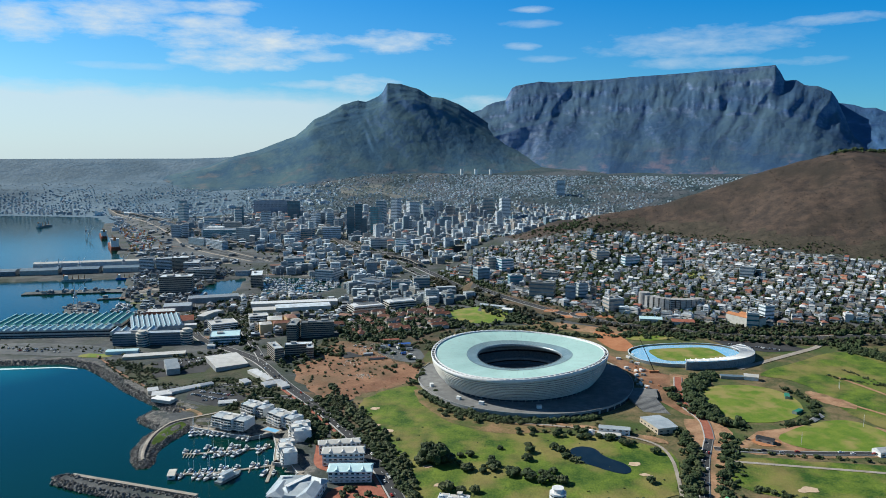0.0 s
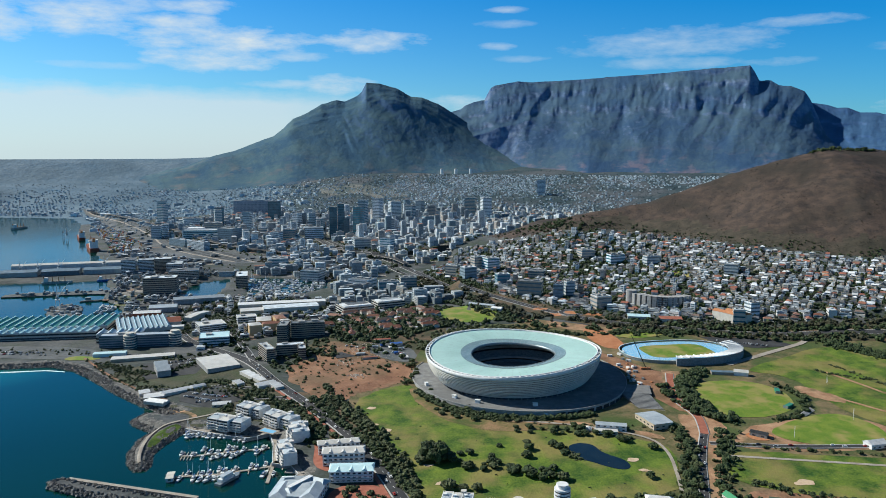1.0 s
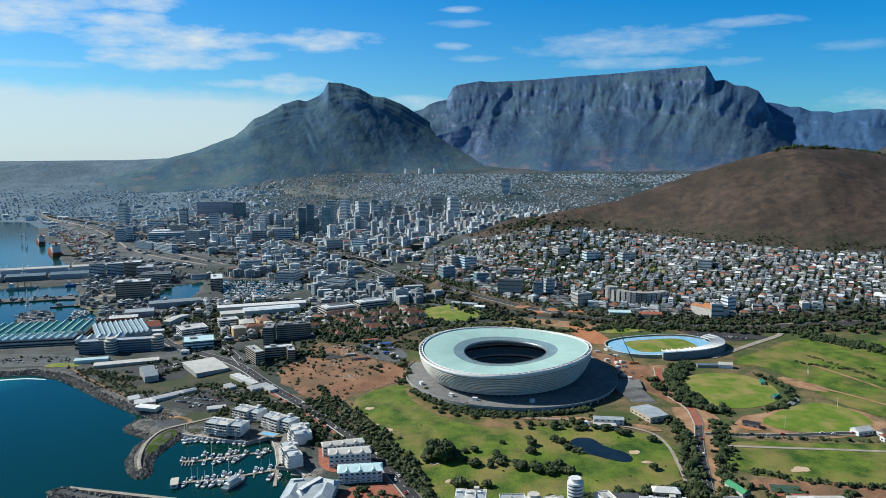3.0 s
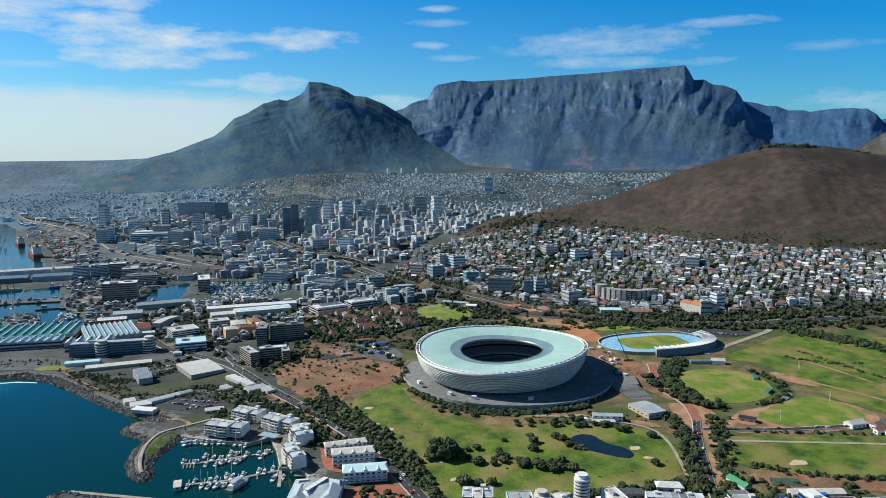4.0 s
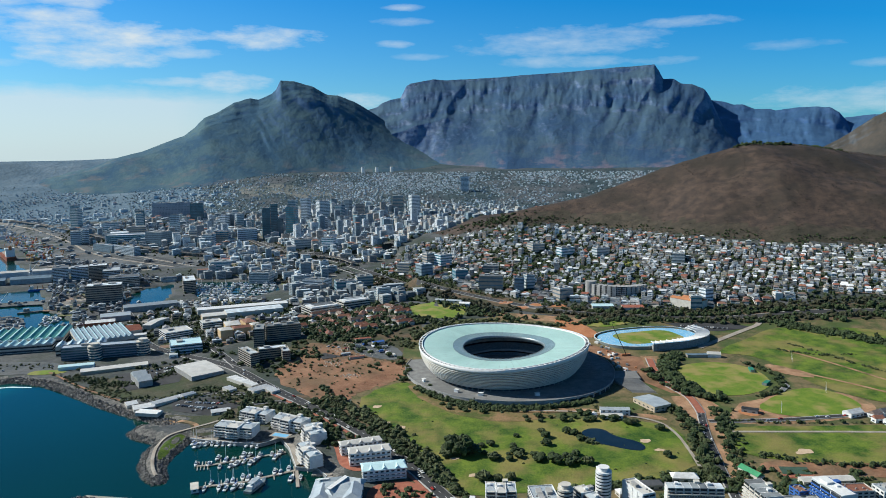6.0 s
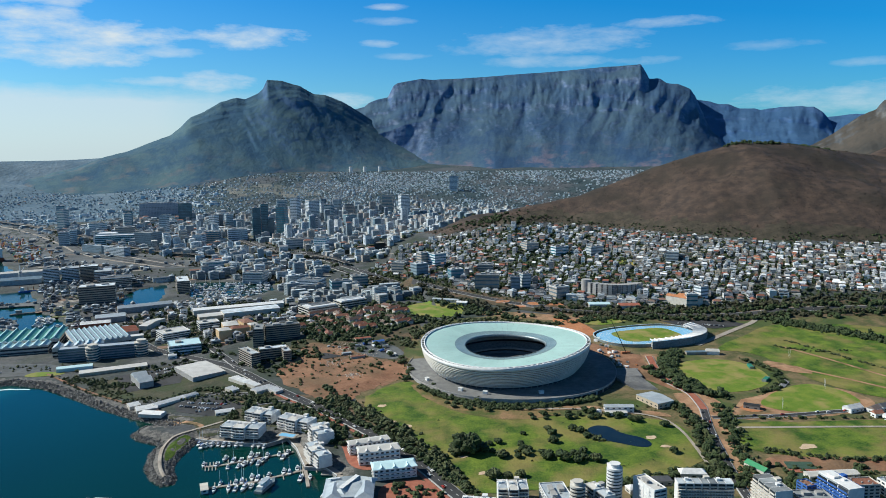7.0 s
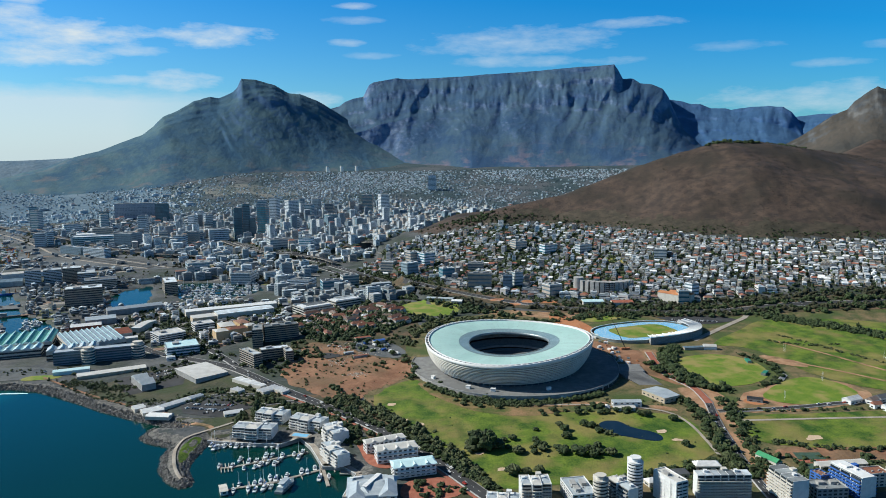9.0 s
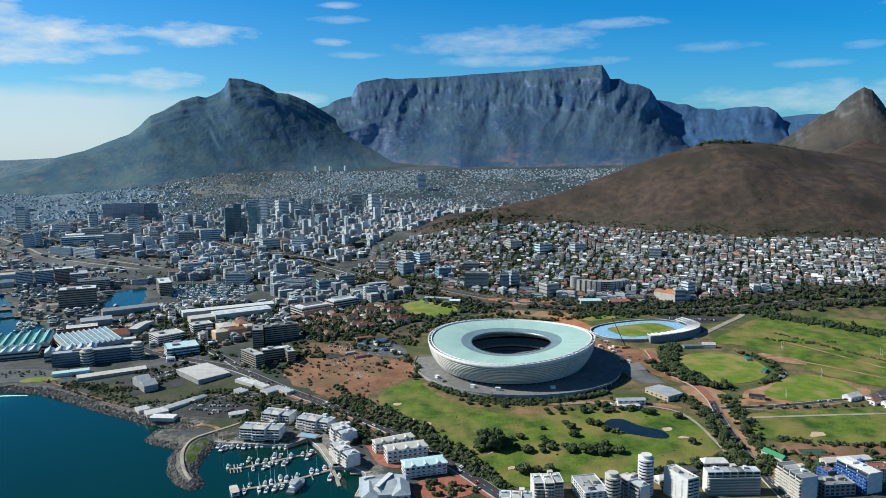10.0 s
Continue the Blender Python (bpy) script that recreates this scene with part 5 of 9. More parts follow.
def terrace_house(x, y, w, d, h, turn, storeys=4, bays=3, name="marina_apartments", label="white marina apartment house with stepped balconies and grey roofs",
                  category="apartment house", group="white apartment houses round the marina", wall=None, roofs=True):
    """Staggered bays of glazed storeys between white balcony slabs, under pale metal roofs."""
    TAKEN.append((x, y, 0.5 * math.hypot(w, d)))
    root = thing(name, label, category, group,
                 pose(x, y, ground_z(x, y) - 0.6, 0, 0, turn))
    long = w >= d
    span, deep = (w, d) if long else (d, w)
    bay = span / bays
    wall = wall or M_SHELL
    for k in range(bays):
        shift, extra = ((0.0, -0.25), (-0.12 * deep, 0.5), (0.05 * deep, -0.6))[k % 3] if roofs else (0.0, 0.0)
        u = (k - (bays - 1) / 2) * bay
        at = (lambda p, q: (p, q)) if long else (lambda p, q: (q, p))
        size = (lambda p, q: (p, q)) if long else (lambda p, q: (q, p))
        top = h + extra
        step = top / storeys
        part("glazed_core", Shape().box(*at(u, shift), 0, *size(bay - 1.6, deep - 3.2), top - 0.3), (M_GLASS,), root, "dark recessed glazing")
        for i in range(storeys + 1):
            back = max(i - storeys + 2, 0) * 1.3
            part("balcony", Shape().box(*at(u, shift + back * 0.4), i * step - (0.3 if i else 0), *size(bay - 0.25 - back * 0.5, deep - back), 1.15 if i < storeys else 0.5), (wall,), root)
        for q in (-0.5, 0.5):
            part("party_wall", Shape().box(*at(u + q * (bay - 0.5), shift + 0.6), 0, *size(0.5, deep - 3.0), top + 0.7), (M_WHITE,), root)
        for q in (-0.17, 0.17):
            part("post", Shape().box(*at(u + q * bay, shift), 0, *size(0.45, deep - 1.6), top * 0.74), (M_WHITE,), root)
        if roofs:
            angle = 0 if long else math.pi / 2
            part("roof", Shape().gable(*at(u, shift + 0.8), top + 0.2, bay * 0.92, deep * 0.62, 1.5, angle, 0, 0.7, 0.5), (M_ALU if k != 1 else M_PALE_ROOF,), root, "pale metal roof")
        else:
            part("roof", Shape().box(*at(u, shift), top + 0.2, *size(bay - 0.6, deep - 3.0), 0.5), (M_FLAT_ROOF,), root)
        if not roofs and k % 4 != 1:
            continue
        part("roof_room", Shape().box(*at(u - bay * 0.2, shift + 1.5), top + 0.4, 2.6, 2.6, 2.0).box(*at(u - bay * 0.2, shift + 1.5), top + 2.4, 3.0, 3.0, 0.2), (M_WHITE,), root)
    part("stair_tower", Shape().box(*((bay * 0.5, deep * 0.42) if long else (deep * 0.42, bay * 0.5)), 0, 4.2, 4.2, h + 2.2), (wall,), root)
    return root


# flats along the beach front
terrace_house(9, -359, 24, 21, 15, -11, 6, 3, name="apartment_block", label="white stepped apartment block with balconies", category="apartment block", group="", wall=M_CREAM, roofs=True)
block("apartment_block", "white apartment block with pale metal roof", 41, -371, 20, 31, 11, -4, 5, M_WHITE, M_ALU, plant=3, category="apartment block")
round_tower("apartment_tower", "white round apartment tower with curved balconies", 53, -386, 6.0, 22, 8, M_CREAM, M_GLASS)
terrace_house(71, -387, 13, 24, 18, 13, 7, 2, name="apartment_block", label="grey apartment block with a stepped balconied front", category="apartment block", group="", wall=M_GREY, roofs=True)
round_tower("apartment_tower", "tall white round tower with a roof garden", 87, -377, 6.2, 29, 11, M_WHITE, M_GLASS)
block("apartment_tower", "slim white apartment tower with a bright curved roof", 109, -393, 11, 27, 22, 10, 8, M_WHITE, M_PALE_ROOF, balcony=True, category="apartment tower")
terrace_house(155, -393, 43, 13, 19, -13, 8, 7, name="apartment_block", label="long grey and white apartment slab with regular balconies", category="apartment block", group="", wall=M_CREAM, roofs=False)
terrace_house(202, -410, 17, 30, 21, -2, 8, 4, name="apartment_block", label="tall apartment block with stacked white balconies", category="apartment block", group="", wall=M_CREAM, roofs=False)
block("office_building", "low grey office with tall white window frames", 235, -414, 26, 17, 9, -9, 3, M_GREY, M_FLAT_ROOF, plant=2, category="office")
blue_flats = terrace_house(262, -410, 18, 32, 17, 3, 6, 3, name="apartment_block", label="blue apartment block with a long white roof", category="apartment block", group="", wall=M_BLUE, roofs=False)
part("roof_slab", Shape().box(0, 0, 17.6, 12, 33, 0.7).box(-1, 6, 18.3, 6, 8, 1.6), (M_WHITE,), blue_flats, "long white roof")
block("apartment_block", "blue rendered flats beside a white block", 240, -400, 9, 12, 12, 3, 5, M_BLUE, M_RED_TILES, category="apartment block", plant=0)
block("apartment_block", "white flats with a red tiled roof", 285, -405, 24, 14, 11, -6, 4, M_CREAM, M_RED_TILES, category="apartment block", plant=0)
block("apartment_block", "white flats at the edge of the fairway", 315, -410, 26, 15, 11, -4, 4, M_WHITE, M_FLAT_ROOF, category="apartment block", plant=1)
roofed("green_shed", "small hall with a bright green metal roof", 232, -347, 22, 8, 3.8, 2.8, 103, M_CREAM, M_FRESH_GREEN, "shed")
roofed("sports_hall", "low hall with a long pale roof", 285, -372, 44, 10, 4, 1.5, -6, M_CREAM, M_PALE_ROOF, "hall")
roofed("house", "low house with a grey tiled roof among trees", 135, -352, 26, 10, 4, 2.6, -8, M_CREAM, M_TILES, "house", hip=0.6)
roofed("house", "low house with a brown tiled roof among trees", 172, -345, 22, 11, 4, 3, -14, M_CREAM, M_TILES, "house", hip=0.6)
roofed("house", "low house with a grey tiled roof among trees", 112, -362, 14, 9, 4, 2.6, 5, M_CREAM, M_TILES, "house", hip=0.6)
sheet("tennis_court", [(265, -336), (288, -342), (284, -356), (260, -350)], M_COURT, 0.5, "dark green tennis court", "court", wobble=0, times=0)
sheet("tennis_court", [(259, -351), (284, -357), (283, -363), (257, -357)], M_BRICK, 0.5, "red strip between tennis courts", "court", wobble=0, times=0)
sheet("tennis_court", [(261, -360), (281, -365), (276, -379), (252, -374)], M_COURT, 0.55, "dark green tennis court", "court", wobble=0, times=0)
terrace_house(-22, -372, 26, 16, 11, -20, 4, 3, name="apartment_block", label="white beach-front flats with pale roofs", category="apartment block", group="", wall=M_WHITE, roofs=True)
block("apartment_block", "white beach-front flats with flat roofs", -60, -378, 24, 18, 9, -12, 3, M_CREAM, M_FLAT_ROOF, category="apartment block", plant=2)

# marina quarter
for x, y, w, d, h, t in [(-213, -174, 40, 20, 10, -22), (-196, -142, 31, 20, 10.5, -31), (-161, -170, 36, 19, 10.5, -37), (-138, -203, 19, 30, 11, 16), (-142, -249, 15, 36, 11, 20)]:
    terrace_house(x, y, w, d, h, t)
for x, y, w, d, h, t, roof in [(-95, -239, 38, 10, 9, 11, M_PALE_ROOF), (-88, -262, 37, 14, 11, 4, M_PALE_ROOF), (-78, -293, 37, 16, 9, 2, M_TEAL)]:
    b = block("quay_building", "white quayside building with rows of windows and pale roof", x, y, w, d, h, t, 3, M_WHITE, roof, plant=0, category="hotel",
              group="white quayside buildings", share=0.55)
    part("roof_vault", Shape().gable(0, 0, h + 1.55, w + 1.0, d + 1.2, 1.7, 0, 0, 0.25, 0.4), (roof,), b, "shallow pale metal roof")
    for k in range(3):
        part("dormer", Shape().gable(w * (0.3 * k - 0.3), -d * 0.24, h + 1.7, d * 0.5, 4.2, 1.7, math.pi / 2).box(w * (0.3 * k - 0.3), -d * 0.3, h + 1.0, 3.8, d * 0.36, 1.0), (roof,), b)
    part("gallery", Shape().box(0, -d / 2 - 0.9, h * 0.36, w * 0.9, 1.8, 0.9).box(0, -d / 2 - 0.9, h * 0.7, w * 0.9, 1.8, 0.9), (M_WHITE,), b, "white balcony gallery")
big = roofed("quay_hall", "large hall with a faceted blue-grey metal roof", -118, -323, 40, 34, 8, 3.2, -8, M_WHITE, M_ALU, "hall", hip=0.7)
for gx, gy, gw, gd, turn in ((-12, -8, 26, 13, 90), (0, 2, 32, 12, 62), (13, -6, 28, 14, 90), (-6, 12, 22, 12, 8), (12, 11, 18, 12, -20)):
    part("roof_facet", Shape().gable(gx, gy, 8.7, gw, gd, 3.6, radians(turn), 0, 0.5, 0.5), (M_ALU,), big, "blue-grey cross roof")
part("ridge_cap", Shape().box(0, 2, 12.2, 26, 4.2, 0.5, radians(62)).box(-13, 10, 11.6, 10, 2.6, 0.5, 0.2), (M_WHITE,), big, "white roof light")
pool = thing("swimming_pool", "blue swimming pool with pale surround", "pool", m=pose(-170, -189, ground_z(-170, -189), 0, 0, -30))
part("surround", Shape().box(0, 0, 0.2, 20, 11, 0.5), (M_PATH,), pool)
part("pool_water", Shape().box(0, 0, 0.4, 16, 7, 0.36), (M_BLUE_TRACK,), pool, "bright blue water")

# shore sheds, warehouse and slabs
roofed("warehouse", "big warehouse with a pale flat metal roof", -282, 43, 41, 60, 5.5, 1.2, 30, M_GREY, M_PALE_ROOF, "warehouse")
block("office_slab", "tall brown concrete office slab", -215, 149, 14, 34, 25, 1, 8, M_BROWN, M_FLAT_ROOF, category="office", share=0.45)
block("office_slab", "long shaded brown concrete office slab", -183, 165, 48, 16, 21, 10, 7, M_BROWN, M_FLAT_ROOF, category="office", share=0.7, plant=3)
block("office_slab", "brown concrete slab beside the beach road", -222, 61, 12, 40, 17, 28, 6, M_BROWN, M_FLAT_ROOF, category="office", share=0.45)
block("office_slab", "low brown concrete wing", -193, 72, 36, 14, 15, 11, 5, M_BROWN, M_FLAT_ROOF, category="office", share=0.6)
block("office_slab", "low brown concrete wing", -176, 62, 10, 26, 14, 11, 5, M_BROWN, M_FLAT_ROOF, category="office", share=0.6)
roofed("shed", "long shed with a blue-grey metal roof", 219, -181, 22, 34, 8, 1.6, 16, M_BEIGE, M_ALU, "hall", z=6.5)
roofed("club_house", "white club house with a grey roof", 171, -196, 30, 9, 6, 1.2, -13, M_WHITE, M_ALU, "club house")
roofed("club_house", "low white club house wing", 164, -205, 22, 7, 3.5, 1.0, -11, M_WHITE, M_PALE_ROOF, "club house")
thing("dome_tent", "small white domed tent", "tent", m=pose(148, -196, ground_z(148, -196) - 0.3), data=Shape().cyl(0, 0, 0, 4, 2.2, 16).cyl(0, 0, 2.2, 4, 1.6, 16, 0, 0.55).cyl(0, 0, 3.8, 2.2, 0.6, 16, 0, 0.3).mesh("dome_tent", M_WHITE))
for x, y, w, d, t in [(-228, -12, 11, 34, 38), (-214, -30, 9, 26, 38), (-200, -52, 24, 14, 35), (-186, -60, 10, 18, 35), (-235, -42, 9, 16, 38)]:
    roofed("market_shed", "low shed with a bright white roof", x, y, w, d, 3.6, 1.2, t, M_CREAM, M_WHITE, "shed", "white-roofed sheds by the road", gables=3)
for x, y, w, d, t in [(-299, -60, 42, 11, 38), (-322, -76, 22, 16, 19), (-312, -96, 26, 12, -20), (-280, -48, 16, 8, 38), (-338, -62, 12, 14, 25), (-236, -112, 20, 10, 12)]:
    roofed("boat_shed", "white boat club shed on the shore", x, y, w, d, 3.0, 1.3, t, M_CREAM, M_WHITE, "shed", "white sheds on the shore", gables=2)
roofed("garage", "long low store with a pale roof", -394, 89, 80, 16, 4, 0.5, 15, M_BEIGE, M_PALE_ROOF, "store")
roofed("barn", "grey gabled boat barn", -346, 22, 16, 44, 8, 4.5, 25, M_GREY, M_ALU, "barn", gables=2)
block("office_building", "glass office with a pale roof garden", -317, 159, 42, 36, 12, 13, 3, M_HAZED_OFFICE, M_TEAL, M_BLUE_GLASS, category="office", share=0.85)
block("office_building", "round-cornered white office building with glazed floors", -345, 240, 40, 34, 12, 28, 4, M_WHITE, M_PALE_ROOF, category="office", share=0.8)
block("office_building", "white office block with pale roof between lawns", -300, 285, 30, 24, 10, 20, 3, M_WHITE, M_PALE_ROOF, category="office")
for i, (x, y, w, d, h) in enumerate([(-262, 236, 22, 30, 14), (-246, 214, 26, 16, 12), (-268, 200, 18, 20, 15), (-240, 250, 16, 28, 12), (-228, 232, 14, 16, 10), (-252, 268, 30, 14, 9)]):
    roofed("old_hotel", "ochre plastered courtyard house with tiled roofs", x, y, w, d, h, 2.2, 14 + 3 * i, M_YELLOW, M_RED_TILES if i % 2 else M_PALE_ROOF, "hotel", "ochre houses of the old hospital", hip=0.6)

# waterfront halls
roofed("exhibition_hall", "very long hall with a white roof", -262, 392, 150, 22, 10, 1.8, 12, M_CREAM, M_WHITE, "hall")
roofed("exhibition_hall", "broad hall with a pale grey roof", -240, 352, 92, 30, 9.5, 1.2, 16, M_CREAM, M_FLAT_ROOF, "hall")
roofed("exhibition_hall", "pale green hall with a flat roof", -300, 338, 44, 26, 9, 1.0, 16, M_BEIGE, M_PALE_ROOF, "hall")
for x, y, w, d in [(-129, 331, 54, 40), (-74, 366, 50, 30)]:
    b = block("court_building", "white courtyard building with flat roofs", x, y, w, d, 12, 25, 3, M_CREAM, M_FLAT_ROOF, category="office", plant=0)
    part("roof_wing", Shape().box(0, -d * 0.32, 12.6, w * 0.9, d * 0.2, 2.0).box(-w * 0.36, 0, 12.6, w * 0.18, d * 0.5, 2.0), (M_WHITE,), b)

# ---- shopping quarter by the harbour ----
def sawtooth_hall(x, y, w, d, h, turn, rows, roof, label):
    """A hall whose roof is a row of cross gables, with glazed gable fronts."""
    TAKEN.append((x, y, 0.42 * math.hypot(w, d)))
    root = thing("market_hall", label, "shopping hall", "gabled halls by the harbour", pose(x, y, ground_z(x, y) - 0.6, 0, 0, turn))
    part("body", Shape().box(0, 0, 0, w, d, h), (M_CREAM,), root)
    bay = w / rows
    g = Shape().gable(0, 0, 0, d, bay, bay * 0.30, math.pi / 2, 0, 0.0, 0.1).mesh("gable_roof", roof)
    e = Shape().add([(-bay * 0.42, -d / 2 - 0.3, 0.1), (bay * 0.42, -d / 2 - 0.3, 0.1), (0, -d / 2 - 0.3, bay * 0.25), (-bay * 0.42, -d / 2 - 0.45, 0.1), (bay * 0.42, -d / 2 - 0.45, 0.1),
                     (0, -d / 2 - 0.45, bay * 0.25)], [(3, 4, 5), (2, 1, 0), (0, 1, 4, 3), (1, 2, 5, 4), (2, 0, 3, 5)]).mesh("gable_front", M_WHITE)
    k = Shape().box(0, 0, bay * 0.29, 1.2, d * 0.98, 0.8).mesh("ridge_light", M_TEAL)
    for i in range(rows):
        for me, label2 in ((g, ""), (e, ""), (k, "")):
            ob = part(me.name.split(".")[0], me, (), root, label2)
            ob.location = ((i + 0.5) * bay - w / 2, 0, h)
    me = ribbon_mesh(w, d, 2.4).mesh("window_ribbon", M_GLASS)
    for i in range(max(int(h / 5), 1)):
        part("window_ribbon", me, (), root).location.z = 1.6 + 5 * i
    return root


M_INK = surface("blue_grey_render", (0.13, 0.175, 0.22), (0.19, 0.24, 0.29), 0.2, bump=0.1)
sawtooth_hall(-608, 206, 200, 24, 11, 6, 17, M_TEAL, "long waterfront hall with pale cross-gabled roofs")
sawtooth_hall(-600, 258, 190, 74, 13, 7, 15, M_GREEN_ROOF, "broad shopping hall with green gabled roofs")
sawtooth_hall(-452, 246, 74, 92, 14, 24, 10, M_SLATE, "shopping hall with blue-grey gabled roofs")
sawtooth_hall(-462, 187, 64, 22, 14, 10, 5, M_ALU, "pale gabled hall beside the hotel")
roofed("market_hall", "hall with a dark red roof", -424, 278, 40, 34, 10, 3, 20, M_CREAM, M_BRICK, "shopping hall", gables=3)
roofed("market_hall", "low hall with a bright white roof", -404, 246, 30, 12, 8, 1.5, 16, M_CREAM, M_WHITE, "shopping hall")
roofed("market_hall", "long market shed with a white roof", -392, 330, 14, 54, 8, 2.0, -20, M_CREAM, M_PALE_ROOF, "shopping hall")
roofed("market_hall", "grey hall with a curved metal roof", -470, 395, 46, 30, 9, 3.0, 14, M_GREY, M_ALU, "shopping hall")
roofed("market_hall", "low brick market shed", -482, 350, 44, 18, 8, 3.0, 12, M_BRICK, M_TILES, "shopping hall")
block("hotel_block", "long blue-grey hotel block with corner towers", -424, 160, 108, 17, 17, 7, 5, M_INK, M_ALU, M_BLUE_GLASS, category="hotel", share=0.75)
for x, y in ((-434, 148), (-374, 160)):
    round_tower("corner_tower", "round corner tower with pale metal cap", x, y, 9, 18, 5, M_CREAM, M_BLUE_GLASS, "corner tower")
roofed("aquarium", "pale blue seafront hall", -445, 105, 42, 12, 5, 1.0, 10, M_TEAL, M_TEAL, "hall")
roofed("pump_house", "brick pump house by the seafront", -640, 268, 18, 20, 9, 2, 5, M_BEIGE, M_ALU, "building")

# clock: brick mill block on the quay, hotels on the pier
block("mill_building", "heavy brown concrete grain silo building", -532, 565, 62, 34, 33, 10, 8, M_BROWN, M_FLAT_ROOF, category="silo", share=0.5, plant=3)
for x, y, w, d, h, t, m in [(-684, 800, 30, 40, 33, 15, M_HAZED_OFFICE), (-650, 815, 34, 30, 30, 15, M_HAZED_OFFICE), (-612, 818, 36, 32, 32, 12, M_BROWN), (-580, 800, 34, 50, 24, 12, M_HAZED_OFFICE),
                         (-394, 655, 24, 66, 24, 12, M_BROWN), (-540, 740, 60, 40, 18, 12, M_HAZED_OFFICE)]:
    block("hotel_block", "dark harbour hotel block with rows of windows", x, y, w, d, h, t, None, m, M_FLAT_ROOF, category="hotel", share=0.7)
roofed("quay_shed", "long grey quay shed", -430, 470, 90, 16, 10, 4, 18, M_GREY, M_ALU, "shed")
for i in range(4):
    roofed("dock_shed", "long dock shed with a dark pitched roof", -1000 + i * 84, 748 + i * 21, 78, 34, 10, 4, 14, M_FLATS, M_SLATE, "shed", "row of sheds on the pier")
roofed("dock_shed", "very long pale transit shed on the pier", -830, 890, 300, 24, 12, 3, 15.5, M_HAZED_OFFICE, M_PALE_ROOF, "shed")
gear_rng = np.random.default_rng(230)
for pts, label in (([(-835, 560), (-801, 578), (-655, 606), (-630, 590), (-636, 566), (-670, 566), (-830, 536)], "stone jetty in the harbour"),
                   ([(-688, 426), (-672, 468), (-632, 444), (-592, 340), (-622, 330), (-661, 368)], "stone quay in the harbour"),
                   ([(-660, 500), (-600, 520), (-600, 512), (-660, 492)], "narrow jetty in the harbour")):
    quay = thing("jetty", label, "jetty", m=pose(0, 0, 0))
    part("deck", Shape().prism(pts, -5, 2.2, 0, 1), (M_YARD_EARTH, M_ROCK), quay)
    for _ in range(int(0.010 * abs(sum(p[0] * q[1] - q[0] * p[1] for p, q in zip(pts, pts[1:] + pts[:1]))) / 2)):
        cx, cy = gear_rng.uniform(min(p[0] for p in pts), max(p[0] for p in pts)), gear_rng.uniform(min(p[1] for p in pts), max(p[1] for p in pts))
        if inside(np.array([cx]), np.array([cy]), pts)[0]:
            w, d, h = gear_rng.uniform(2.5, 11), gear_rng.uniform(2, 6), gear_rng.uniform(1.5, 5)
            store = thing("quay_store", "small weathered store on the harbour quay", "store", "stores and gear on the harbour quays", pose(cx, cy, 2.2, 0, 0, gear_rng.uniform(0, 180)))
            part("body", Shape().box(0, 0, 0, w, d, h), (M_FLATS,), store)
            part("roof", Shape().gable(0, 0, h, w, d, 1.0, 0, 0, 0.3, 0.3), (M_DOCK_ROOF,), store)


def crane(x, y, h, z):
    root = thing("quay_crane", "slender pale harbour crane", "crane", "harbour cranes", pose(x, y, z, 0, 0, 30))
    legs = Shape()
    for sx in (-3, 3):
        for sy in (-3, 3):
            legs.box(sx, sy, 0, 0.8, 0.8, h * 0.35)
    part("portal", legs.box(0, 0, h * 0.35, 7.5, 7.5, 1.2), (M_WHITE,), root)
    part("mast", Shape().box(0, 0, h * 0.35, 2.4, 2.4, h * 0.65, 0, 0, 0.4), (M_WHITE,), root)
    part("cabin", Shape().box(0, 0, h * 0.4, 5, 4, 4), (M_GREY,), root)
    jib = part("jib", Shape().box(0, 0, 0, 1.2, 1.2, h * 0.7, 0, 0, 0.4), (M_WHITE,), root)
    jib.matrix_basis = pose(1, 0, h * 0.5, 0, 38, 0)
    return root


crane(-668, 425, 46, 2.0)
for x, y in ((-920, 780), (-890, 800), (-850, 815), (-770, 870), (-1150, 1500), (-1190, 1560)):
    crane(x, y, 30, ground_z(x, y))


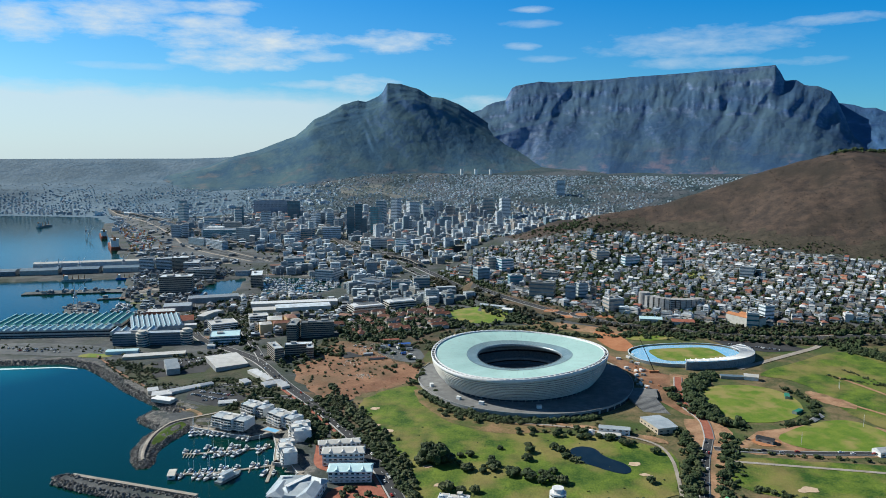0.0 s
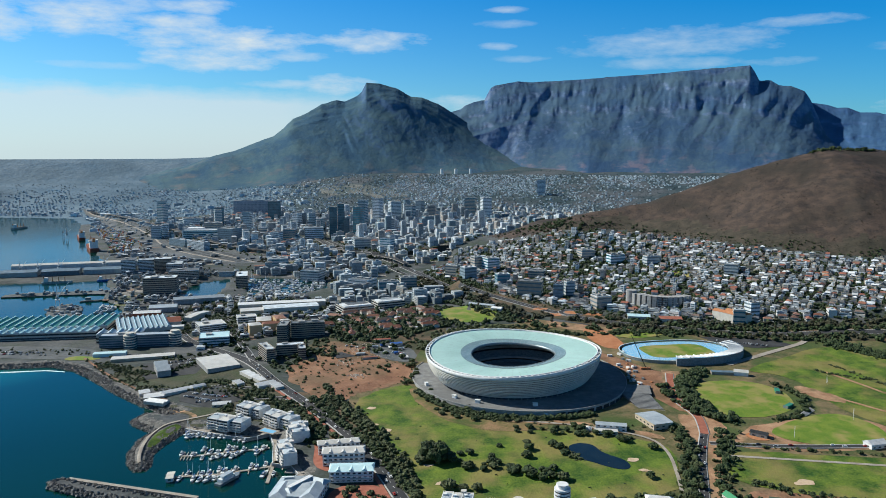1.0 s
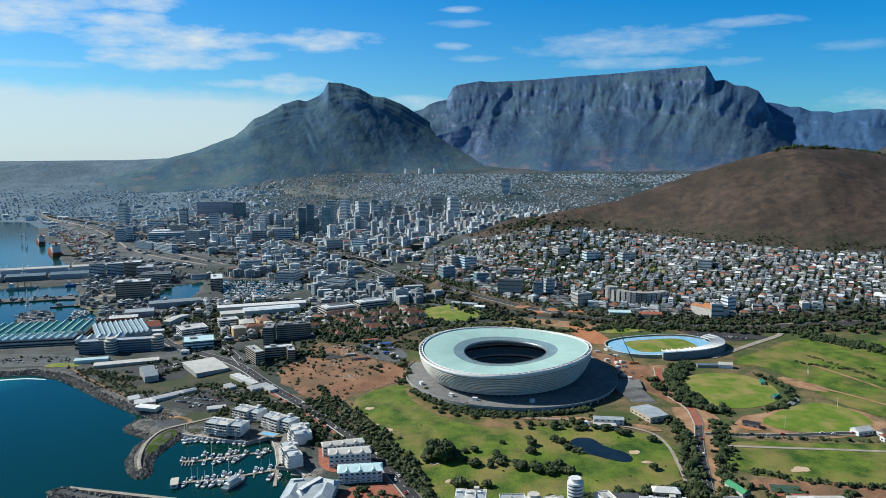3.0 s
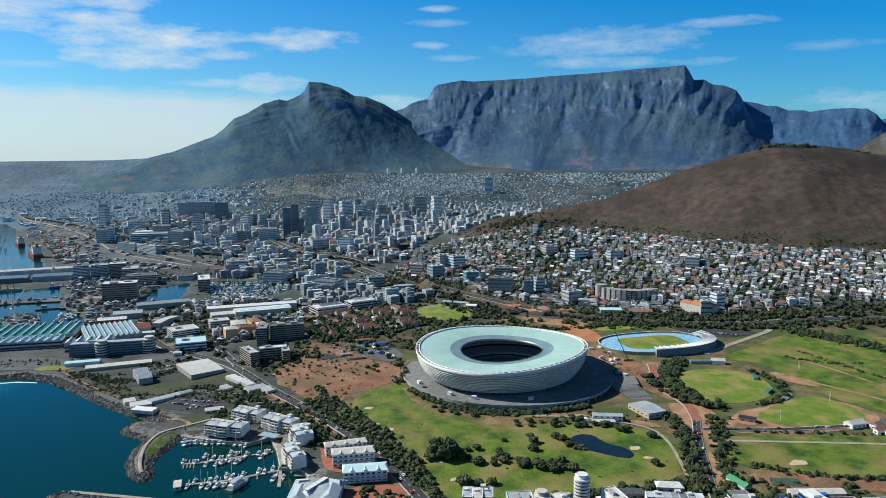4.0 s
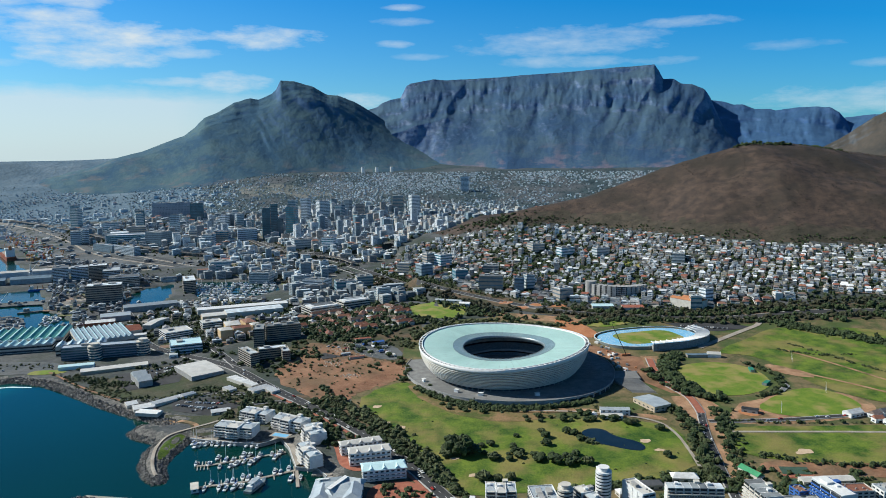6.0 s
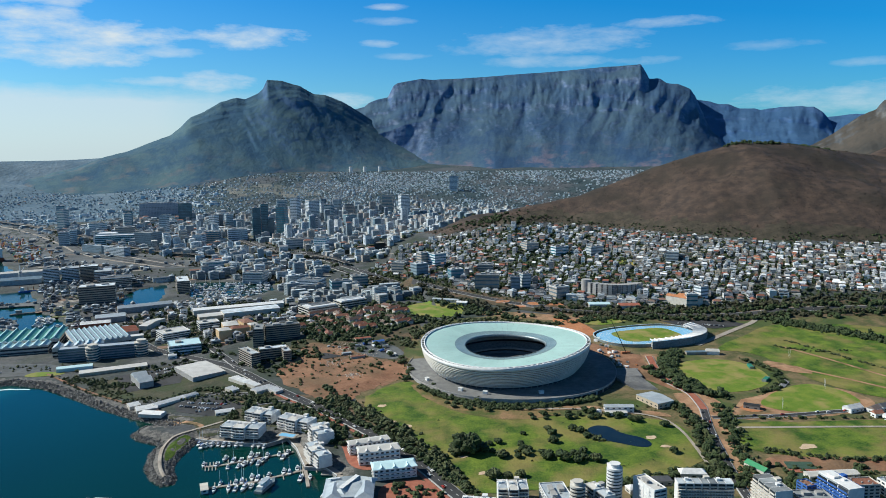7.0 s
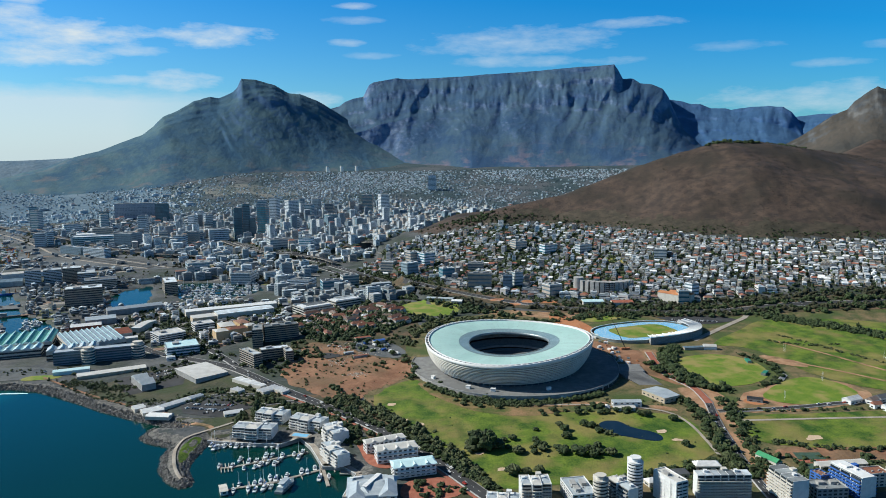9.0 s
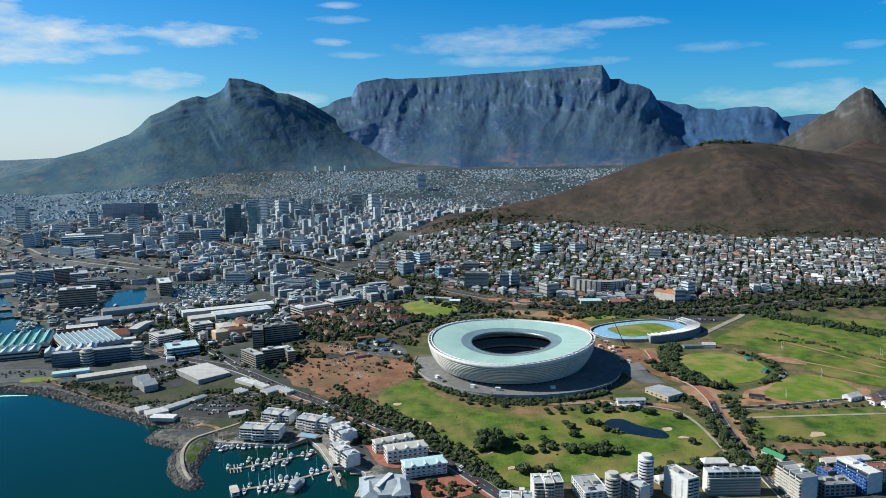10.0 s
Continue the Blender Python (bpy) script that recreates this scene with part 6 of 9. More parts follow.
# ---- boats ----
def make_boat(name, label, length, beam, sail):
    root = thing(name, label, "boat", "boats moored in the marina")
    n = 9
    ring, deck = [], []
    for i in range(n):
        u = i / (n - 1)
        half = beam / 2 * min(1, 1.6 * (1 - u) ** 0.55) if u > 0.35 else beam / 2 * (0.82 + 0.5 * u)
        ring.append((u, half))
    v, f = [], []
    for u, half in ring:
        xx = -length / 2 + u * length
        v += [(xx * 0.94, -half * 0.6, -0.3), (xx, -half, 1.1 + 0.4 * u), (xx, half, 1.1 + 0.4 * u), (xx * 0.94, half * 0.6, -0.3)]
    for i in range(n - 1):
        a, b = 4 * i, 4 * i + 4
        f += [(a, b, b + 1, a + 1), (a + 1, b + 1, b + 2, a + 2), (a + 2, b + 2, b + 3, a + 3)]
    f.append((0, 1, 2, 3))
    part("hull", mesh_of("hull", v, f, (M_WHITE,)), (), root)
    part("cabin", Shape().box(-length * 0.08, 0, 1.2, length * 0.42, beam * 0.66, 1.3, 0, 0, 0.86), (M_WHITE,), root)
    part("windscreen", Shape().box(-length * 0.08, 0, 1.6, length * 0.43, beam * 0.68, 0.5, 0, 0, 0.92), (M_GLASS,), root, "dark cabin windows")
    if sail:
        part("mast", Shape().cyl(0, 0, 1.2, 0.14, length * 1.15, 6), (M_WHITE,), root)
        part("boom", Shape().box(-length * 0.2, 0, 2.9, length * 0.4, 0.35, 0.35), (M_BLUE,), root, "furled blue sail")
    else:
        part("flybridge", Shape().box(-length * 0.1, 0, 2.5, length * 0.24, beam * 0.5, 0.9, 0, 0, 0.8), (M_WHITE,), root)
    return root


BOATS_QUAY = [(-254, -174), (-250, -182), (-241, -180), (-236, -180), (-230, -183), (-225, -183), (-218, -186), (-213, -184), (-202, -191), (-197, -192), (-192, -197), (-246, -181)]
BOATS_PIER = [(-244, -227), (-232, -228), (-226, -217), (-222, -236), (-218, -222), (-212, -236), (-211, -222), (-203, -216), (-201, -229), (-197, -214), (-195, -233), (-191, -227),
              (-188, -219), (-177, -216), (-173, -224), (-169, -214), (-207, -232)]
BOATS_PIER += [(-229, -281), (-225, -270), (-212, -270), (-211, -282), (-207, -268), (-204, -282), (-199, -264), (-198, -280), (-194, -265), (-190, -276), (-185, -263), (-172, -258),
               (-167, -258), (-160, -252), (-149, -273), (-157, -273), (-217, -281)]
motor = make_boat("motor_boat", "white motor boat with dark cabin windows", 9.5, 3.2, False)
yacht = make_boat("sailing_yacht", "white sailing yacht with furled sail", 10.5, 3.0, True)
rnd = random.Random(4)
first = {0: motor, 1: yacht}
used = set()
for i, (x, y) in enumerate(BOATS_QUAY + BOATS_PIER):
    k = 1 if rnd.random() < 0.3 else 0
    m = pose(x, y, 0.0, 0, 0, rnd.choice((70, 85, 255, 262)) + rnd.uniform(-8, 8)) @ Matrix.Scale(rnd.uniform(0.95, 1.4), 4)
    if k not in used:
        first[k].matrix_basis = m
        used.add(k)
    else:
        copy_thing(first[k], pose(0, 0, 0)).matrix_basis = m
for i in range(130):
    row = i % 5
    x, y = -392 + rnd.uniform(0, 170), 0
    y = 578 + row * 33 - (x + 385) * 0.1 + rnd.uniform(-4, 4)
    if not inside(np.array([x]), np.array([y]), YACHT_BASIN)[0]:
        continue
    copy_thing(first[0 if i % 6 else 1], pose(0, 0, 0)).matrix_basis = pose(x, y, 0.0, 0, 0, 80 + rnd.uniform(-10, 10)) @ Matrix.Scale(rnd.uniform(1.4, 2.0), 4)
for i in range(12):
    copy_thing(motor, pose(0, 0, 0)).matrix_basis = pose(-578 + rnd.uniform(-26, 16), 425 + rnd.uniform(-40, 45), 0.0, 0, 0, rnd.uniform(0, 90)) @ Matrix.Scale(1.5, 4)


def pier(line, width, fingers, label):
    root = thing("floating_pier", label, "pier", "", pose(0, 0, 0))
    for (x0, y0), (x1, y1) in zip(line, line[1:]):
        n = max(int(math.hypot(x1 - x0, y1 - y0) / 8), 1)
        for i in range(n):
            u = (i + 0.5) / n
            part("deck_section", Shape().box(x0 + (x1 - x0) * u, y0 + (y1 - y0) * u, 0.1, math.hypot(x1 - x0, y1 - y0) / n - 0.15, width, 0.8, math.atan2(y1 - y0, x1 - x0)), (M_PATH,), root)
        for i in range(fingers):
            u = (i + 0.5) / fingers
            for side in (-1, 1):
                x, y = x0 + (x1 - x0) * u, y0 + (y1 - y0) * u + side * 5
                part("finger", Shape().box(x, y, 0.15, 0.9, 9, 0.6, 0.1), (M_PATH,), root)
    return root


pier([(-243, -231), (-231, -231), (-164, -214)], 2.6, 4, "long floating pier with finger berths")
pier([(-236, -276), (-197, -272), (-147, -254), (-126, -258)], 3.0, 3, "floating pier with moored boats")
pier([(-153, -257), (-151, -291)], 3.0, 0, "short floating pier with a moored boat")
for row in range(4):
    pier([(-386, 586 + 33 * row), (-232, 570 + 33 * row)], 1.8, 0, "floating pier in the yacht basin")
roofed("pier_hut", "low boat house at the end of the pier", -237, -279, 6, 14, 3, 0.8, 10, M_WHITE, M_CREAM, "boat house", z=0.8)
ferry = thing("work_boat", "moored dark steel ferry with white deckhouse", "boat", m=pose(-186, -282, 0, 0, 0, 62))
hull = Shape().prism([(-14, -3.6), (8, -3.8), (15, 0), (8, 3.8), (-14, 3.6)], -0.5, 2.0)
part("hull", hull, (M_STEEL,), ferry)
part("deckhouse", Shape().box(-3, 0, 2.0, 16, 5.6, 2.8).box(-2, 0, 4.8, 10, 4.6, 2.0), (M_WHITE,), ferry)
part("deck_roof", Shape().box(-3, 0, 6.8, 13, 5.2, 0.3), (M_ALU,), ferry)
deck = thing("quay_deck", "timber quay deck at the marina mouth", "deck", m=pose(-126, -268, 0, 0, 0, -10))
part("deck_top", Shape().box(0, 0, 0.4, 26, 12, 1.2), (M_PATH,), deck)
for px in (-11, 0, 11):
    part("pile", Shape().cyl(px, -5, -4, 0.5, 5, 8), (M_BROWN,), deck)


# quay walls and promenade round the marina basin
quay = thing("quay_wall", "stone quay wall and promenade round the marina", "quay", m=pose(0, 0, 0))
for (x0, y0), (x1, y1) in zip(OCEAN[26:35], OCEAN[27:36]):
    a, n = math.atan2(y1 - y0, x1 - x0), math.hypot(x1 - x0, y1 - y0)
    cx, cy = (x0 + x1) / 2 - 2.6 * math.sin(a), (y0 + y1) / 2 + 2.6 * math.cos(a)
    part("quay_section", Shape().box(cx, cy, -4, n + 1.5, 6.5, 7.2, a), (M_GREY,), quay)
    part("promenade_slab", Shape().box(cx, cy, 3.2, n + 1.3, 6.3, 0.15, a), (M_PATH,), quay)
    ex, ey = (x0 + x1) / 2 + 0.3 * math.sin(a), (y0 + y1) / 2 - 0.3 * math.cos(a)
    part("coping", Shape().box(ex, ey, 3.2, n + 0.8, 0.5, 0.6, a), (M_WHITE,), quay)


# ---- rock armour on breakwaters and shore ----
def rocks(name, label, line, spread, count, size, seed, inner=0.0):
    rng = np.random.default_rng(seed)
    pts = np.array(line, float)
    d = np.concatenate([[0], np.cumsum(np.hypot(*np.diff(pts, axis=0).T))])
    s = rng.uniform(0, d[-1], count)
    x, y = np.interp(s, d, pts[:, 0]), np.interp(s, d, pts[:, 1])
    a, r = rng.uniform(0, 2 * math.pi, count), spread * np.sqrt(rng.uniform(0, 1, count))
    x, y = x + r * np.cos(a), y + r * np.sin(a)
    z = np.maximum(top_z(x, y), -0.7)
    keep = (top_z(x, y) > -0.9) & (top_z(x, y) < 4.2)
    V, F = [], []
    base = np.array([(1, 0, 0), (-1, 0, 0), (0, 1, 0), (0, -1, 0), (0, 0, 1), (0, 0, -1)], float)
    faces = np.array([(0, 2, 4), (2, 1, 4), (1, 3, 4), (3, 0, 4), (2, 0, 5), (1, 2, 5), (3, 1, 5), (0, 3, 5)])
    for i in np.nonzero(keep)[0]:
        k = size * rng.uniform(0.6, 1.5)
        rot = np.array(Euler(rng.uniform(0, 6.28, 3)).to_matrix())
        pts8 = (base * rng.uniform(0.55, 1.15, (6, 1))) @ rot.T * k + (x[i], y[i], z[i] + 0.1 * k)
        F += [tuple(q + len(V)) for q in faces]
        V += list(pts8)
    return tagged(new(name, mesh_of(name, V, F, (M_ROCK,))), label, "rocks", kind="stuff")


rocks("shore_rocks", "dark boulders along the sea wall", OCEAN[3:14], 11, 5200, 1.5, 1)
rocks("breakwater_rocks", "heaped boulders round the hooked breakwater", OCEAN[12:28], 6, 2600, 1.3, 2)
rocks("mole_rocks", "heaped boulders of the outer mole", MOLE + MOLE[:1], 8, 2400, 1.6, 3)
part("walkway", Shape().box(-262, -302, 2.2, 128, 4.0, 1.6, math.atan2(-24, 70) + 0.02), (M_PATH,), thing("mole", "concrete walkway on the outer mole", "breakwater", m=pose(0, 0, 0)))
foam = surface("sea_foam", (0.55, 0.6, 0.6), (0.8, 0.82, 0.82), 0.3, bump=0.4)
surf = [(-640, 47), (-586, 44), (-545, 48), (-505, 53), (-480, 46), (-478, 43), (-507, 49), (-545, 43), (-586, 38), (-640, 40)]
tagged(new("surf", Shape().prism(surf, 0.02, 0.12).mesh("surf", foam)), "white line of surf on the shore", "surf", kind="stuff")

# ---- athletics track ----
def oval_line(cx, cy, a, b, turn, n=72, power=0.8):
    out = []
    for t in np.linspace(0, 2 * math.pi, n, endpoint=False):
        c, s = math.cos(t), math.sin(t)
        x, y = a * math.copysign(abs(c) ** power, c), b * math.copysign(abs(s) ** power, s)
        out.append((cx + x * math.cos(turn) - y * math.sin(turn), cy + x * math.sin(turn) + y * math.cos(turn)))
    return out


def build_track():
    cx, cy, z, turn = 326, 60, ground_z(326, 60) + 1.6, radians(8)
    root = thing("athletics_stadium", "athletics ground with blue running track and curved white stand", "athletics stadium", m=pose(0, 0, 0))
    part("track", Shape().prism(oval_line(cx, cy, 73, 46, turn), z - 5, z, 0, 1), (M_BLUE_TRACK, M_STEEL), root, "blue running track")
    for k in range(7):
        a = oval_line(cx, cy, 56 + 2.2 * k, 34.5 + 1.5 * k, turn)
        b = oval_line(cx, cy, 56.25 + 2.2 * k, 34.75 + 1.5 * k, turn)
        v = [(x, y, z + 0.05) for x, y in a + b]
        n = len(a)
        part("lane_line", mesh_of("lane_line", v, [(i, n + i, n + (i + 1) % n, (i + 1) % n) for i in range(n)], (M_LINE,)), (), root)
    part("infield", Shape().prism(oval_line(cx, cy, 47, 31, turn, power=0.5), z, z + 0.08), (M_PITCH,), root, "green turf infield")
    rim = oval_line(cx, cy, 77, 50, turn)
    for i in range(0, len(rim)):
        (x0, y0), (x1, y1) = rim[i], rim[(i + 1) % len(rim)]
        part("wall_panel", Shape().box((x0 + x1) / 2, (y0 + y1) / 2, z - 6, math.hypot(x1 - x0, y1 - y0) - 0.1, 0.6, 7.2, math.atan2(y1 - y0, x1 - x0)), (M_STEEL,), root)
        part("wall_cap", Shape().box((x0 + x1) / 2, (y0 + y1) / 2, z + 1.2, math.hypot(x1 - x0, y1 - y0), 1.2, 0.4, math.atan2(y1 - y0, x1 - x0)), (M_WHITE if math.sin(i) > -0.4 else M_TEAL,), root)
    # stand under a row of white canopies round the near right bend
    inner, outer = oval_line(cx, cy, 68, 43, turn, 144), oval_line(cx, cy, 86, 59, turn, 144)
    for i in range(102, 144 + 4, 2):
        a0, a1, b0, b1 = inner[i % 144], inner[(i + 2) % 144], outer[i % 144], outer[(i + 2) % 144]
        rows = Shape()
        for r in range(5):
            u0, u1 = 0.25 + r * 0.14, 0.25 + (r + 1) * 0.14
            q = [tuple(p[k] + (o[k] - p[k]) * u for k in (0, 1)) for p, o, u in ((a0, b0, u0), (a1, b1, u0), (a1, b1, u1), (a0, b0, u1))]
            rows.prism(q, z - 2, z + 1.2 + 1.1 * r)
        part("seat_bank", rows, (M_GREY,), root, "concrete seat bank")
        v = [(a0[0], a0[1], z + 5.6), (a1[0], a1[1], z + 5.6), (b1[0], b1[1], z + 7.4), (b0[0], b0[1], z + 7.4)]
        v += [(x, y, zz - 0.35) for x, y, zz in v]
        part("canopy", mesh_of("canopy", v, [(0, 1, 2, 3), (7, 6, 5, 4), (0, 4, 5, 1), (1, 5, 6, 2), (2, 6, 7, 3), (3, 7, 4, 0)], (M_WHITE,)), (), root, "white canopy panel")
        part("canopy_fin", Shape().add([(a0[0], a0[1], z + 5.6), (b0[0], b0[1], z + 7.3), (b0[0] + 0.4, b0[1] + 0.4, z + 7.3), (a0[0] + 0.4, a0[1] + 0.4, z + 5.6), (a0[0] + 0.2, a0[1] + 0.2, z + 6.8),
                                        (b0[0] + 0.2, b0[1] + 0.2, z + 8.5)], [(0, 1, 5, 4), (2, 3, 4, 5), (0, 4, 3), (1, 2, 5)]), (M_WHITE,), root)
        part("back_wall", Shape().box((b0[0] + b1[0]) / 2, (b0[1] + b1[1]) / 2, z - 6, math.hypot(b1[0] - b0[0], b1[1] - b0[1]) - 0.2, 0.8, 12.0, math.atan2(b1[1] - b0[1], b1[0] - b0[0])), (M_SEAT,), root)
    return root


build_track()
jib = thing("mobile_crane", "dark lattice mobile crane on the worksite", "crane", m=pose(262, -12, ground_z(262, -12)))
part("carrier", Shape().box(0, 0, 0.4, 12, 3, 2.4), (M_ORANGE,), jib)
boom = part("boom", Shape().box(0, 0, 0, 0.9, 0.9, 44, 0, 0, 0.5), (M_DARK,), jib)
boom.matrix_basis = pose(0, 0, 2.5, -8, -24, 0)
roofed("pavilion", "white cricket pavilion by the oval field", 372, -36, 16, 9, 4.5, 2.5, -20, M_WHITE, M_PALE_ROOF, "pavilion")
roofed("pavilion", "low club house under trees", 350, -32, 26, 8, 3.5, 1.2, -8, M_BROWN, M_SLATE, "pavilion")
roofed("pavilion", "curved pavilion with a pale roof by the cricket field", 85, 318, 46, 10, 5, 1.5, -28, M_CREAM, M_ALU, "pavilion")
roofed("pavilion", "small pavilion with a white roof", 108, 292, 18, 12, 5, 2.0, -28, M_CREAM, M_WHITE, "pavilion")
for x, y, w, d, t in [(411, -243, 18, 11, 12), (430, -250, 12, 9, 20), (446, -246, 14, 10, 8), (462, -254, 14, 9, 14), (424, -262, 10, 7, 0), (484, -256, 16, 10, 12), (505, -262, 18, 10, 10), (440, -272, 30, 8, -4)]:
    roofed("house", "white house with a pale roof by the fields", x, y, w, d, 4.5, 3, t, M_WHITE, M_TILES, "house", "white houses by the fields")
roofed("grandstand", "small covered grandstand on the sand", 312, -216, 16, 8, 4, 1.0, -38, M_STEEL, M_DARK, "grandstand")


# ---- towers of the city centre: place, width, height ----
TOWERS = [(-978, 1893, 34, 71), (-842, 1435, 29, 39), (-826, 1466, 22, 40), (-735, 1753, 26, 63), (-590, 1341, 60, 42), (-567, 1471, 24, 78), (-1025, 2035, 30, 76), (-749, 1827, 32, 66),
          (-577, 1521, 20, 72), (-587, 2019, 52, 70), (-504, 1397, 26, 37), (-444, 1304, 30, 34), (-408, 1330, 40, 39), (-450, 1720, 24, 54), (-401, 1722, 26, 54), (-366, 1683, 26, 38),
          (-348, 1414, 60, 36), (-217, 1511, 32, 91), (-221, 1765, 29, 96), (-179, 1937, 30, 91)]
TOWERS_EAST = [(-116, 1984, 44, 77), (-53, 1939, 30, 63), (-17, 2068, 27, 64), (30, 2017, 33, 56), (188, 2092, 44, 69), (245, 2037, 38, 79), (-120, 1580, 30, 48), (12, 1730, 40, 42),
               (534, 2458, 38, 67), (-170, 1146, 70, 26), (-105, 1058, 35, 32), (54, 687, 31, 24), (105, 680, 24, 29), (132, 666, 30, 28), (179, 403, 46, 27),
               (78, 566, 28, 25), (140, 503, 27, 21), (217, 568, 34, 16)]
TOWERS_SLOPE = [(327, 620, 29, 16), (376, 568, 34, 18), (435, 521, 33, 18), (543, 402, 25, 17), (466, 190, 18, 21), (495, 210, 17, 23), (284, 310, 28, 20), (-842, 1791, 60, 31),
                (-702, 1568, 60, 36), (-136, 596, 50, 20), (-81, 546, 42, 20), (-43, 578, 34, 22), (-253, 719, 46, 22), (-362, 885, 50, 20), (226, 382, 18, 25), (247, 391, 17, 28)]
rnd = random.Random(12)
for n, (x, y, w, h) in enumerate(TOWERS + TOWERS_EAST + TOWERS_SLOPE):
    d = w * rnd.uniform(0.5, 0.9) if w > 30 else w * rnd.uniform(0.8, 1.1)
    wall = M_TEAL_GLASS if n in (7, 9, 17) else M_BROWN if n == 34 else M_HAZED_OFFICE
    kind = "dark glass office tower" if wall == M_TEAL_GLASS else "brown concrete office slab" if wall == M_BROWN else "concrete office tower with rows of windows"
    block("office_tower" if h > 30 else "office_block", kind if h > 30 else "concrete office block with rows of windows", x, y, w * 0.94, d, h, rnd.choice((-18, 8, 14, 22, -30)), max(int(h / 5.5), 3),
          wall, M_FLAT_ROOF, M_TEAL_GLASS if n % 3 == 0 else M_HAZED_GLASS, plant=2, category="office tower" if h > 30 else "office", share=0.78, bay=5.0)
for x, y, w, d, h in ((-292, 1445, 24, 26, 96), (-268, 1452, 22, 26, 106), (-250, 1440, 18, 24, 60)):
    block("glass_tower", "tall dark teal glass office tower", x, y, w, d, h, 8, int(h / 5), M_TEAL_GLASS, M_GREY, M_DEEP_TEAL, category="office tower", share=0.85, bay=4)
for x, y in ((100, 3020), (173, 3018), (251, 3014)):
    root = thing("round_flats", "slim pale round tower block on the slope", "tower block", "three round tower blocks", pose(x, y, 140))
    part("drum", Shape().cyl(0, 0, 0, 9, 49, 16), (M_WHITE,), root)
    part("cap", Shape().cyl(0, 0, 49, 7, 2.5, 16), (M_GREY,), root)
long_slab = thing("curved_flats", "long curved slab of flats with a round end tower", "apartment block", m=pose(378, 282, ground_z(378, 282) - 1, 0, 0, -14))
for i in range(12):
    u = (i - 5.5) * 7.2
    part("bay", Shape().box(u, 0.012 * u * u, 0, 7.1, 14, 22, 0.024 * u), (M_GREY,), long_slab)
    for k in range(6):
        part("window_strip", Shape().box(u, 0.012 * u * u - 7.05, 2.2 + 3.5 * k, 6.2, 0.25, 1.7, 0.024 * u), (M_GLASS,), long_slab)
part("end_tower", Shape().cyl(-48, 28, 0, 9, 26, 18), (M_GREY,), long_slab)
for dx in (0, 17):
    roofed("orange_roofed_block", "pair block with a bright orange vaulted roof", 452 + dx, 205 - dx * 0.35, 40, 13, 13, 3, 118, M_CREAM, M_ORANGE, "apartment block", "two orange-roofed blocks")
roofed("school_hall", "low hall with a red metal roof", 369, 213, 33, 22, 6, 2, -12, M_CREAM, M_BRICK, "hall")
roofed("school_hall", "low hall with a pale green roof", 325, 232, 34, 20, 6, 2, -12, M_CREAM, M_TEAL, "hall")


# ---- houses ----
def spots(poly, px, py, turn, jitter, seed):
    """Places on a turned grid inside an outline, off the roads, the water, the fields and the larger buildings."""
    rng = np.random.default_rng(seed)
    xs, ys = [p[0] for p in poly], [p[1] for p in poly]
    cx, cy, r = (min(xs) + max(xs)) / 2, (min(ys) + max(ys)) / 2, math.hypot(max(xs) - min(xs), max(ys) - min(ys)) / 2
    gx, gy = np.meshgrid(np.arange(-r, r, px), np.arange(-r, r, py))
    gx, gy = gx.ravel() + rng.uniform(-jitter, jitter, gx.size), gy.ravel() + rng.uniform(-jitter, jitter, gx.size)
    c, s = math.cos(turn), math.sin(turn)
    x, y = cx + gx * c - gy * s, cy + gx * s + gy * c
    ok = inside(x, y, poly)
    x, y = x[ok], y[ok]
    ok = np.ones(len(x), bool)
    for ob, pts, nor in roads:
        ok &= away(x, y, [tuple(p) for p in pts[::4]])[0] > (22 if "boulevard" in ob["label"] else 10)
    ok &= ~inside(x, y, RAILYARD) | (rng.uniform(0, 1, len(x)) < 0.13)
    for f in (GOLF, OVAL, FIELD_A, FIELD_B, FIELD_C, CRICKET, DIRT) + BASINS:
        ok &= ~inside(x, y, f)
    x, y = x[ok], y[ok]
    ok = top_z(x, y) > 2.5
    for tx, ty, tr in TAKEN:
        ok &= np.hypot(x - tx, y - ty) > tr + 5
    ok &= np.hypot(x - 326, y - 60) > 105
    ok &= np.hypot(x - SC[0], y - SC[1]) > 150
    return x[ok], y[ok], rng


def boxes(x, y, z, w, d, h, turn):
    n = len(x)
    c, s = np.cos(turn), np.sin(turn)
    V = np.zeros((n, 8, 3))
    for i, (a, b, k) in enumerate([(-1, -1, 0), (1, -1, 0), (1, 1, 0), (-1, 1, 0), (-1, -1, 1), (1, -1, 1), (1, 1, 1), (-1, 1, 1)]):
        lx, ly = a * w / 2, b * d / 2
        V[:, i] = np.stack([x + lx * c - ly * s, y + lx * s + ly * c, z + k * h], -1)
    F = np.array([(4, 5, 6, 7), (0, 1, 5, 4), (1, 2, 6, 5), (2, 3, 7, 6), (3, 0, 4, 7)])
    return V.reshape(-1, 3), (F[None] + 8 * np.arange(n)[:, None, None]).reshape(-1, 4)


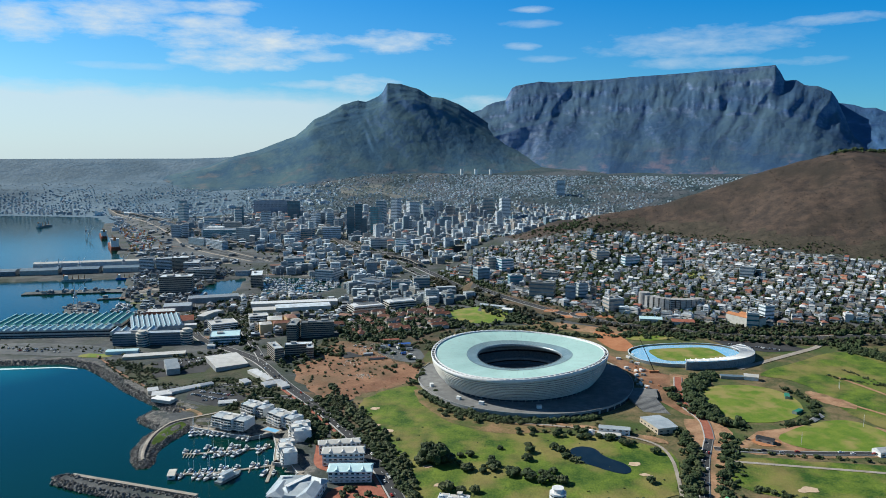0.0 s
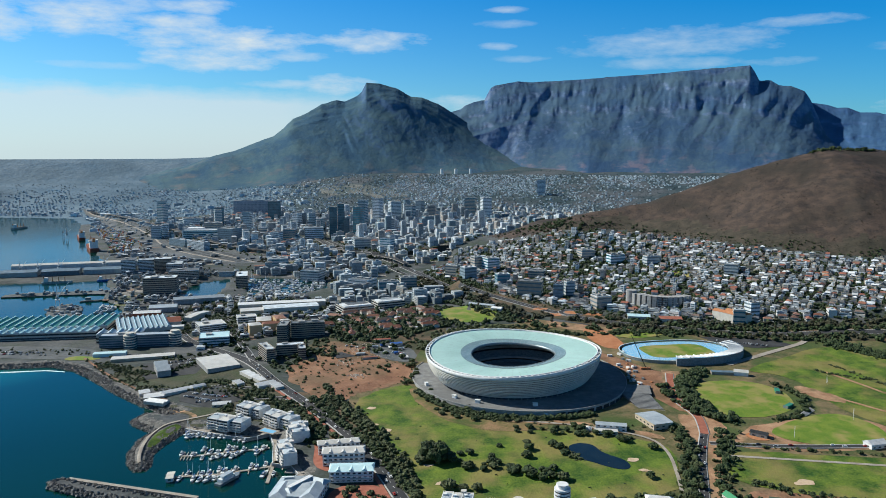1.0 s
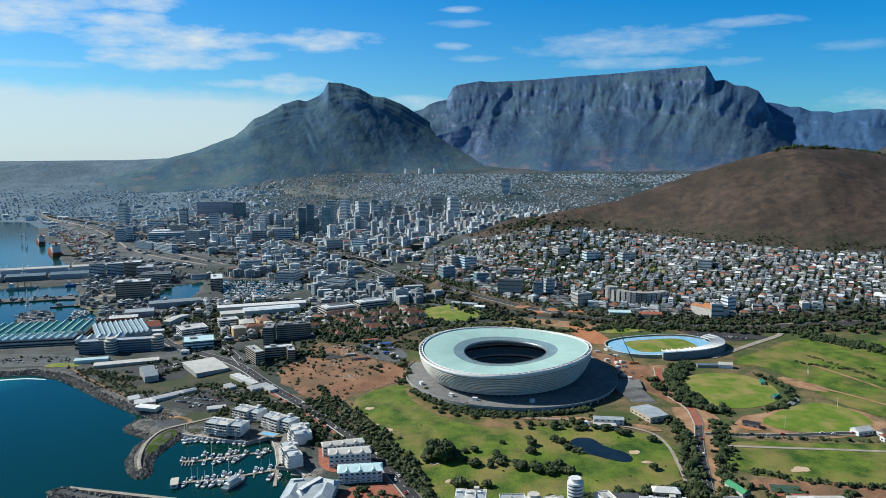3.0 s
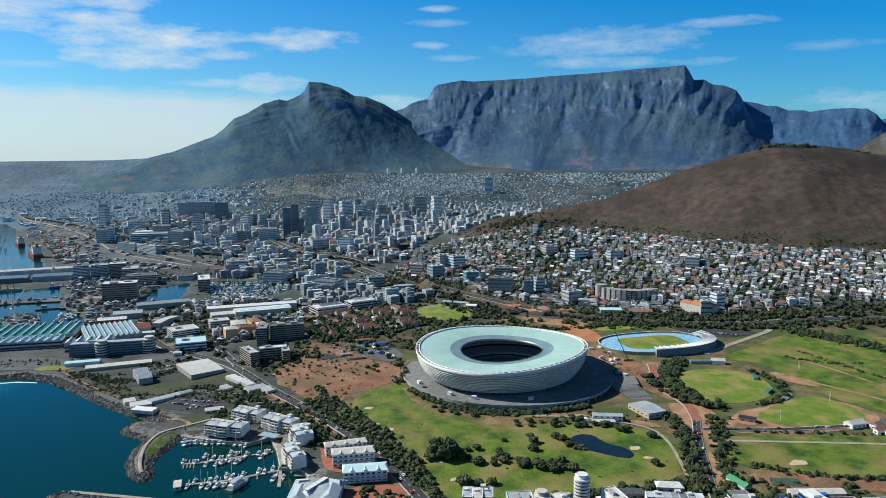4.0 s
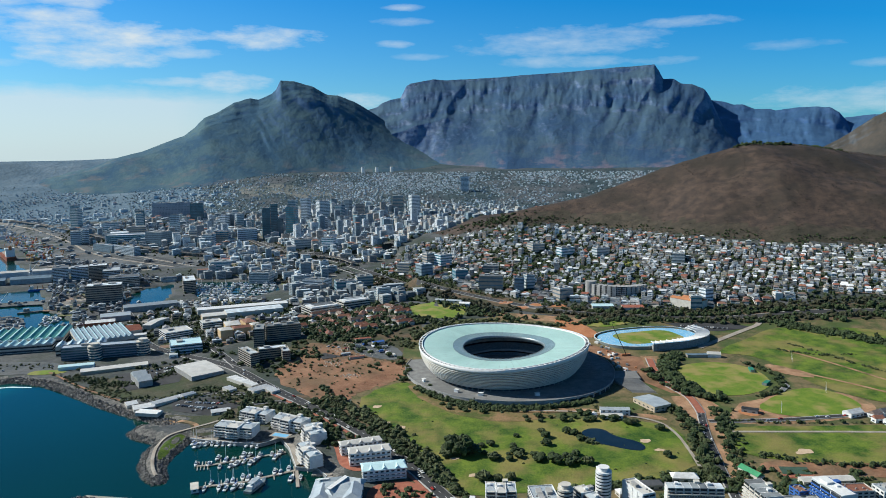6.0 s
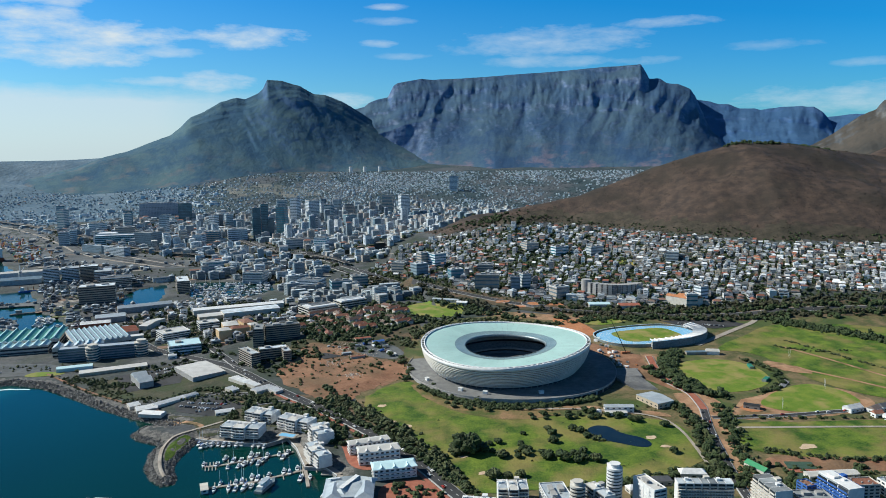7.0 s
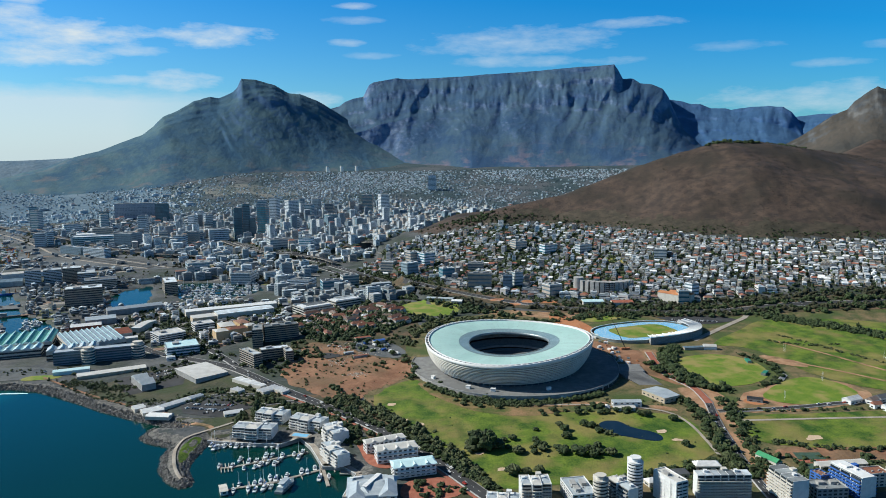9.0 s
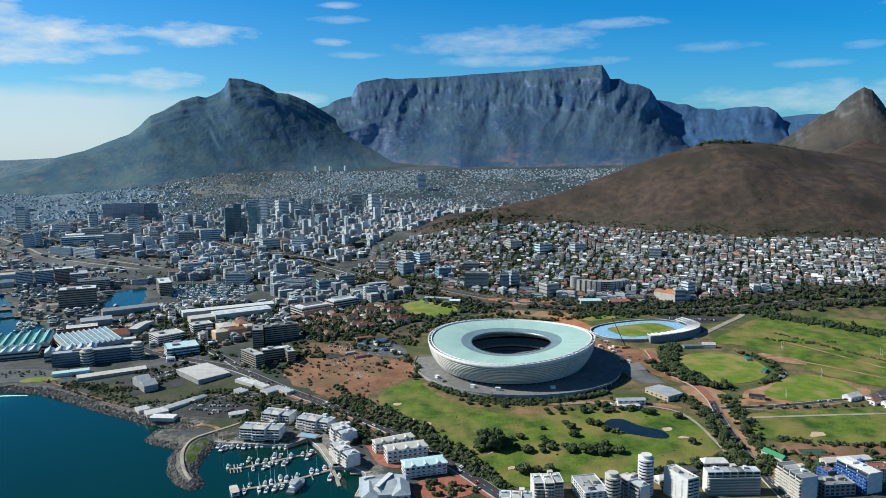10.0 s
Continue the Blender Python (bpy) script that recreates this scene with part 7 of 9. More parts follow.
def hips(x, y, z, w, d, h, turn, hip):
    n = len(x)
    c, s = np.cos(turn), np.sin(turn)
    V = np.zeros((n, 6, 3))
    w2, d2 = w / 2 + 0.4, d / 2 + 0.4
    r = np.maximum(w2 - hip * d2, 0.2)
    for i, (lx, ly, k) in enumerate([(-w2, -d2, 0), (w2, -d2, 0), (w2, d2, 0), (-w2, d2, 0), (-r, 0 * d2, 1), (r, 0 * d2, 1)]):
        V[:, i] = np.stack([x + lx * c - ly * s, y + lx * s + ly * c, z + k * h], -1)
    F = np.array([(0, 1, 5, 4), (2, 3, 4, 5), (1, 2, 5, 5), (3, 0, 4, 4)])
    return V.reshape(-1, 3), (F[None] + 6 * np.arange(n)[:, None, None]).reshape(-1, 4)


def joined(name, chunks, mats, label, category, smooth_faces=False):
    """Many small pieces as one mesh; a chunk is vertices, faces and a material slot."""
    V, F, S, n = [], [], [], 0
    for v, f, s in chunks:
        V.append(v)
        F += [tuple(dict.fromkeys(q)) for q in (f + n).tolist()]
        S += [s] * len(f)
        n += len(v)
    me = bpy.data.meshes.new(name)
    me.from_pydata(np.concatenate(V).tolist(), [], F)
    for m in mats:
        me.materials.append(m)
    me.polygons.foreach_set("material_index", np.array(S, dtype=np.int32))
    if smooth_faces:
        me.polygons.foreach_set("use_smooth", np.ones(len(F), bool))
    me.update()
    return tagged(new(name, me), label, category, kind="stuff")


def quarter(name, label, poly, px, py, turn, size, height, pitched, seed, keep=1.0, walls=None, tiles=None, wings=0.4, clump=0.0, tall=0.12, glass=None, long=0.0, panes=True):
    """Houses of a quarter as one mesh, with their roofs, wings and panes."""
    x, y, rng = spots(poly, px, py, turn, min(px, py) * 0.3, seed)
    k = rng.uniform(0, 1, len(x)) < keep + clump * bumps(x, y, 260, 3)
    x, y = x[k], y[k]
    n = len(x)
    w, d = rng.uniform(*size, n), rng.uniform(*size, n) * 0.8
    w = w * np.where(rng.uniform(0, 1, n) < long, rng.uniform(1.4, 2.2, n), 1.0)
    h = rng.uniform(height[0], height[1], n) * np.where(rng.uniform(0, 1, n) < tall, 1.6 if tall < 0.2 else rng.uniform(1.3, 2.6, n), 1.0)
    t = turn + rng.normal(0, 0.1, n) + np.where(rng.uniform(0, 1, n) < 0.3, math.pi / 2, 0)
    z = land(x, y) - 1.5
    chunks = [(*boxes(x, y, z, w, d, h + 1.5, t), 0)]
    pit = rng.uniform(0, 1, n) < pitched
    a = pit
    chunks.append((*hips(x[a], y[a], z[a] + h[a] + 1.5, w[a], d[a], rng.uniform(1.6, 3.2, a.sum()), t[a], rng.choice([0.0, 0.7], a.sum())), 1))
    b = ~pit
    chunks.append((*boxes(x[b], y[b], z[b] + h[b] + 1.5, w[b] - 0.8, d[b] - 0.8, np.full(b.sum(), 0.5), t[b]), 2))
    m = b & (rng.uniform(0, 1, n) < 0.6)
    chunks.append((*boxes(x[m] + 1, y[m] + 1, z[m] + h[m] + 1.9, w[m] * 0.35, d[m] * 0.4, np.full(m.sum(), 2.4), t[m]), 0))
    # lower wings
    v = rng.uniform(0, 1, n) < wings
    ox, oy = rng.uniform(-0.6, 0.6, n) * w, rng.choice([-0.6, 0.6], n) * d
    wx, wy = x + ox * np.cos(t) - oy * np.sin(t), y + ox * np.sin(t) + oy * np.cos(t)
    chunks.append((*boxes(wx[v], wy[v], z[v], w[v] * 0.6, d[v] * 0.5, h[v] * 0.62 + 1.5, t[v]), 0))
    chunks.append((*boxes(wx[v], wy[v], z[v] + h[v] * 0.62 + 1.5, w[v] * 0.6 - 0.4, d[v] * 0.5 - 0.4, np.full(v.sum(), 0.3), t[v]), 2))
    # panes: a dark strip on the two long sides of each storey
    for lev in range(int(max(h) // 3.2) + 1 if panes else 0):
        q = h > 3.2 * lev + 2.2
        for side in (-1, 1):
            oy2 = side * (d[q] / 2)
            chunks.append((*boxes(x[q] - oy2 * np.sin(t[q]), y[q] + oy2 * np.cos(t[q]), z[q] + 2.5 + 3.2 * lev, w[q] * 0.72, np.full(q.sum(), 0.3), np.full(q.sum(), 1.3), t[q]), 3))
            ox2 = side * (w[q] / 2)
            chunks.append((*boxes(x[q] + ox2 * np.cos(t[q]), y[q] + ox2 * np.sin(t[q]), z[q] + 2.5 + 3.2 * lev, np.full(q.sum(), 0.3), d[q] * 0.6, np.full(q.sum(), 1.3), t[q]), 3))
    joined(name, chunks, (walls or M_WALLS, tiles or M_TILES, M_FLAT_ROOF, glass or M_GLASS), label, "houses")
    return x, y


HILLSIDE = [(75, 490), (150, 465), (255, 350), (405, 258), (525, 212), (655, 196), (900, 100), (1200, 60), (1300, 230), (1200, 255), (950, 318), (770, 394), (650, 492), (592, 562), (543, 642), (436, 756), (335, 772),
            (198, 878), (100, 900), (-10, 740)]
CENTRE = [(-700, 1250), (-420, 1000), (-330, 860), (-150, 640), (-30, 830), (60, 920), (170, 1040), (400, 1160), (600, 1300), (700, 2000), (300, 2250), (-300, 2150), (-800, 2100), (-1000, 1900), (-950, 1550)]
DOWNTOWN = [(-560, 1250), (-330, 1180), (-120, 1080), (60, 1130), (330, 1560), (260, 2080), (-60, 2200), (-480, 2120), (-620, 1700)]
DOCKLANDS = [(-700, 960), (-560, 880), (-420, 1000), (-690, 1250), (-950, 1550), (-1150, 1750), (-1000, 1450), (-850, 1100)]
MIDTOWN = [(-470, 760), (-330, 860), (-150, 640), (40, 480), (70, 400), (-10, 360), (-160, 420), (-200, 620), (-220, 740), (-400, 780)]
PARKSIDE = [(-165, 260), (-100, 330), (-30, 345), (5, 290), (5, 200), (-40, 160), (-110, 130), (-180, 200)]
VILLAGE = [(-460, 280), (-420, 470), (-300, 560), (-210, 480), (-150, 400), (-160, 250), (-230, 180), (-330, 120), (-350, 200)]
HILL_WEST = [(75, 490), (150, 465), (255, 350), (405, 258), (440, 248), (500, 690), (436, 756), (335, 772), (198, 878), (100, 900), (-10, 740)]
HILL_EAST = [(442, 248), (525, 212), (655, 196), (900, 100), (1200, 60), (1300, 230), (1200, 255), (950, 318), (770, 394), (650, 492), (592, 562), (543, 642), (502, 688)]
quarter("hillside_houses", "grey, cream and red-roofed houses among trees", HILL_WEST, 14, 12, radians(-36), (5.5, 12), (3.0, 7.5), 0.5, 21, 0.60, clump=0.35, glass=M_HAZED_GLASS, tall=0.2)
quarter("white_houses", "dense white and grey terraced houses on the hillside", HILL_EAST, 12.5, 10.5, radians(-36), (5.5, 12), (3.0, 6.2), 0.45, 36, 0.80, M_BRIGHT, M_BRIGHT_ROOFS, clump=0.3, glass=M_HAZED_GLASS)
quarter("centre_blocks", "dense city blocks of pale and grey offices", CENTRE, 27, 24, radians(12), (11, 23), (6, 17), 0.14, 22, 0.74, M_HAZED_OFFICE, clump=0.3, tall=0.16, glass=M_HAZED_GLASS)
quarter("downtown_blocks", "packed mid-rise offices and flats of the city centre", DOWNTOWN, 37, 34, radians(16), (13, 24), (14, 27), 0.04, 28, 0.62, M_HAZED_CITY, clump=0.35, tall=0.3, glass=M_HAZED_GLASS)
quarter("dock_sheds", "low dockside sheds and stacked goods", DOCKLANDS, 19, 16, radians(20), (5, 21), (2.6, 7), 0.4, 23, 0.66, M_FLATS, M_DOCK_ROOF, clump=0.5)
quarter("canal_flats", "grey and white apartment blocks by the marina", MIDTOWN, 25, 22, radians(18), (12, 21), (9, 17), 0.1, 24, 0.74, M_FLATS, long=0.4, glass=M_HAZED_GLASS)
quarter("waterfront_blocks", "mixed low buildings by the waterfront", VILLAGE, 18, 16, radians(14), (7, 15), (3.5, 8), 0.45, 25, 0.72, M_WALLS, M_DOCK_ROOF, clump=0.3)


QUAYSIDE = [(-650, 640), (-632, 560), (-575, 420), (-548, 330), (-470, 300), (-440, 500), (-465, 545), (-508, 720), (-470, 780), (-560, 880), (-700, 960), (-770, 950), (-700, 750)]
quarter("quay_blocks", "low quayside stores and workshops", QUAYSIDE, 14.5, 12.5, radians(14), (4, 14), (2.6, 8), 0.4, 35, 0.74, M_FLATS, M_DOCK_ROOF, clump=0.4)
M_YARD = palette("yard_surfaces", [(0.06, 0.06, 0.062), (0.20, 0.185, 0.165), (0.30, 0.27, 0.23), (0.045, 0.065, 0.025), (0.11, 0.105, 0.10), (0.24, 0.15, 0.10), (0.08, 0.08, 0.08), (0.15, 0.16, 0.06)], stain=0.5, scale=0.15)


def yards(name, label, poly, px, py, turn, seed):
    """Flat lots of asphalt, concrete, earth and grass between the buildings."""
    x, y, rng = spots(poly, px, py, turn, 3.0, seed)
    n = len(x)
    z = top_z(x, y)
    joined(name, [(*boxes(x, y, z - 0.6, px * rng.uniform(0.5, 1.1, n), py * rng.uniform(0.5, 1.1, n), 0.75 + 0.02 * rng.integers(0, 10, n), turn + rng.normal(0, 0.12, n)), 0)], (M_YARD,), label, "yards")


for n, (poly, turn) in enumerate(((VILLAGE, 0.25), (QUAYSIDE, 0.25), (DOCKLANDS, 0.35), (MIDTOWN, 0.3), (PARKSIDE, 0.3), (HILLSIDE, -0.63), (CENTRE, 0.2))):
    yards("yard_lots", "mixed lots of asphalt, concrete, earth and grass", poly, 24, 19, turn, 90 + n)


def ring_sector(a0, a1, r0, r1):
    ang = np.radians(np.linspace(a0, a1, 14))
    return [(MID[0] + r0 * math.sin(a), MID[1] + r0 * math.cos(a)) for a in ang] + [(MID[0] + r1 * math.sin(a), MID[1] + r1 * math.cos(a)) for a in ang[::-1]]


quarter("bowl_houses", "crowded pale houses climbing the far slope", ring_sector(-5, 30, 2950, 3900), 14, 13, 0.3, (4.5, 8.5), (2.4, 3.8), 0.4, 26, 0.40, M_HAZED_WALLS, M_HAZED_ROOFS, wings=0, clump=0.7, panes=False)
quarter("far_town", "low pale roofs of the distant town", ring_sector(-36, -5, 2650, 4100), 16, 15, 0.5, (4.5, 10), (2.2, 3.6), 0.3, 27, 0.40, M_HAZED_WALLS, M_HAZED_ROOFS, wings=0, clump=0.7, panes=False)
quarter("far_sheds", "long pale shed roofs of the distant town", ring_sector(-36, -7, 2500, 3700), 60, 50, 0.4, (16, 42), (5, 9), 0.1, 30, 0.32, M_HAZED_WALLS, M_HAZED_ROOFS, wings=0, clump=0.6, panes=False)
quarter("saddle_houses", "houses on the saddle behind the hill", ring_sector(4, 24, 2450, 3050), 16, 15, 0.1, (5, 10), (3, 5.5), 0.5, 29, 0.46, M_HAZED_WALLS, M_HAZED_ROOFS, wings=0, clump=0.6, panes=False)

# nearest houses: single things
def make_house(w, d, h, pitch, hip, tiles, label):
    root = thing("house", label, "house", "tiled houses beside the park")
    part("body", Shape().box(0, 0, -1.0, w, d, h + 1.0).box(w * 0.3, -d * 0.6, -1.0, w * 0.4, d * 0.5, h * 0.8 + 1.0), (M_CREAM,), root)
    part("roof", Shape().gable(0, 0, h, w, d, pitch, 0, 0, hip), (tiles,), root)
    part("porch_roof", Shape().gable(w * 0.3, -d * 0.6, h * 0.8, d * 0.5, w * 0.4, pitch * 0.6, math.pi / 2), (tiles,), root)
    windows(root, w, d, [1.0], 1.3, 6.0, 0.3, M_GLASS)
    part("door", Shape().box(-w * 0.2, -d / 2, -0.2, 1.1, 0.2, 2.2), (M_BROWN,), root)
    part("chimney", Shape().box(-w * 0.25, d * 0.15, h, 0.9, 0.9, pitch + 0.8), (M_CREAM,), root)
    return root


kinds = [make_house(21, 8.5, 5.5, 3, 0.7, M_RED_TILES, "cream house with a red tiled hipped roof"), make_house(13, 8, 3.5, 2.6, 0.0, M_RED_TILES, "small house with a red tiled gable roof"),
         make_house(26, 9, 6.5, 3, 0.5, M_RED_TILES, "long two-storey house with a red tiled roof"), make_house(11, 9, 4, 2.4, 0.8, M_TILES, "small house with a grey tiled roof")]
placed = 0
x, y, rng = spots(PARKSIDE, 29, 23, radians(20), 4, 31)
for i in range(len(x)):
    k = int(rng.integers(0, 4))
    m = pose(x[i], y[i], ground_z(x[i], y[i]), 0, 0, 20 + rng.normal(0, 12) + 90 * int(rng.integers(0, 2)))
    if placed < 4:
        kinds[placed].matrix_basis = m
    else:
        copy_thing(kinds[k], m)
    placed += 1

# ---- trees and bushes ----
M_LEAF = surface("dark_foliage", (0.013, 0.026, 0.009), (0.058, 0.082, 0.026), 0.9, rough=0.75, vary=0.35, bump=0.8, fine=4)
M_OLIVE = surface("olive_foliage", (0.024, 0.036, 0.013), (0.09, 0.105, 0.04), 0.9, rough=0.75, vary=0.35, bump=0.8, fine=4)
M_SCRUB_LEAF = surface("grey_scrub", (0.026, 0.025, 0.017), (0.058, 0.050, 0.034), 0.6, rough=0.85, vary=0.35, bump=0.5, fine=4)
# two foliage colours for far trees, with distance haze mixed into them
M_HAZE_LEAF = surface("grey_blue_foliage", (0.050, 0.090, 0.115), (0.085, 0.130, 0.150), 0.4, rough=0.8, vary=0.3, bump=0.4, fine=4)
M_HAZED_SLOPE_LEAF = surface("blue_green_foliage", (0.026, 0.052, 0.064), (0.056, 0.090, 0.100), 0.4, rough=0.8, vary=0.35, bump=0.5, fine=4)
M_PINE = surface("brown_green_foliage", (0.020, 0.023, 0.012), (0.066, 0.064, 0.032), 0.9, rough=0.8, vary=0.35, bump=0.8, fine=4)
M_BARK = surface("bark", (0.06, 0.045, 0.035), (0.14, 0.11, 0.08), 1.5)


def ball(level):
    bm = bmesh.new()
    bmesh.ops.create_icosphere(bm, subdivisions=level, radius=1.0)
    v, f = np.array([p.co[:] for p in bm.verts]), np.array([[p.index for p in q.verts] for q in bm.faces])
    bm.free()
    return v, f


BALL1, BALL2 = ball(1), ball(2)


def crown_data(seed, lumps, level, flat=0.75):
    """A crown of uneven leaf clumps, radius about 1, sitting on z = 0.3."""
    rng = np.random.default_rng(seed)
    bv, bf = BALL2 if level == 2 else BALL1
    V, F = [], []
    for i in range(lumps):
        a, r = rng.uniform(0, 2 * math.pi), math.sqrt(rng.uniform(0, 1)) * 0.72
        up = 0.35 + flat * (1 - r * r) * rng.uniform(0.25, 1.0)
        k = rng.uniform(0.2, 0.36) if lumps > 10 else rng.uniform(0.34, 0.55)
        v = bv * k * np.array([1, 1, 0.8]) * (1 + rng.normal(0, 0.26, (len(bv), 1)))
        F.append(bf + sum(len(q) for q in V))
        V.append(v + (r * math.cos(a), r * math.sin(a), up))
    return np.concatenate(V), np.concatenate(F)


def make_tree(seed, mat, label, flat):
    root = thing("tree", label, "tree", "trees of the golf course and avenues")
    v, f = crown_data(seed, 44, 1, flat)
    part("crown", mesh_of("crown", v, f, (mat,)), (), root)
    t = Shape().cyl(0, 0, -0.15, 0.07, 0.6, 8, 0, 0.6)
    for a in (0.4, 2.5, 4.4):
        t.add([(0.03 * math.cos(a + k), 0.03 * math.sin(a + k), 0.3) for k in (0, 2.1, 4.2)] + [(0.35 * math.cos(a), 0.35 * math.sin(a), 0.62)], [(0, 1, 3), (1, 2, 3), (2, 0, 3)])
    part("trunk", t, (M_BARK,), root)
    return root


TREES = [make_tree(1, M_LEAF, "dense dark green rounded tree", 0.75), make_tree(2, M_LEAF, "broad dark green tree", 0.6), make_tree(3, M_OLIVE, "olive green bushy tree", 0.7),
         make_tree(4, M_OLIVE, "low olive green tree", 0.5), make_tree(5, M_LEAF, "upright dark green tree", 1.0)]
fresh = list(TREES)
tree_rng = random.Random(8)


def plant(x, y, r, kind=None, tall=1.0):
    k = tree_rng.randrange(5) if kind is None else kind
    z = float(top_z([x], [y])[0])
    m = pose(x, y, z, 0, 0, tree_rng.uniform(0, 360)) @ Matrix.Diagonal((r, r, r * tall * tree_rng.uniform(0.9, 1.2), 1))
    if TREES[k] in fresh:
        fresh.remove(TREES[k])
        TREES[k].matrix_basis = m
    else:
        copy_thing(TREES[k], pose(0, 0, 0)).matrix_basis = m


for x, y, r in [(6, -262, 9), (17, -250, 4.3), (26, -249, 4.9), (22, -278, 6.2), (46, -278, 5.2), (82, -228, 4.5), (82, -241, 5.6), (89, -189, 4.2), (116, -193, 4.2), (135, -191, 4.8),
                (140, -198, 5.4), (142, -209, 4.7), (61, -288, 6.2), (75, -294, 8.0), (86, -301, 5.6), (103, -301, 6.2), (4, -316, 7.3), (16, -319, 5.4), (166, -210, 4.8)]:
    plant(x, y, r)
for x, y, r in [(-12, -258, 10), (-2, -260, 10), (-6, -266, 9)]:
    plant(x, y, r, 0, 1.45)
for x, y, r in [(-14, -256, 9), (-4, -264, 9.5), (-8, -250, 8), (-18, -264, 7), (2, -254, 7.5), (177, -226, 6.0), (199, -243, 5.4), (179, -300, 4.8), (32, -141, 4.6), (40, -157, 4.3), (3, -152, 4.3),
                (106, -234, 5.1), (112, -240, 4.5), (114, -252, 4.6), (55, -234, 3.2), (78, -257, 5.5), (66, -282, 4.5), (94, -297, 5), (36, -282, 4.2), (28, -318, 5)]:
    plant(x, y, r)


def along(line, gap, r0, r1, side, count=1, kinds=None):
    """Trees along a line, scattered to both sides."""
    pts = np.array(rounded(line, 2, False), float)
    d = np.concatenate([[0], np.cumsum(np.hypot(*np.diff(pts, axis=0).T))])
    for s in np.arange(0, d[-1], gap):
        for _ in range(count):
            q = s + tree_rng.uniform(-gap / 2, gap / 2)
            plant(float(np.interp(q, d, pts[:, 0])) + tree_rng.uniform(-side, side), float(np.interp(q, d, pts[:, 1])) + tree_rng.uniform(-side, side), tree_rng.uniform(r0, r1),
                  None if kinds is None else tree_rng.choice(kinds))


along([(-140, -104), (-122, -136), (-84, -196), (-60, -240), (-36, -296), (-18, -340)], 7.5, 2.6, 4.8, 3.0)
along([(-128, -96), (-105, -105), (-88, -150), (-66, -200), (-50, -240)], 10, 2.4, 4.4, 3)
along([(24, -150), (50, -168), (80, -174), (104, -170)], 5.0, 2.2, 3.4, 2.2)
along([(262, -70), (263, -120), (270, -160), (286, -175)], 9, 3.5, 5.6, 6, 2, (0, 1, 4))
along([(318, -26), (300, -48), (285, -80), (278, -130), (290, -165)], 8, 4.0, 6.4, 6, 2, (0, 1, 4))
along([(238, -190), (236, -235), (222, -270), (206, -315), (198, -350)], 6, 3.2, 5.2, 5, 1, (0, 1, 4))
along([(284, -205), (268, -240), (250, -280), (232, -330), (214, -370)], 7.5, 2.6, 4.6, 6)
along([(278, -232), (332, -250), (439, -266), (560, -300)], 15, 1.8, 3.2, 3)
along([(262, -310), (300, -340), (380, -358), (480, -380)], 9, 2.2, 3.6, 3.5)
along([(395, -70), (408, -100), (400, -140), (380, -165), (350, -176)], 6, 2.6, 4.2, 4)
along([(-15, -70), (-4, -100), (14, -135)], 8, 2.4, 3.6, 4)
along([(-230, -128), (-210, -125), (-180, -135), (-150, -140), (-130, -165), (-122, -200)], 6, 2.2, 4.0, 4)
along([(-42, -60), (-28, -30), (-30, 10), (-40, 40)], 9, 3, 5, 6)


def copse(name, label, x, y, r0, r1, seed, mat, lumps=5, level=1):
    """Many trees as one mesh of clumped crowns."""
    rng = np.random.default_rng(seed)
    n = len(x)
    if not n:
        return
    z = top_z(x, y)
    V, F, off = [], [], 0
    forms = [crown_data(seed * 10 + i, lumps, level) for i in range(5)]
    pick = rng.integers(0, 5, n)
    r = r0 * 0.8 + (r1 * 1.1 - r0 * 0.8) * rng.uniform(0, 1, n) ** 1.5
    ang = rng.uniform(0, 2 * math.pi, n)
    for i, (fv, ff) in enumerate(forms):
        s = np.nonzero(pick == i)[0]
        c, sn = np.cos(ang[s])[:, None], np.sin(ang[s])[:, None]
        X = (fv[None, :, 0] * c - fv[None, :, 1] * sn) * r[s, None] + x[s, None]
        Y = (fv[None, :, 0] * sn + fv[None, :, 1] * c) * r[s, None] + y[s, None]
        Z = (fv[None, :, 2] - 0.25) * r[s, None] * rng.uniform(0.8, 1.3, (len(s), 1)) + z[s, None]
        V.append(np.stack([X, Y, Z], -1).reshape(-1, 3))
        F.append((ff[None] + len(fv) * np.arange(len(s))[:, None, None]).reshape(-1, 3) + off)
        off += len(s) * len(fv)
    me = mesh_of(name, np.concatenate(V), np.concatenate(F), (mat,))
    tagged(new(name, me), label, "trees", kind="stuff")


WOODS = [(-160, 262), (-84, 420), (0, 345), (12, 350), (120, 320), (130, 240), (60, 190), (6, 190), (-27, 150), (-74, 118), (-130, 120), (-190, 220)]
x, y, _ = spots(WOODS, 8.2, 8.2, 0.3, 4.2, 51)
copse("park_trees", "dark green trees between the park houses", x, y, 3.0, 6.6, 51, M_LEAF, 7)
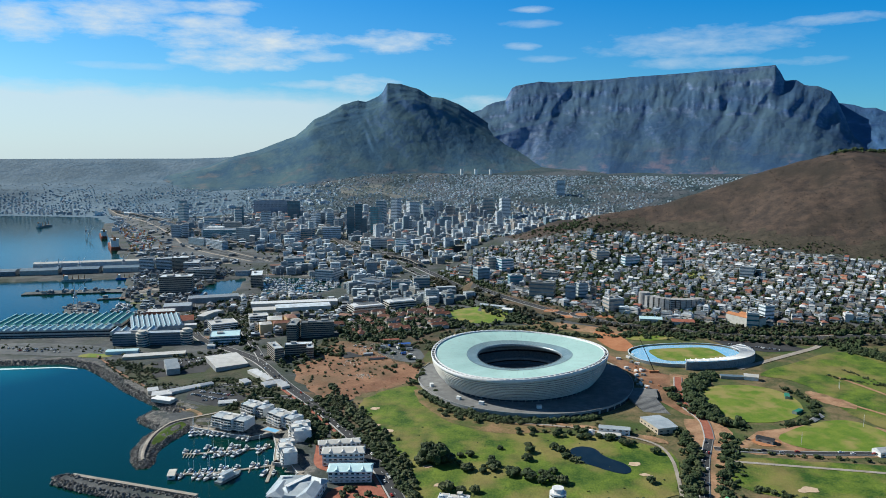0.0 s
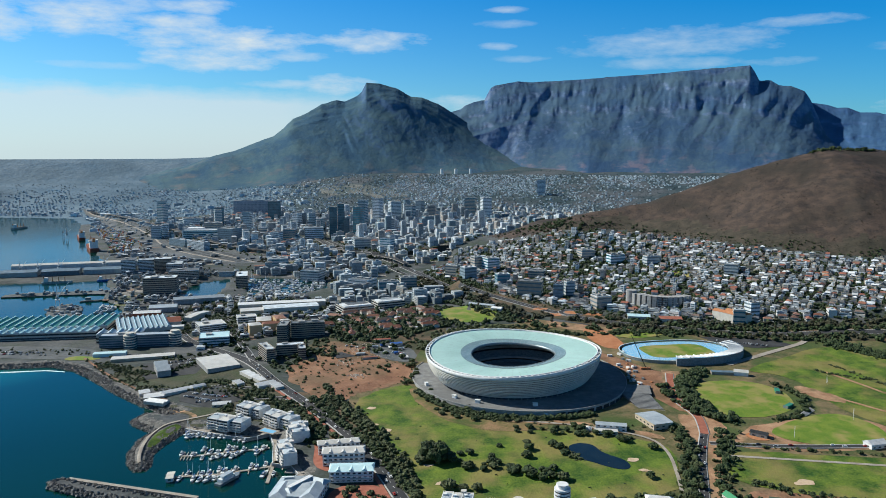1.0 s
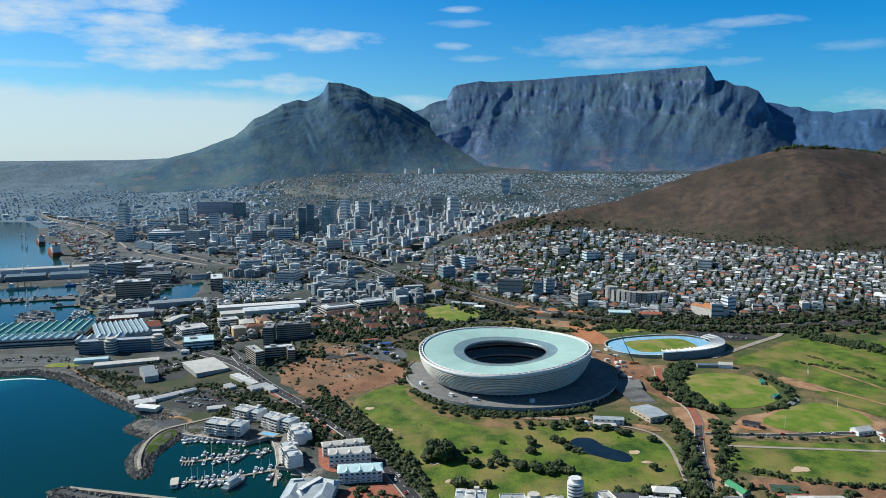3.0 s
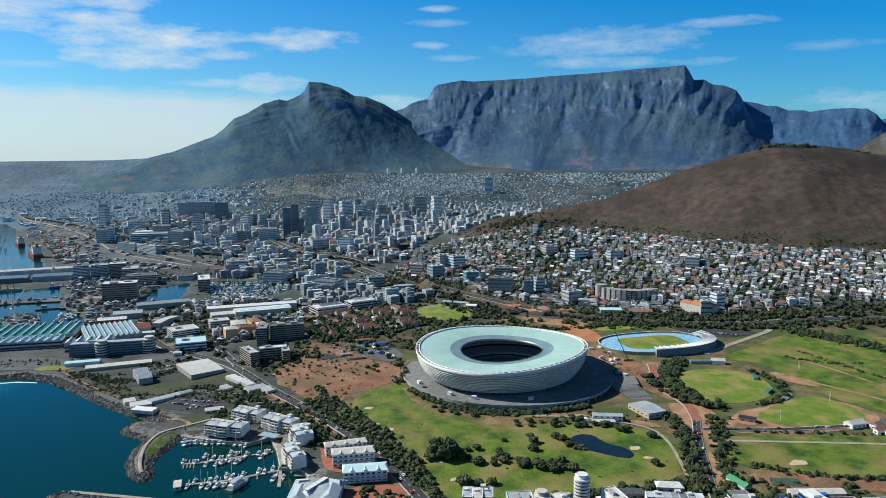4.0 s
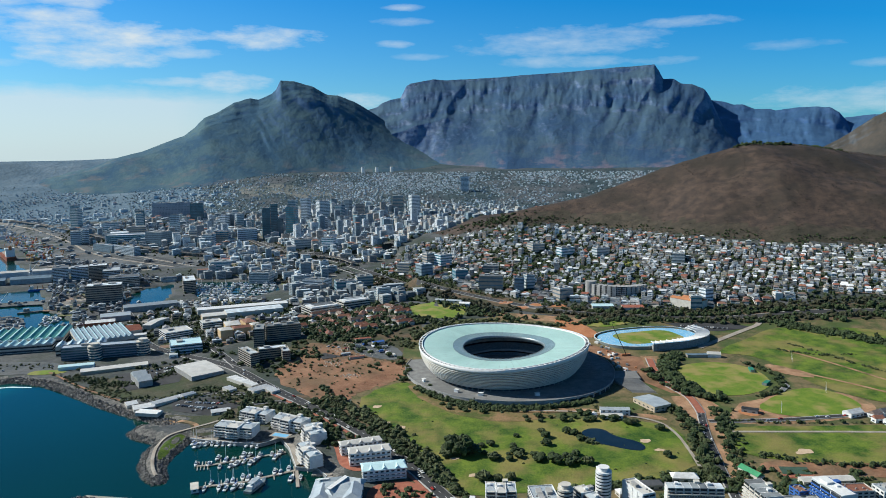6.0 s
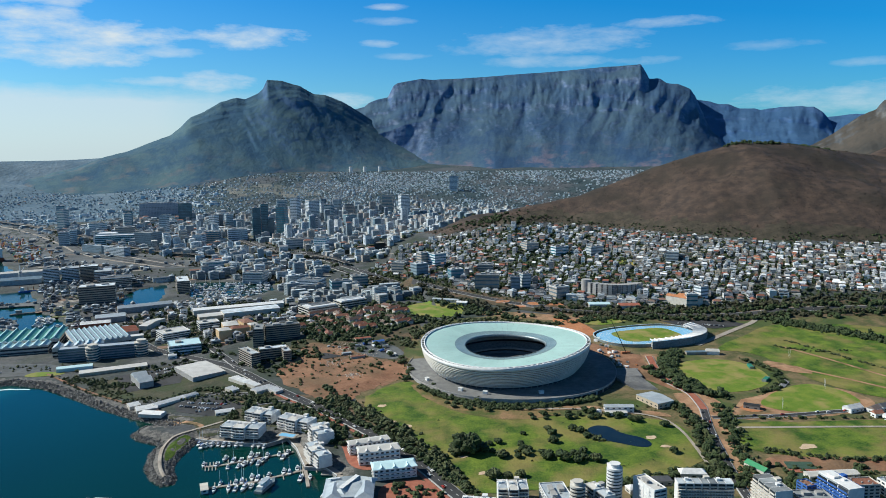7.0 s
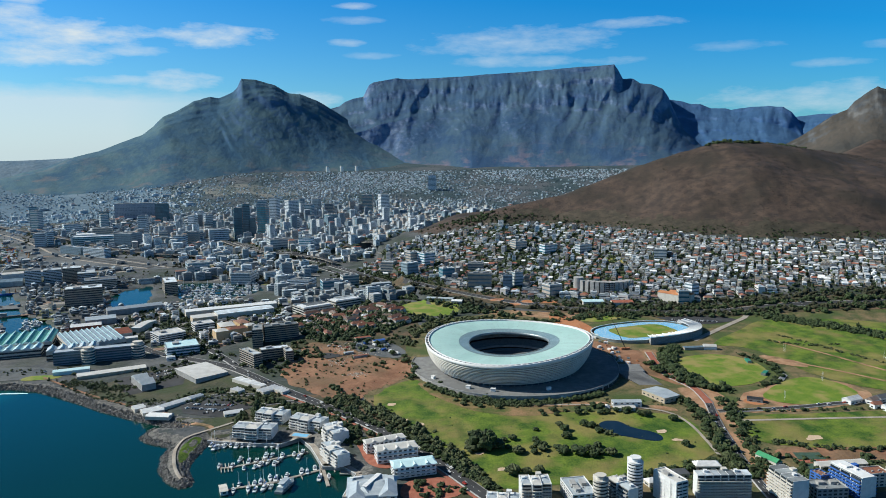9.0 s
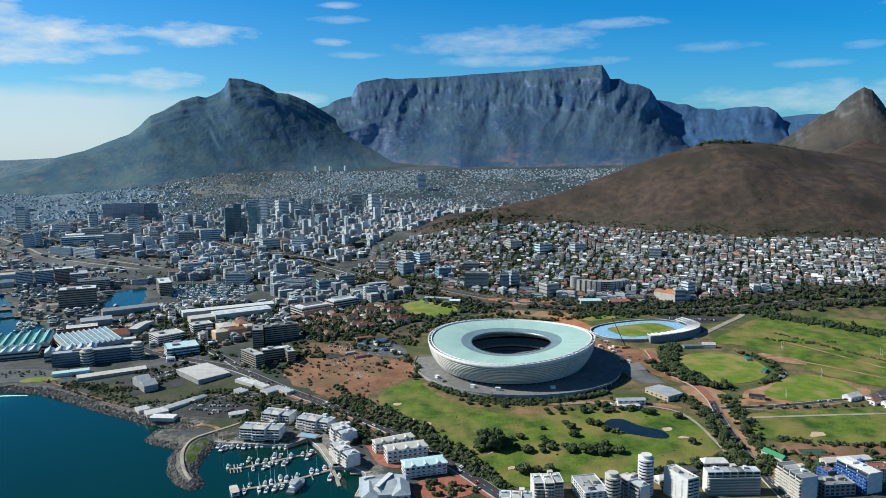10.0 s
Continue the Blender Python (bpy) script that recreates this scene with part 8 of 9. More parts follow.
for n, (line, off) in enumerate((([(285, 240), (403, 190), (516, 158), (638, 150), (900, 95), (1200, 55)], 9), ([(230, 175), (300, 160), (390, 140), (500, 108), (640, 98), (900, 40)], 8),
                                 ([(-28, 690), (67, 400), (134, 280), (190, 228)], 12), ([(-60, 690), (30, 420), (100, 270), (180, 190)], 14), ([(-420, 980), (-250, 800), (-150, 640)], 14),
                                 ([(260, 236), (386, 178), (491, 141), (626, 131), (900, 74), (1200, 34)], 5), ([(220, 235), (268, 198), (386, 152), (491, 114), (626, 104), (900, 46), (1200, 8)], 5))):
    rng = np.random.default_rng(60 + n)
    pts = np.array(rounded(line, 2, False))
    d = np.concatenate([[0], np.cumsum(np.hypot(*np.diff(pts, axis=0).T))])
    s = rng.uniform(0, d[-1], int(d[-1] / 2.3))
    x, y = np.interp(s, d, pts[:, 0]) + rng.normal(0, off, len(s)), np.interp(s, d, pts[:, 1]) + rng.normal(0, off, len(s))
    keep = away(x, y, [tuple(p) for p in roads[5][1][::4]])[0] > 7.5
    copse("boulevard_trees", "row of dark trees along the boulevard", x[keep], y[keep], 3.0, 6.0, 60 + n, M_LEAF if n % 2 else M_PINE, 7)


def sprinkle(poly, count, seed):
    rng = np.random.default_rng(seed)
    xs, ys = [p[0] for p in poly], [p[1] for p in poly]
    x, y = rng.uniform(min(xs), max(xs), count), rng.uniform(min(ys), max(ys), count)
    k = inside(x, y, poly) & (top_z(x, y) > 2.5)
    return x[k], y[k]


x, y = sprinkle([(75, 480), (165, 345), (225, 275), (390, 190), (500, 150), (640, 145)] + HILLSIDE[6:], 19000, 71)
copse("garden_trees", "garden trees between the hillside houses", x, y, 2.2, 4.8, 71, M_LEAF, 3)
x, y = sprinkle(HILL_WEST, 5400, 86)
copse("garden_trees", "large dark trees between the hillside houses", x, y, 3.2, 6.4, 86, M_LEAF, 4)
x, y = sprinkle([(-175, 130), (-110, 190), (-40, 215), (20, 205), (10, 150), (-30, 70), (-70, 60), (-130, 125)], 210, 87)
copse("yard_trees", "dark trees round the dusty yard", x, y, 2.4, 5.0, 87, M_LEAF, 7)
x, y = sprinkle(CENTRE, 4200, 72)
copse("street_trees", "street trees in the city centre", x, y, 3.5, 7.0, 72, M_LEAF, 3)
x, y = sprinkle(VILLAGE, 1900, 73)
copse("yard_trees", "trees between the waterfront buildings", x, y, 2.5, 4.5, 73, M_LEAF, 5)
x, y = sprinkle(DIRT, 320, 74)
copse("dry_bushes", "scattered bushes on bare earth", x, y, 0.9, 2.4, 74, M_OLIVE, 5)
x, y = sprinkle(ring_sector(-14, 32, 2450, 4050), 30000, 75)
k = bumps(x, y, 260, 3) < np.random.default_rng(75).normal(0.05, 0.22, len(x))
copse("slope_trees", "haze-tinted dark trees between houses on the far slope", x[k], y[k], 1.9, 4.2, 75, M_HAZED_SLOPE_LEAF, 2)
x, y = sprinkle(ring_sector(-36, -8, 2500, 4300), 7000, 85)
copse("plain_trees", "haze-tinted trees between the roofs of the distant town", x, y, 1.9, 4.0, 85, M_HAZE_LEAF, 2)
HILL_FACE = [(150, 1000), (205, 885), (340, 780), (441, 765), (551, 650), (600, 570), (657, 500), (776, 400), (950, 325), (1200, 260), (1450, 230), (1450, 960), (1020, 800), (899, 770), (700, 810), (357, 870), (240, 990)]
x, y = sprinkle(HILL_FACE, 26000, 76)
k = np.array([noise.noise((a / 130, b / 130, 3)) + 0.35 * noise.noise((a / 40, b / 40, 5)) for a, b in zip(x, y)]) > -0.3
copse("hill_scrub", "low dark scrub dotted over the dry hill", x[k], y[k], 0.6, 1.7, 76, M_SCRUB_LEAF, 2)
# dark belts of scrub: above the houses, on the spur and along the summit
fx, fy = sprinkle(HILL_FACE, 22000, 77)
belt = away(fx, fy, FOOT[2:10])[0]
k = (belt < 22 + 26 * np.array([noise.noise((a / 90, b / 90, 9)) for a, b in zip(fx, fy)]))
copse("belt_scrub", "dark belt of scrub above the houses", fx[k], fy[k], 1.6, 3.4, 77, M_LEAF, 3)
rng = np.random.default_rng(78)
sx = rng.normal(290, 50, 190)
copse("spur_trees", "dark trees on the spur of the hill", sx, 1075 - 0.75 * sx + rng.normal(0, 22, 190), 2.5, 5, 78, M_LEAF, 6)
copse("summit_trees", "row of dark trees on the hill top", 890 + rng.uniform(-20, 130, 60), 770 + rng.normal(0, 8, 60), 3, 6, 79, M_LEAF, 6)
copse("saddle_trees", "dark trees on the back of the hill", 1130 + rng.uniform(-50, 90, 60), 850 + rng.normal(0, 12, 60), 3, 5.5, 80, M_LEAF, 6)
x, y = sprinkle([(-470, 85), (-400, 60), (-340, -30), (-290, -50), (-230, -20), (-190, -60), (-180, -100), (-230, -90), (-300, -55), (-350, -50), (-410, 5)], 2000, 81)
copse("shore_bushes", "low bushes behind the shore path", x, y, 1.2, 3.0, 81, M_OLIVE, 5)
x, y = sprinkle([(-245, -110), (-205, -105), (-150, -110), (-118, -150), (-104, -225), (-125, -230), (-150, -190), (-190, -150), (-235, -150)], 420, 82)
k = np.all([np.hypot(x - a, y - b) > r * 0.8 for a, b, r in TAKEN], axis=0)
copse("garden_trees", "garden trees between the marina houses", x[k], y[k], 1.8, 3.6, 82, M_LEAF, 8)
x, y = sprinkle([(-205, 130), (-150, 140), (-120, 60), (-190, -10), (-240, 60), (-250, 110)], 240, 83)
copse("slab_trees", "trees round the brown office slabs", x, y, 2.5, 4.8, 83, M_LEAF, 6)
x, y = sprinkle([(100, -372), (200, -362), (330, -372), (520, -395), (520, -430), (330, -400), (200, -385), (100, -385)], 420, 84)
k = np.all([np.hypot(x - a, y - b) > r for a, b, r in TAKEN], axis=0)
copse("yard_trees", "garden trees behind the beach-front flats", x[k], y[k], 2.0, 4.2, 84, M_LEAF, 7)


x, y = sprinkle([(-236, -128), (-190, -118), (-150, -128), (-112, -180), (-106, -226), (-128, -226), (-150, -186), (-176, -172), (-236, -152)], 300, 91)
k = np.all([np.hypot(x - a, y - b) > r * 0.6 for a, b, r in TAKEN], axis=0) & (top_z(x, y) > 2.5)
copse("garden_trees", "dark garden trees round the marina houses", x[k], y[k], 1.8, 3.8, 91, M_LEAF, 8)


for n, (poly, count) in enumerate((([(-245, -118), (-205, -118), (-160, -128), (-118, -160), (-98, -225), (-75, -225), (-118, -120), (-160, -85), (-230, -90)], 330),
                                   ([(-400, 70), (-300, 120), (-330, 200), (-400, 300), (-420, 330), (-350, 330), (-280, 190), (-240, 90), (-300, 60), (-380, 40)], 420),
                                   ([(-130, -300), (-60, -310), (-30, -360), (-60, -365), (-100, -310)], 60),
                                   ([(40, -345), (230, -335), (330, -360), (330, -395), (200, -375), (60, -360)], 260))):
    x, y = sprinkle(poly, count, 140 + n)
    k = np.all([np.hypot(x - a, y - b) > r * 0.72 for a, b, r in TAKEN], axis=0) & (away(x, y, BEACH_ROAD)[0] > 9)
    copse("garden_trees", "dense garden trees between white buildings", x[k], y[k], 2.2, 4.4, 140 + n, M_LEAF, 7)


x, y = sprinkle([(-680, 150), (-560, 150), (-480, 140), (-425, 120), (-440, 90), (-500, 112), (-660, 120)], 120, 88)
copse("seafront_trees", "small trees and shrubs along the seafront promenade", x, y, 1.4, 3.0, 88, M_OLIVE, 6)
x, y = sprinkle([(-660, 660), (-560, 330), (-420, 300), (-300, 560), (-360, 900), (-700, 940)], 420, 89)
k = np.all([np.hypot(x - a, y - b) > r for a, b, r in TAKEN], axis=0)
copse("quay_trees", "scattered dark trees between the quays", x[k], y[k], 2.0, 4.0, 89, M_LEAF, 4)


along([(70, -196), (110, -200), (150, -208), (190, -226)], 8, 2.6, 4.8, 6, 1, (0, 1, 4))
along([(-24, -80), (-12, -112), (8, -150), (36, -176)], 9, 2.2, 4.0, 4, 1, (0, 1, 4))
along([(40, -262), (62, -276), (84, -284), (104, -288)], 8, 3.2, 5.4, 5, 1, (0, 1, 4))
along([(16, -268), (28, -276), (44, -270)], 7, 2.4, 4.2, 3)
x, y = sprinkle([(114, -236), (124, -240), (132, -268), (122, -268), (114, -252)], 60, 90)
copse("pond_reeds", "reeds and bushes on the bank of the pond", x, y, 1.2, 2.8, 90, M_OLIVE, 7)


# thick planting along the avenues, round the oval and below the podium
for n, (line, off, count, r0, r1, what) in enumerate((
        ([(236, -185), (238, -230), (222, -275), (206, -320), (196, -360)], 8, 120, 2.0, 4.8, "dense trees along the avenue"),
        ([(285, -200), (268, -240), (250, -285), (230, -335), (212, -375)], 10, 130, 1.6, 4.2, "dense shrubs along the avenue"),
        ([(330, -22), (305, -44), (287, -76), (279, -110), (284, -148), (300, -178)], 8, 300, 3.0, 5.8, "dense dark trees round the oval field"),
        ([(10, -140), (30, -158), (55, -167), (85, -171), (104, -170)], 3.4, 210, 1.2, 2.4, "clipped hedge below the podium"),
        ([(-138, -104), (-120, -138), (-84, -198), (-60, -242), (-36, -298), (-16, -345)], 3.5, 230, 1.6, 3.6, "thick bushes along the beach road"),
        ([(262, -312), (310, -340), (380, -356), (480, -380), (560, -400)], 4, 190, 1.4, 2.8, "hedge behind the fairway"),
        ([(278, -234), (332, -250), (439, -268), (560, -300)], 3, 90, 1.0, 2.2, "low bushes along the field road"),
        ([(395, -66), (410, -100), (402, -140), (380, -166), (345, -178)], 4, 110, 1.4, 3.0, "bushes round the oval field"),
        ([(545, 88), (575, 45), (615, 5), (640, -40), (680, -80), (760, -150)], 13, 1000, 2.2, 4.8, "dense bushy belt across the park"),
        ([(500, 0), (515, -40), (530, -90), (560, -170), (600, -240)], 3, 110, 1.2, 2.6, "low bushes along the field track"),
        ([(470, -20), (485, -40), (520, -60), (560, -60)], 3, 60, 1.2, 2.4, "low bushes in the park"),
        ([(60, -352), (120, -345), (180, -338), (215, -345)], 6, 130, 1.8, 3.8, "garden trees behind the flats"),
        ([(-20, 70), (0, 130), (60, 185), (140, 190)], 8, 130, 2.6, 5.0, "trees behind the stadium"),
        ([(140, 170), (230, 140), (330, 160), (400, 150)], 7, 170, 2.0, 4.4, "trees between stadium and boulevard"),
        ([(-215, -60), (-180, -100), (-150, -140)], 5, 70, 1.6, 3.4, "bushes beside the beach road"),
        ([(-126, -96), (-100, -130), (-76, -172), (-56, -218), (-40, -262), (-24, -316)], 8, 330, 1.8, 4.4, "thick dark bushes between the beach road and the lawn"),
        ([(-300, -40), (-255, -22), (-225, -62), (-190, -92)], 7, 120, 1.4, 3.0, "dark scrub behind the boatyard"),
        ([(-300, 75), (-330, 20), (-380, 20), (-430, 60)], 6, 150, 1.4, 3.2, "dark scrub round the sheds"))):
    rng = np.random.default_rng(110 + n)
    pts = np.array(rounded(line, 2, False))
    d = np.concatenate([[0], np.cumsum(np.hypot(*np.diff(pts, axis=0).T))])
    s = rng.uniform(0, d[-1], count)
    x, y = np.interp(s, d, pts[:, 0]) + rng.normal(0, off * 0.6, count), np.interp(s, d, pts[:, 1]) + rng.normal(0, off * 0.6, count)
    copse("planting", what, x, y, r0, r1, 110 + n, M_LEAF if n % 3 else M_OLIVE, 7)
a = np.radians(np.random.default_rng(133).uniform(205, 300, 420))
r = 125 + 12 * smooth(-0.6, 0.9, np.cos(a - 0.15)) + 6 * smooth(0.4, 1, np.cos(a + 1.5)) + np.random.default_rng(134).uniform(0, 5, 420)
copse("podium_hedge", "dense dark hedge at the foot of the podium wall", SC[0] + r * np.cos(a), SC[1] + r * np.sin(a), 2.0, 4.0, 133, M_LEAF, 7)
x, y = sprinkle(GOLF, 90, 130)
copse("golf_shrubs", "small shrubs scattered over the golf course", x, y, 0.6, 1.4, 130, M_LEAF, 5)
x, y = sprinkle([(60, -180), (140, -190), (210, -215), (215, -190), (150, -168), (110, -164)], 110, 131)
copse("slope_shrubs", "shrubs on the sandy slope below the podium", x, y, 0.8, 2.2, 131, M_OLIVE, 6)


# ---- cars ----
def make_car(label, mat):
    root = thing("car", label, "car", "cars on the roads and car parks")
    part("body", Shape().box(0, 0, 0.35, 4.4, 1.8, 0.6).box(-0.1, 0, 0.95, 4.2, 1.72, 0.1, 0, 0, 0.95), (mat,), root)
    part("cabin", Shape().box(-0.25, 0, 1.0, 2.5, 1.6, 0.5, 0, 0, 0.8), (M_GLASS,), root, "dark glazed cabin")
    part("car_roof", Shape().box(-0.25, 0, 1.5, 1.9, 1.3, 0.08), (mat,), root)
    part("undercarriage", Shape().box(-1.4, 0, 0.0, 0.62, 1.7, 0.6).box(1.4, 0, 0.0, 0.62, 1.7, 0.6), (M_DARK,), root, "dark wheels and underside")
    return root


M_SILVER = surface("silver_paint", (0.40, 0.41, 0.42), (0.50, 0.51, 0.52), 0.5, rough=0.3, metal=0.5, bump=0)
M_NAVY = surface("dark_paint", (0.03, 0.035, 0.05), (0.05, 0.055, 0.07), 0.5, rough=0.3, bump=0)
M_RED = surface("red_paint", (0.35, 0.03, 0.02), (0.42, 0.05, 0.03), 0.5, rough=0.3, bump=0)
CARS = [make_car("white car", M_WHITE), make_car("silver car", M_SILVER), make_car("dark car", M_NAVY), make_car("red car", M_RED)]
for c, what in zip(CARS, ("white", "silver grey", "dark blue", "red")):
    c["label"] = what + " hatchback car standing on asphalt"
spare = list(CARS)


def park(x, y, turn, lift=0.62):
    k = tree_rng.choices(range(4), (5, 4, 3, 1))[0]
    m = pose(x, y, float(top_z([x], [y])[0]) + lift, 0, 0, turn)
    if CARS[k] in spare:
        spare.remove(CARS[k])
        CARS[k].matrix_basis = m
    else:
        copy_thing(CARS[k], m)


for road, count, off in ((roads[0], 46, (-3.4, 3.4, -2.6, 2.6)), (roads[2], 14, (-2.4, 2.4)), (roads[5], 34, (-7, -3.5, 3.5, 7)), (roads[1], 14, (-2, 2)), (roads[4], 8, (-1.5, 1.5))):
    pts, nor = road[1], road[2]
    for _ in range(count):
        i = tree_rng.randrange(2, len(pts) - 2)
        o = tree_rng.choice(off)
        t = math.degrees(math.atan2(-nor[i][0], nor[i][1]))
        park(pts[i][0] + nor[i][0] * o, pts[i][1] + nor[i][1] * o, t, 0.68)
for x0, y0, dx, dy, n, t in ((-286, -78, 3.0, -1.6, 14, 30), (-278, -70, 3.0, -1.2, 14, 30), (-270, -100, 3.0, 0.6, 10, 100), (-365, 40, 3.0, 1.4, 16, 115), (400, 108, 3.2, -1.4, 18, 60),
                             (410, 98, 3.2, -1.2, 16, 60), (440, -262, 3.4, -0.6, 9, 80), (-620, 128, 3.2, -0.3, 24, 95), (-600, 116, 3.2, -0.3, 22, 95), (-352, 62, 2.9, 1.2, 12, 115), (-480, 118, 3.0, -1.6, 12, 60), (-120, 100, 3.4, -2.0, 10, 30), (-70, 70, 3.6, -1.4, 9, 60), (-370, 300, 1.8, -3, 14, 20)):
    for i in range(n):
        if tree_rng.random() < 0.62:
            park(x0 + dx * i, y0 + dy * i, t + tree_rng.uniform(-4, 4), 0.42)

# ---- worksite, yard and bare ground ----
def lorry(x, y, turn, body, label):
    root = thing("truck", label, "truck", "trucks in the dusty yard", pose(x, y, ground_z(x, y) + 0.4, 0, 0, turn))
    part("cargo_box", Shape().box(-1.2, 0, 1.0, 6.0, 2.4, 2.4), (body,), root)
    part("cab", Shape().box(3.0, 0, 0.8, 2.0, 2.3, 1.3).box(2.9, 0, 2.1, 1.7, 2.1, 0.9, 0, 0, 0.85), (M_WHITE,), root)
    part("windscreen", Shape().box(3.75, 0, 2.1, 0.3, 1.9, 0.7), (M_GLASS,), root)
    for sx in (-3, -1.8, 2.9):
        for sy in (-1.05, 1.05):
            part("wheel", Shape().box(sx, sy, 0, 0.95, 0.3, 0.95), (M_DARK,), root)
    return root


for x, y, t, m in [(-50, 60, 30, M_BLUE), (-42, 52, 32, M_WHITE), (-60, 84, 110, M_WHITE), (-44, 78, 20, M_SILVER), (-70, 96, 40, M_BLUE), (-36, 40, 100, M_WHITE), (-80, 88, 0, M_SILVER)]:
    lorry(x, y, t, m, "truck with a blue box body" if m == M_BLUE else "truck with a pale box body")
roofed("yard_shed", "blue-roofed shed in the dusty yard", -52, 98, 16, 8, 4, 1.2, 18, M_CREAM, M_BLUE, "shed")
roofed("yard_shed", "low shed with a red roof", -72, 120, 22, 7, 3.5, 1.0, 10, M_CREAM, M_BRICK, "shed")
roofed("yard_shed", "low grey shed on bare earth", -98, 58, 12, 5, 3, 0.8, 15, M_GREY, M_ALU, "shed")
roofed("yard_shed", "low grey shed on bare earth", -84, 40, 20, 4, 3, 0.6, 12, M_GREY, M_TILES, "shed")
slab = thing("concrete_pad", "grey concrete pad on the bare earth", "concrete pad", m=pose(-120, 60, ground_z(-120, 60), 0, 0, 15))
part("pad", Shape().box(0, 0, 0.2, 24, 26, 0.35), (M_ASPHALT,), slab)
rng = np.random.default_rng(200)
M_RUBBLE = surface("rubble", (0.30, 0.25, 0.20), (0.5, 0.44, 0.37), 0.6, vary=0.3)
V, F = [], []
for cx, cy, n, spread in ((-104, 82, 60, 9), (-112, 20, 36, 8), (-96, -26, 70, 6), (-120, 34, 30, 6), (-76, 52, 40, 8), (-90, 104, 40, 8)):
    for _ in range(n):
        x, y, k = cx + rng.normal(0, spread), cy + rng.normal(0, spread * 0.6), rng.uniform(0.5, 1.5)
        z = ground_z(x, y) + 0.3
        b = np.array([(1, 0, 0), (-1, 0, 0), (0, 1, 0), (0, -1, 0), (0, 0, 0.9), (0, 0, -0.6)]) * rng.uniform(0.5, 1.2, (6, 1)) * k + (x, y, z)
        F += [tuple(len(V) + i for i in q) for q in ((0, 2, 4), (2, 1, 4), (1, 3, 4), (3, 0, 4), (2, 0, 5), (1, 2, 5), (3, 1, 5), (0, 3, 5))]
        V += list(b)
tagged(new("rubble_heaps", mesh_of("rubble_heaps", V, F, (M_RUBBLE,))), "pale rubble heaps on the bare earth", "rubble", kind="stuff")
copse("earth_trees", "dark trees on the bare earth", np.array([-130.0, -126, -121, -70, -66, -62, -60, -58, -124, -118, -112, -150, -158, -140, -132, -78]),
      np.array([-64.0, -70, -78, 2, -2, -8, 6, -14, -84, -88, -96, 90, 70, 100, 20, 66]), 3.0, 5.0, 201, M_LEAF, 9)
# worksite huts and materials beside the stadium
for i in range(36):
    x, y = 244 + rng.normal(0, 9), 10 + rng.uniform(-95, 60)
    k = rng.integers(0, 3)
    hut = thing("site_cabin", "small site cabin on the reddish worksite", "cabin", "cabins and crates of the worksite", pose(x + 0.12 * y, y, ground_z(x, y) + 0.2, 0, 0, rng.uniform(0, 180)))
    part("body", Shape().box(0, 0, 0, (6, 3, 2.4)[k], (2.5, 2.4, 2.0)[k], (2.6, 2.2, 1.4)[k]).box(0, 0, (2.6, 2.2, 1.4)[k], (6.2, 3.1, 2.5)[k], (2.6, 2.5, 2.1)[k], 0.12), ((M_WHITE, M_STEEL, M_ORANGE)[k],), hut)

# ---- sports fields ----
def posts(x, y, turn):
    root = thing("rugby_posts", "white rugby goal posts on the field", "goal posts", "rugby goal posts", pose(x, y, ground_z(x, y) + 0.4, 0, 0, turn))
    for sx in (-2.8, 2.8):
        part("upright", Shape().cyl(sx, 0, 0, 0.1, 11, 8), (M_WHITE,), root)
    part("crossbar", Shape().box(0, 0, 3, 5.6, 0.2, 0.2), (M_WHITE,), root)


posts(344, -222, 60)
posts(428, -178, 60)
posts(460, -70, 70)
posts(560, -130, 70)
M_NET = surface("green_netting", (0.02, 0.16, 0.11), (0.04, 0.22, 0.15), 0.4)
for x, y, t in ((388, -96, 70), (378, -142, 40)):
    net = thing("cricket_net", "green cricket practice net", "net", "cricket nets by the oval", pose(x, y, ground_z(x, y) + 0.4, 0, 0, t))
    part("screen", Shape().box(0, 0, 0, 14, 5, 2.6), (M_NET,), net)
    part("frame", Shape().box(-7, 0, 0, 0.3, 5.2, 3.0).box(7, 0, 0, 0.3, 5.2, 3.0), (M_STEEL,), net)
bank = thing("terrace_seats", "low concrete terrace beside the rugby field", "terrace", m=pose(392, -160, ground_z(392, -160), 0, 0, 42))
for i in range(4):
    part("step", Shape().box(0, 1.4 * i, 0, 26, 1.4, 0.8 + 0.5 * i), (M_GREY,), bank)
sheet("sand_court", [(296, -212), (318, -204), (330, -222), (306, -230)], M_ORANGE, 0.5, "orange sand arena by the road", "arena", wobble=0.5)
ring_road = [(226 + 16 * math.cos(a), 274 + 16 * math.sin(a)) for a in np.linspace(0, 2 * math.pi, 20)]
strip("road", ring_road, 7, M_ASPHALT, 0.75, "roundabout ring of asphalt on the boulevard", times=1)
sheet("earth", [(226 + 11 * math.cos(a), 274 + 11 * math.sin(a)) for a in np.linspace(0, 6.28, 11)[:-1]], M_ORANGE, 0.7, "orange earth island of the roundabout", "earth")
for cx, cy in ((196, 262), (262, 262), (180, 300)):
    sheet("earth", [(cx + 15 * math.cos(a), cy + 9 * math.sin(a)) for a in np.linspace(0, 6.28, 9)[:-1]], M_ORANGE, 0.65, "orange bare patch beside the boulevard", "earth", wobble=4)
sheet("lawn", [(440, 455), (462, 462), (500, 412), (478, 398)], M_PITCH, 1.2, "small school field among the hillside houses")


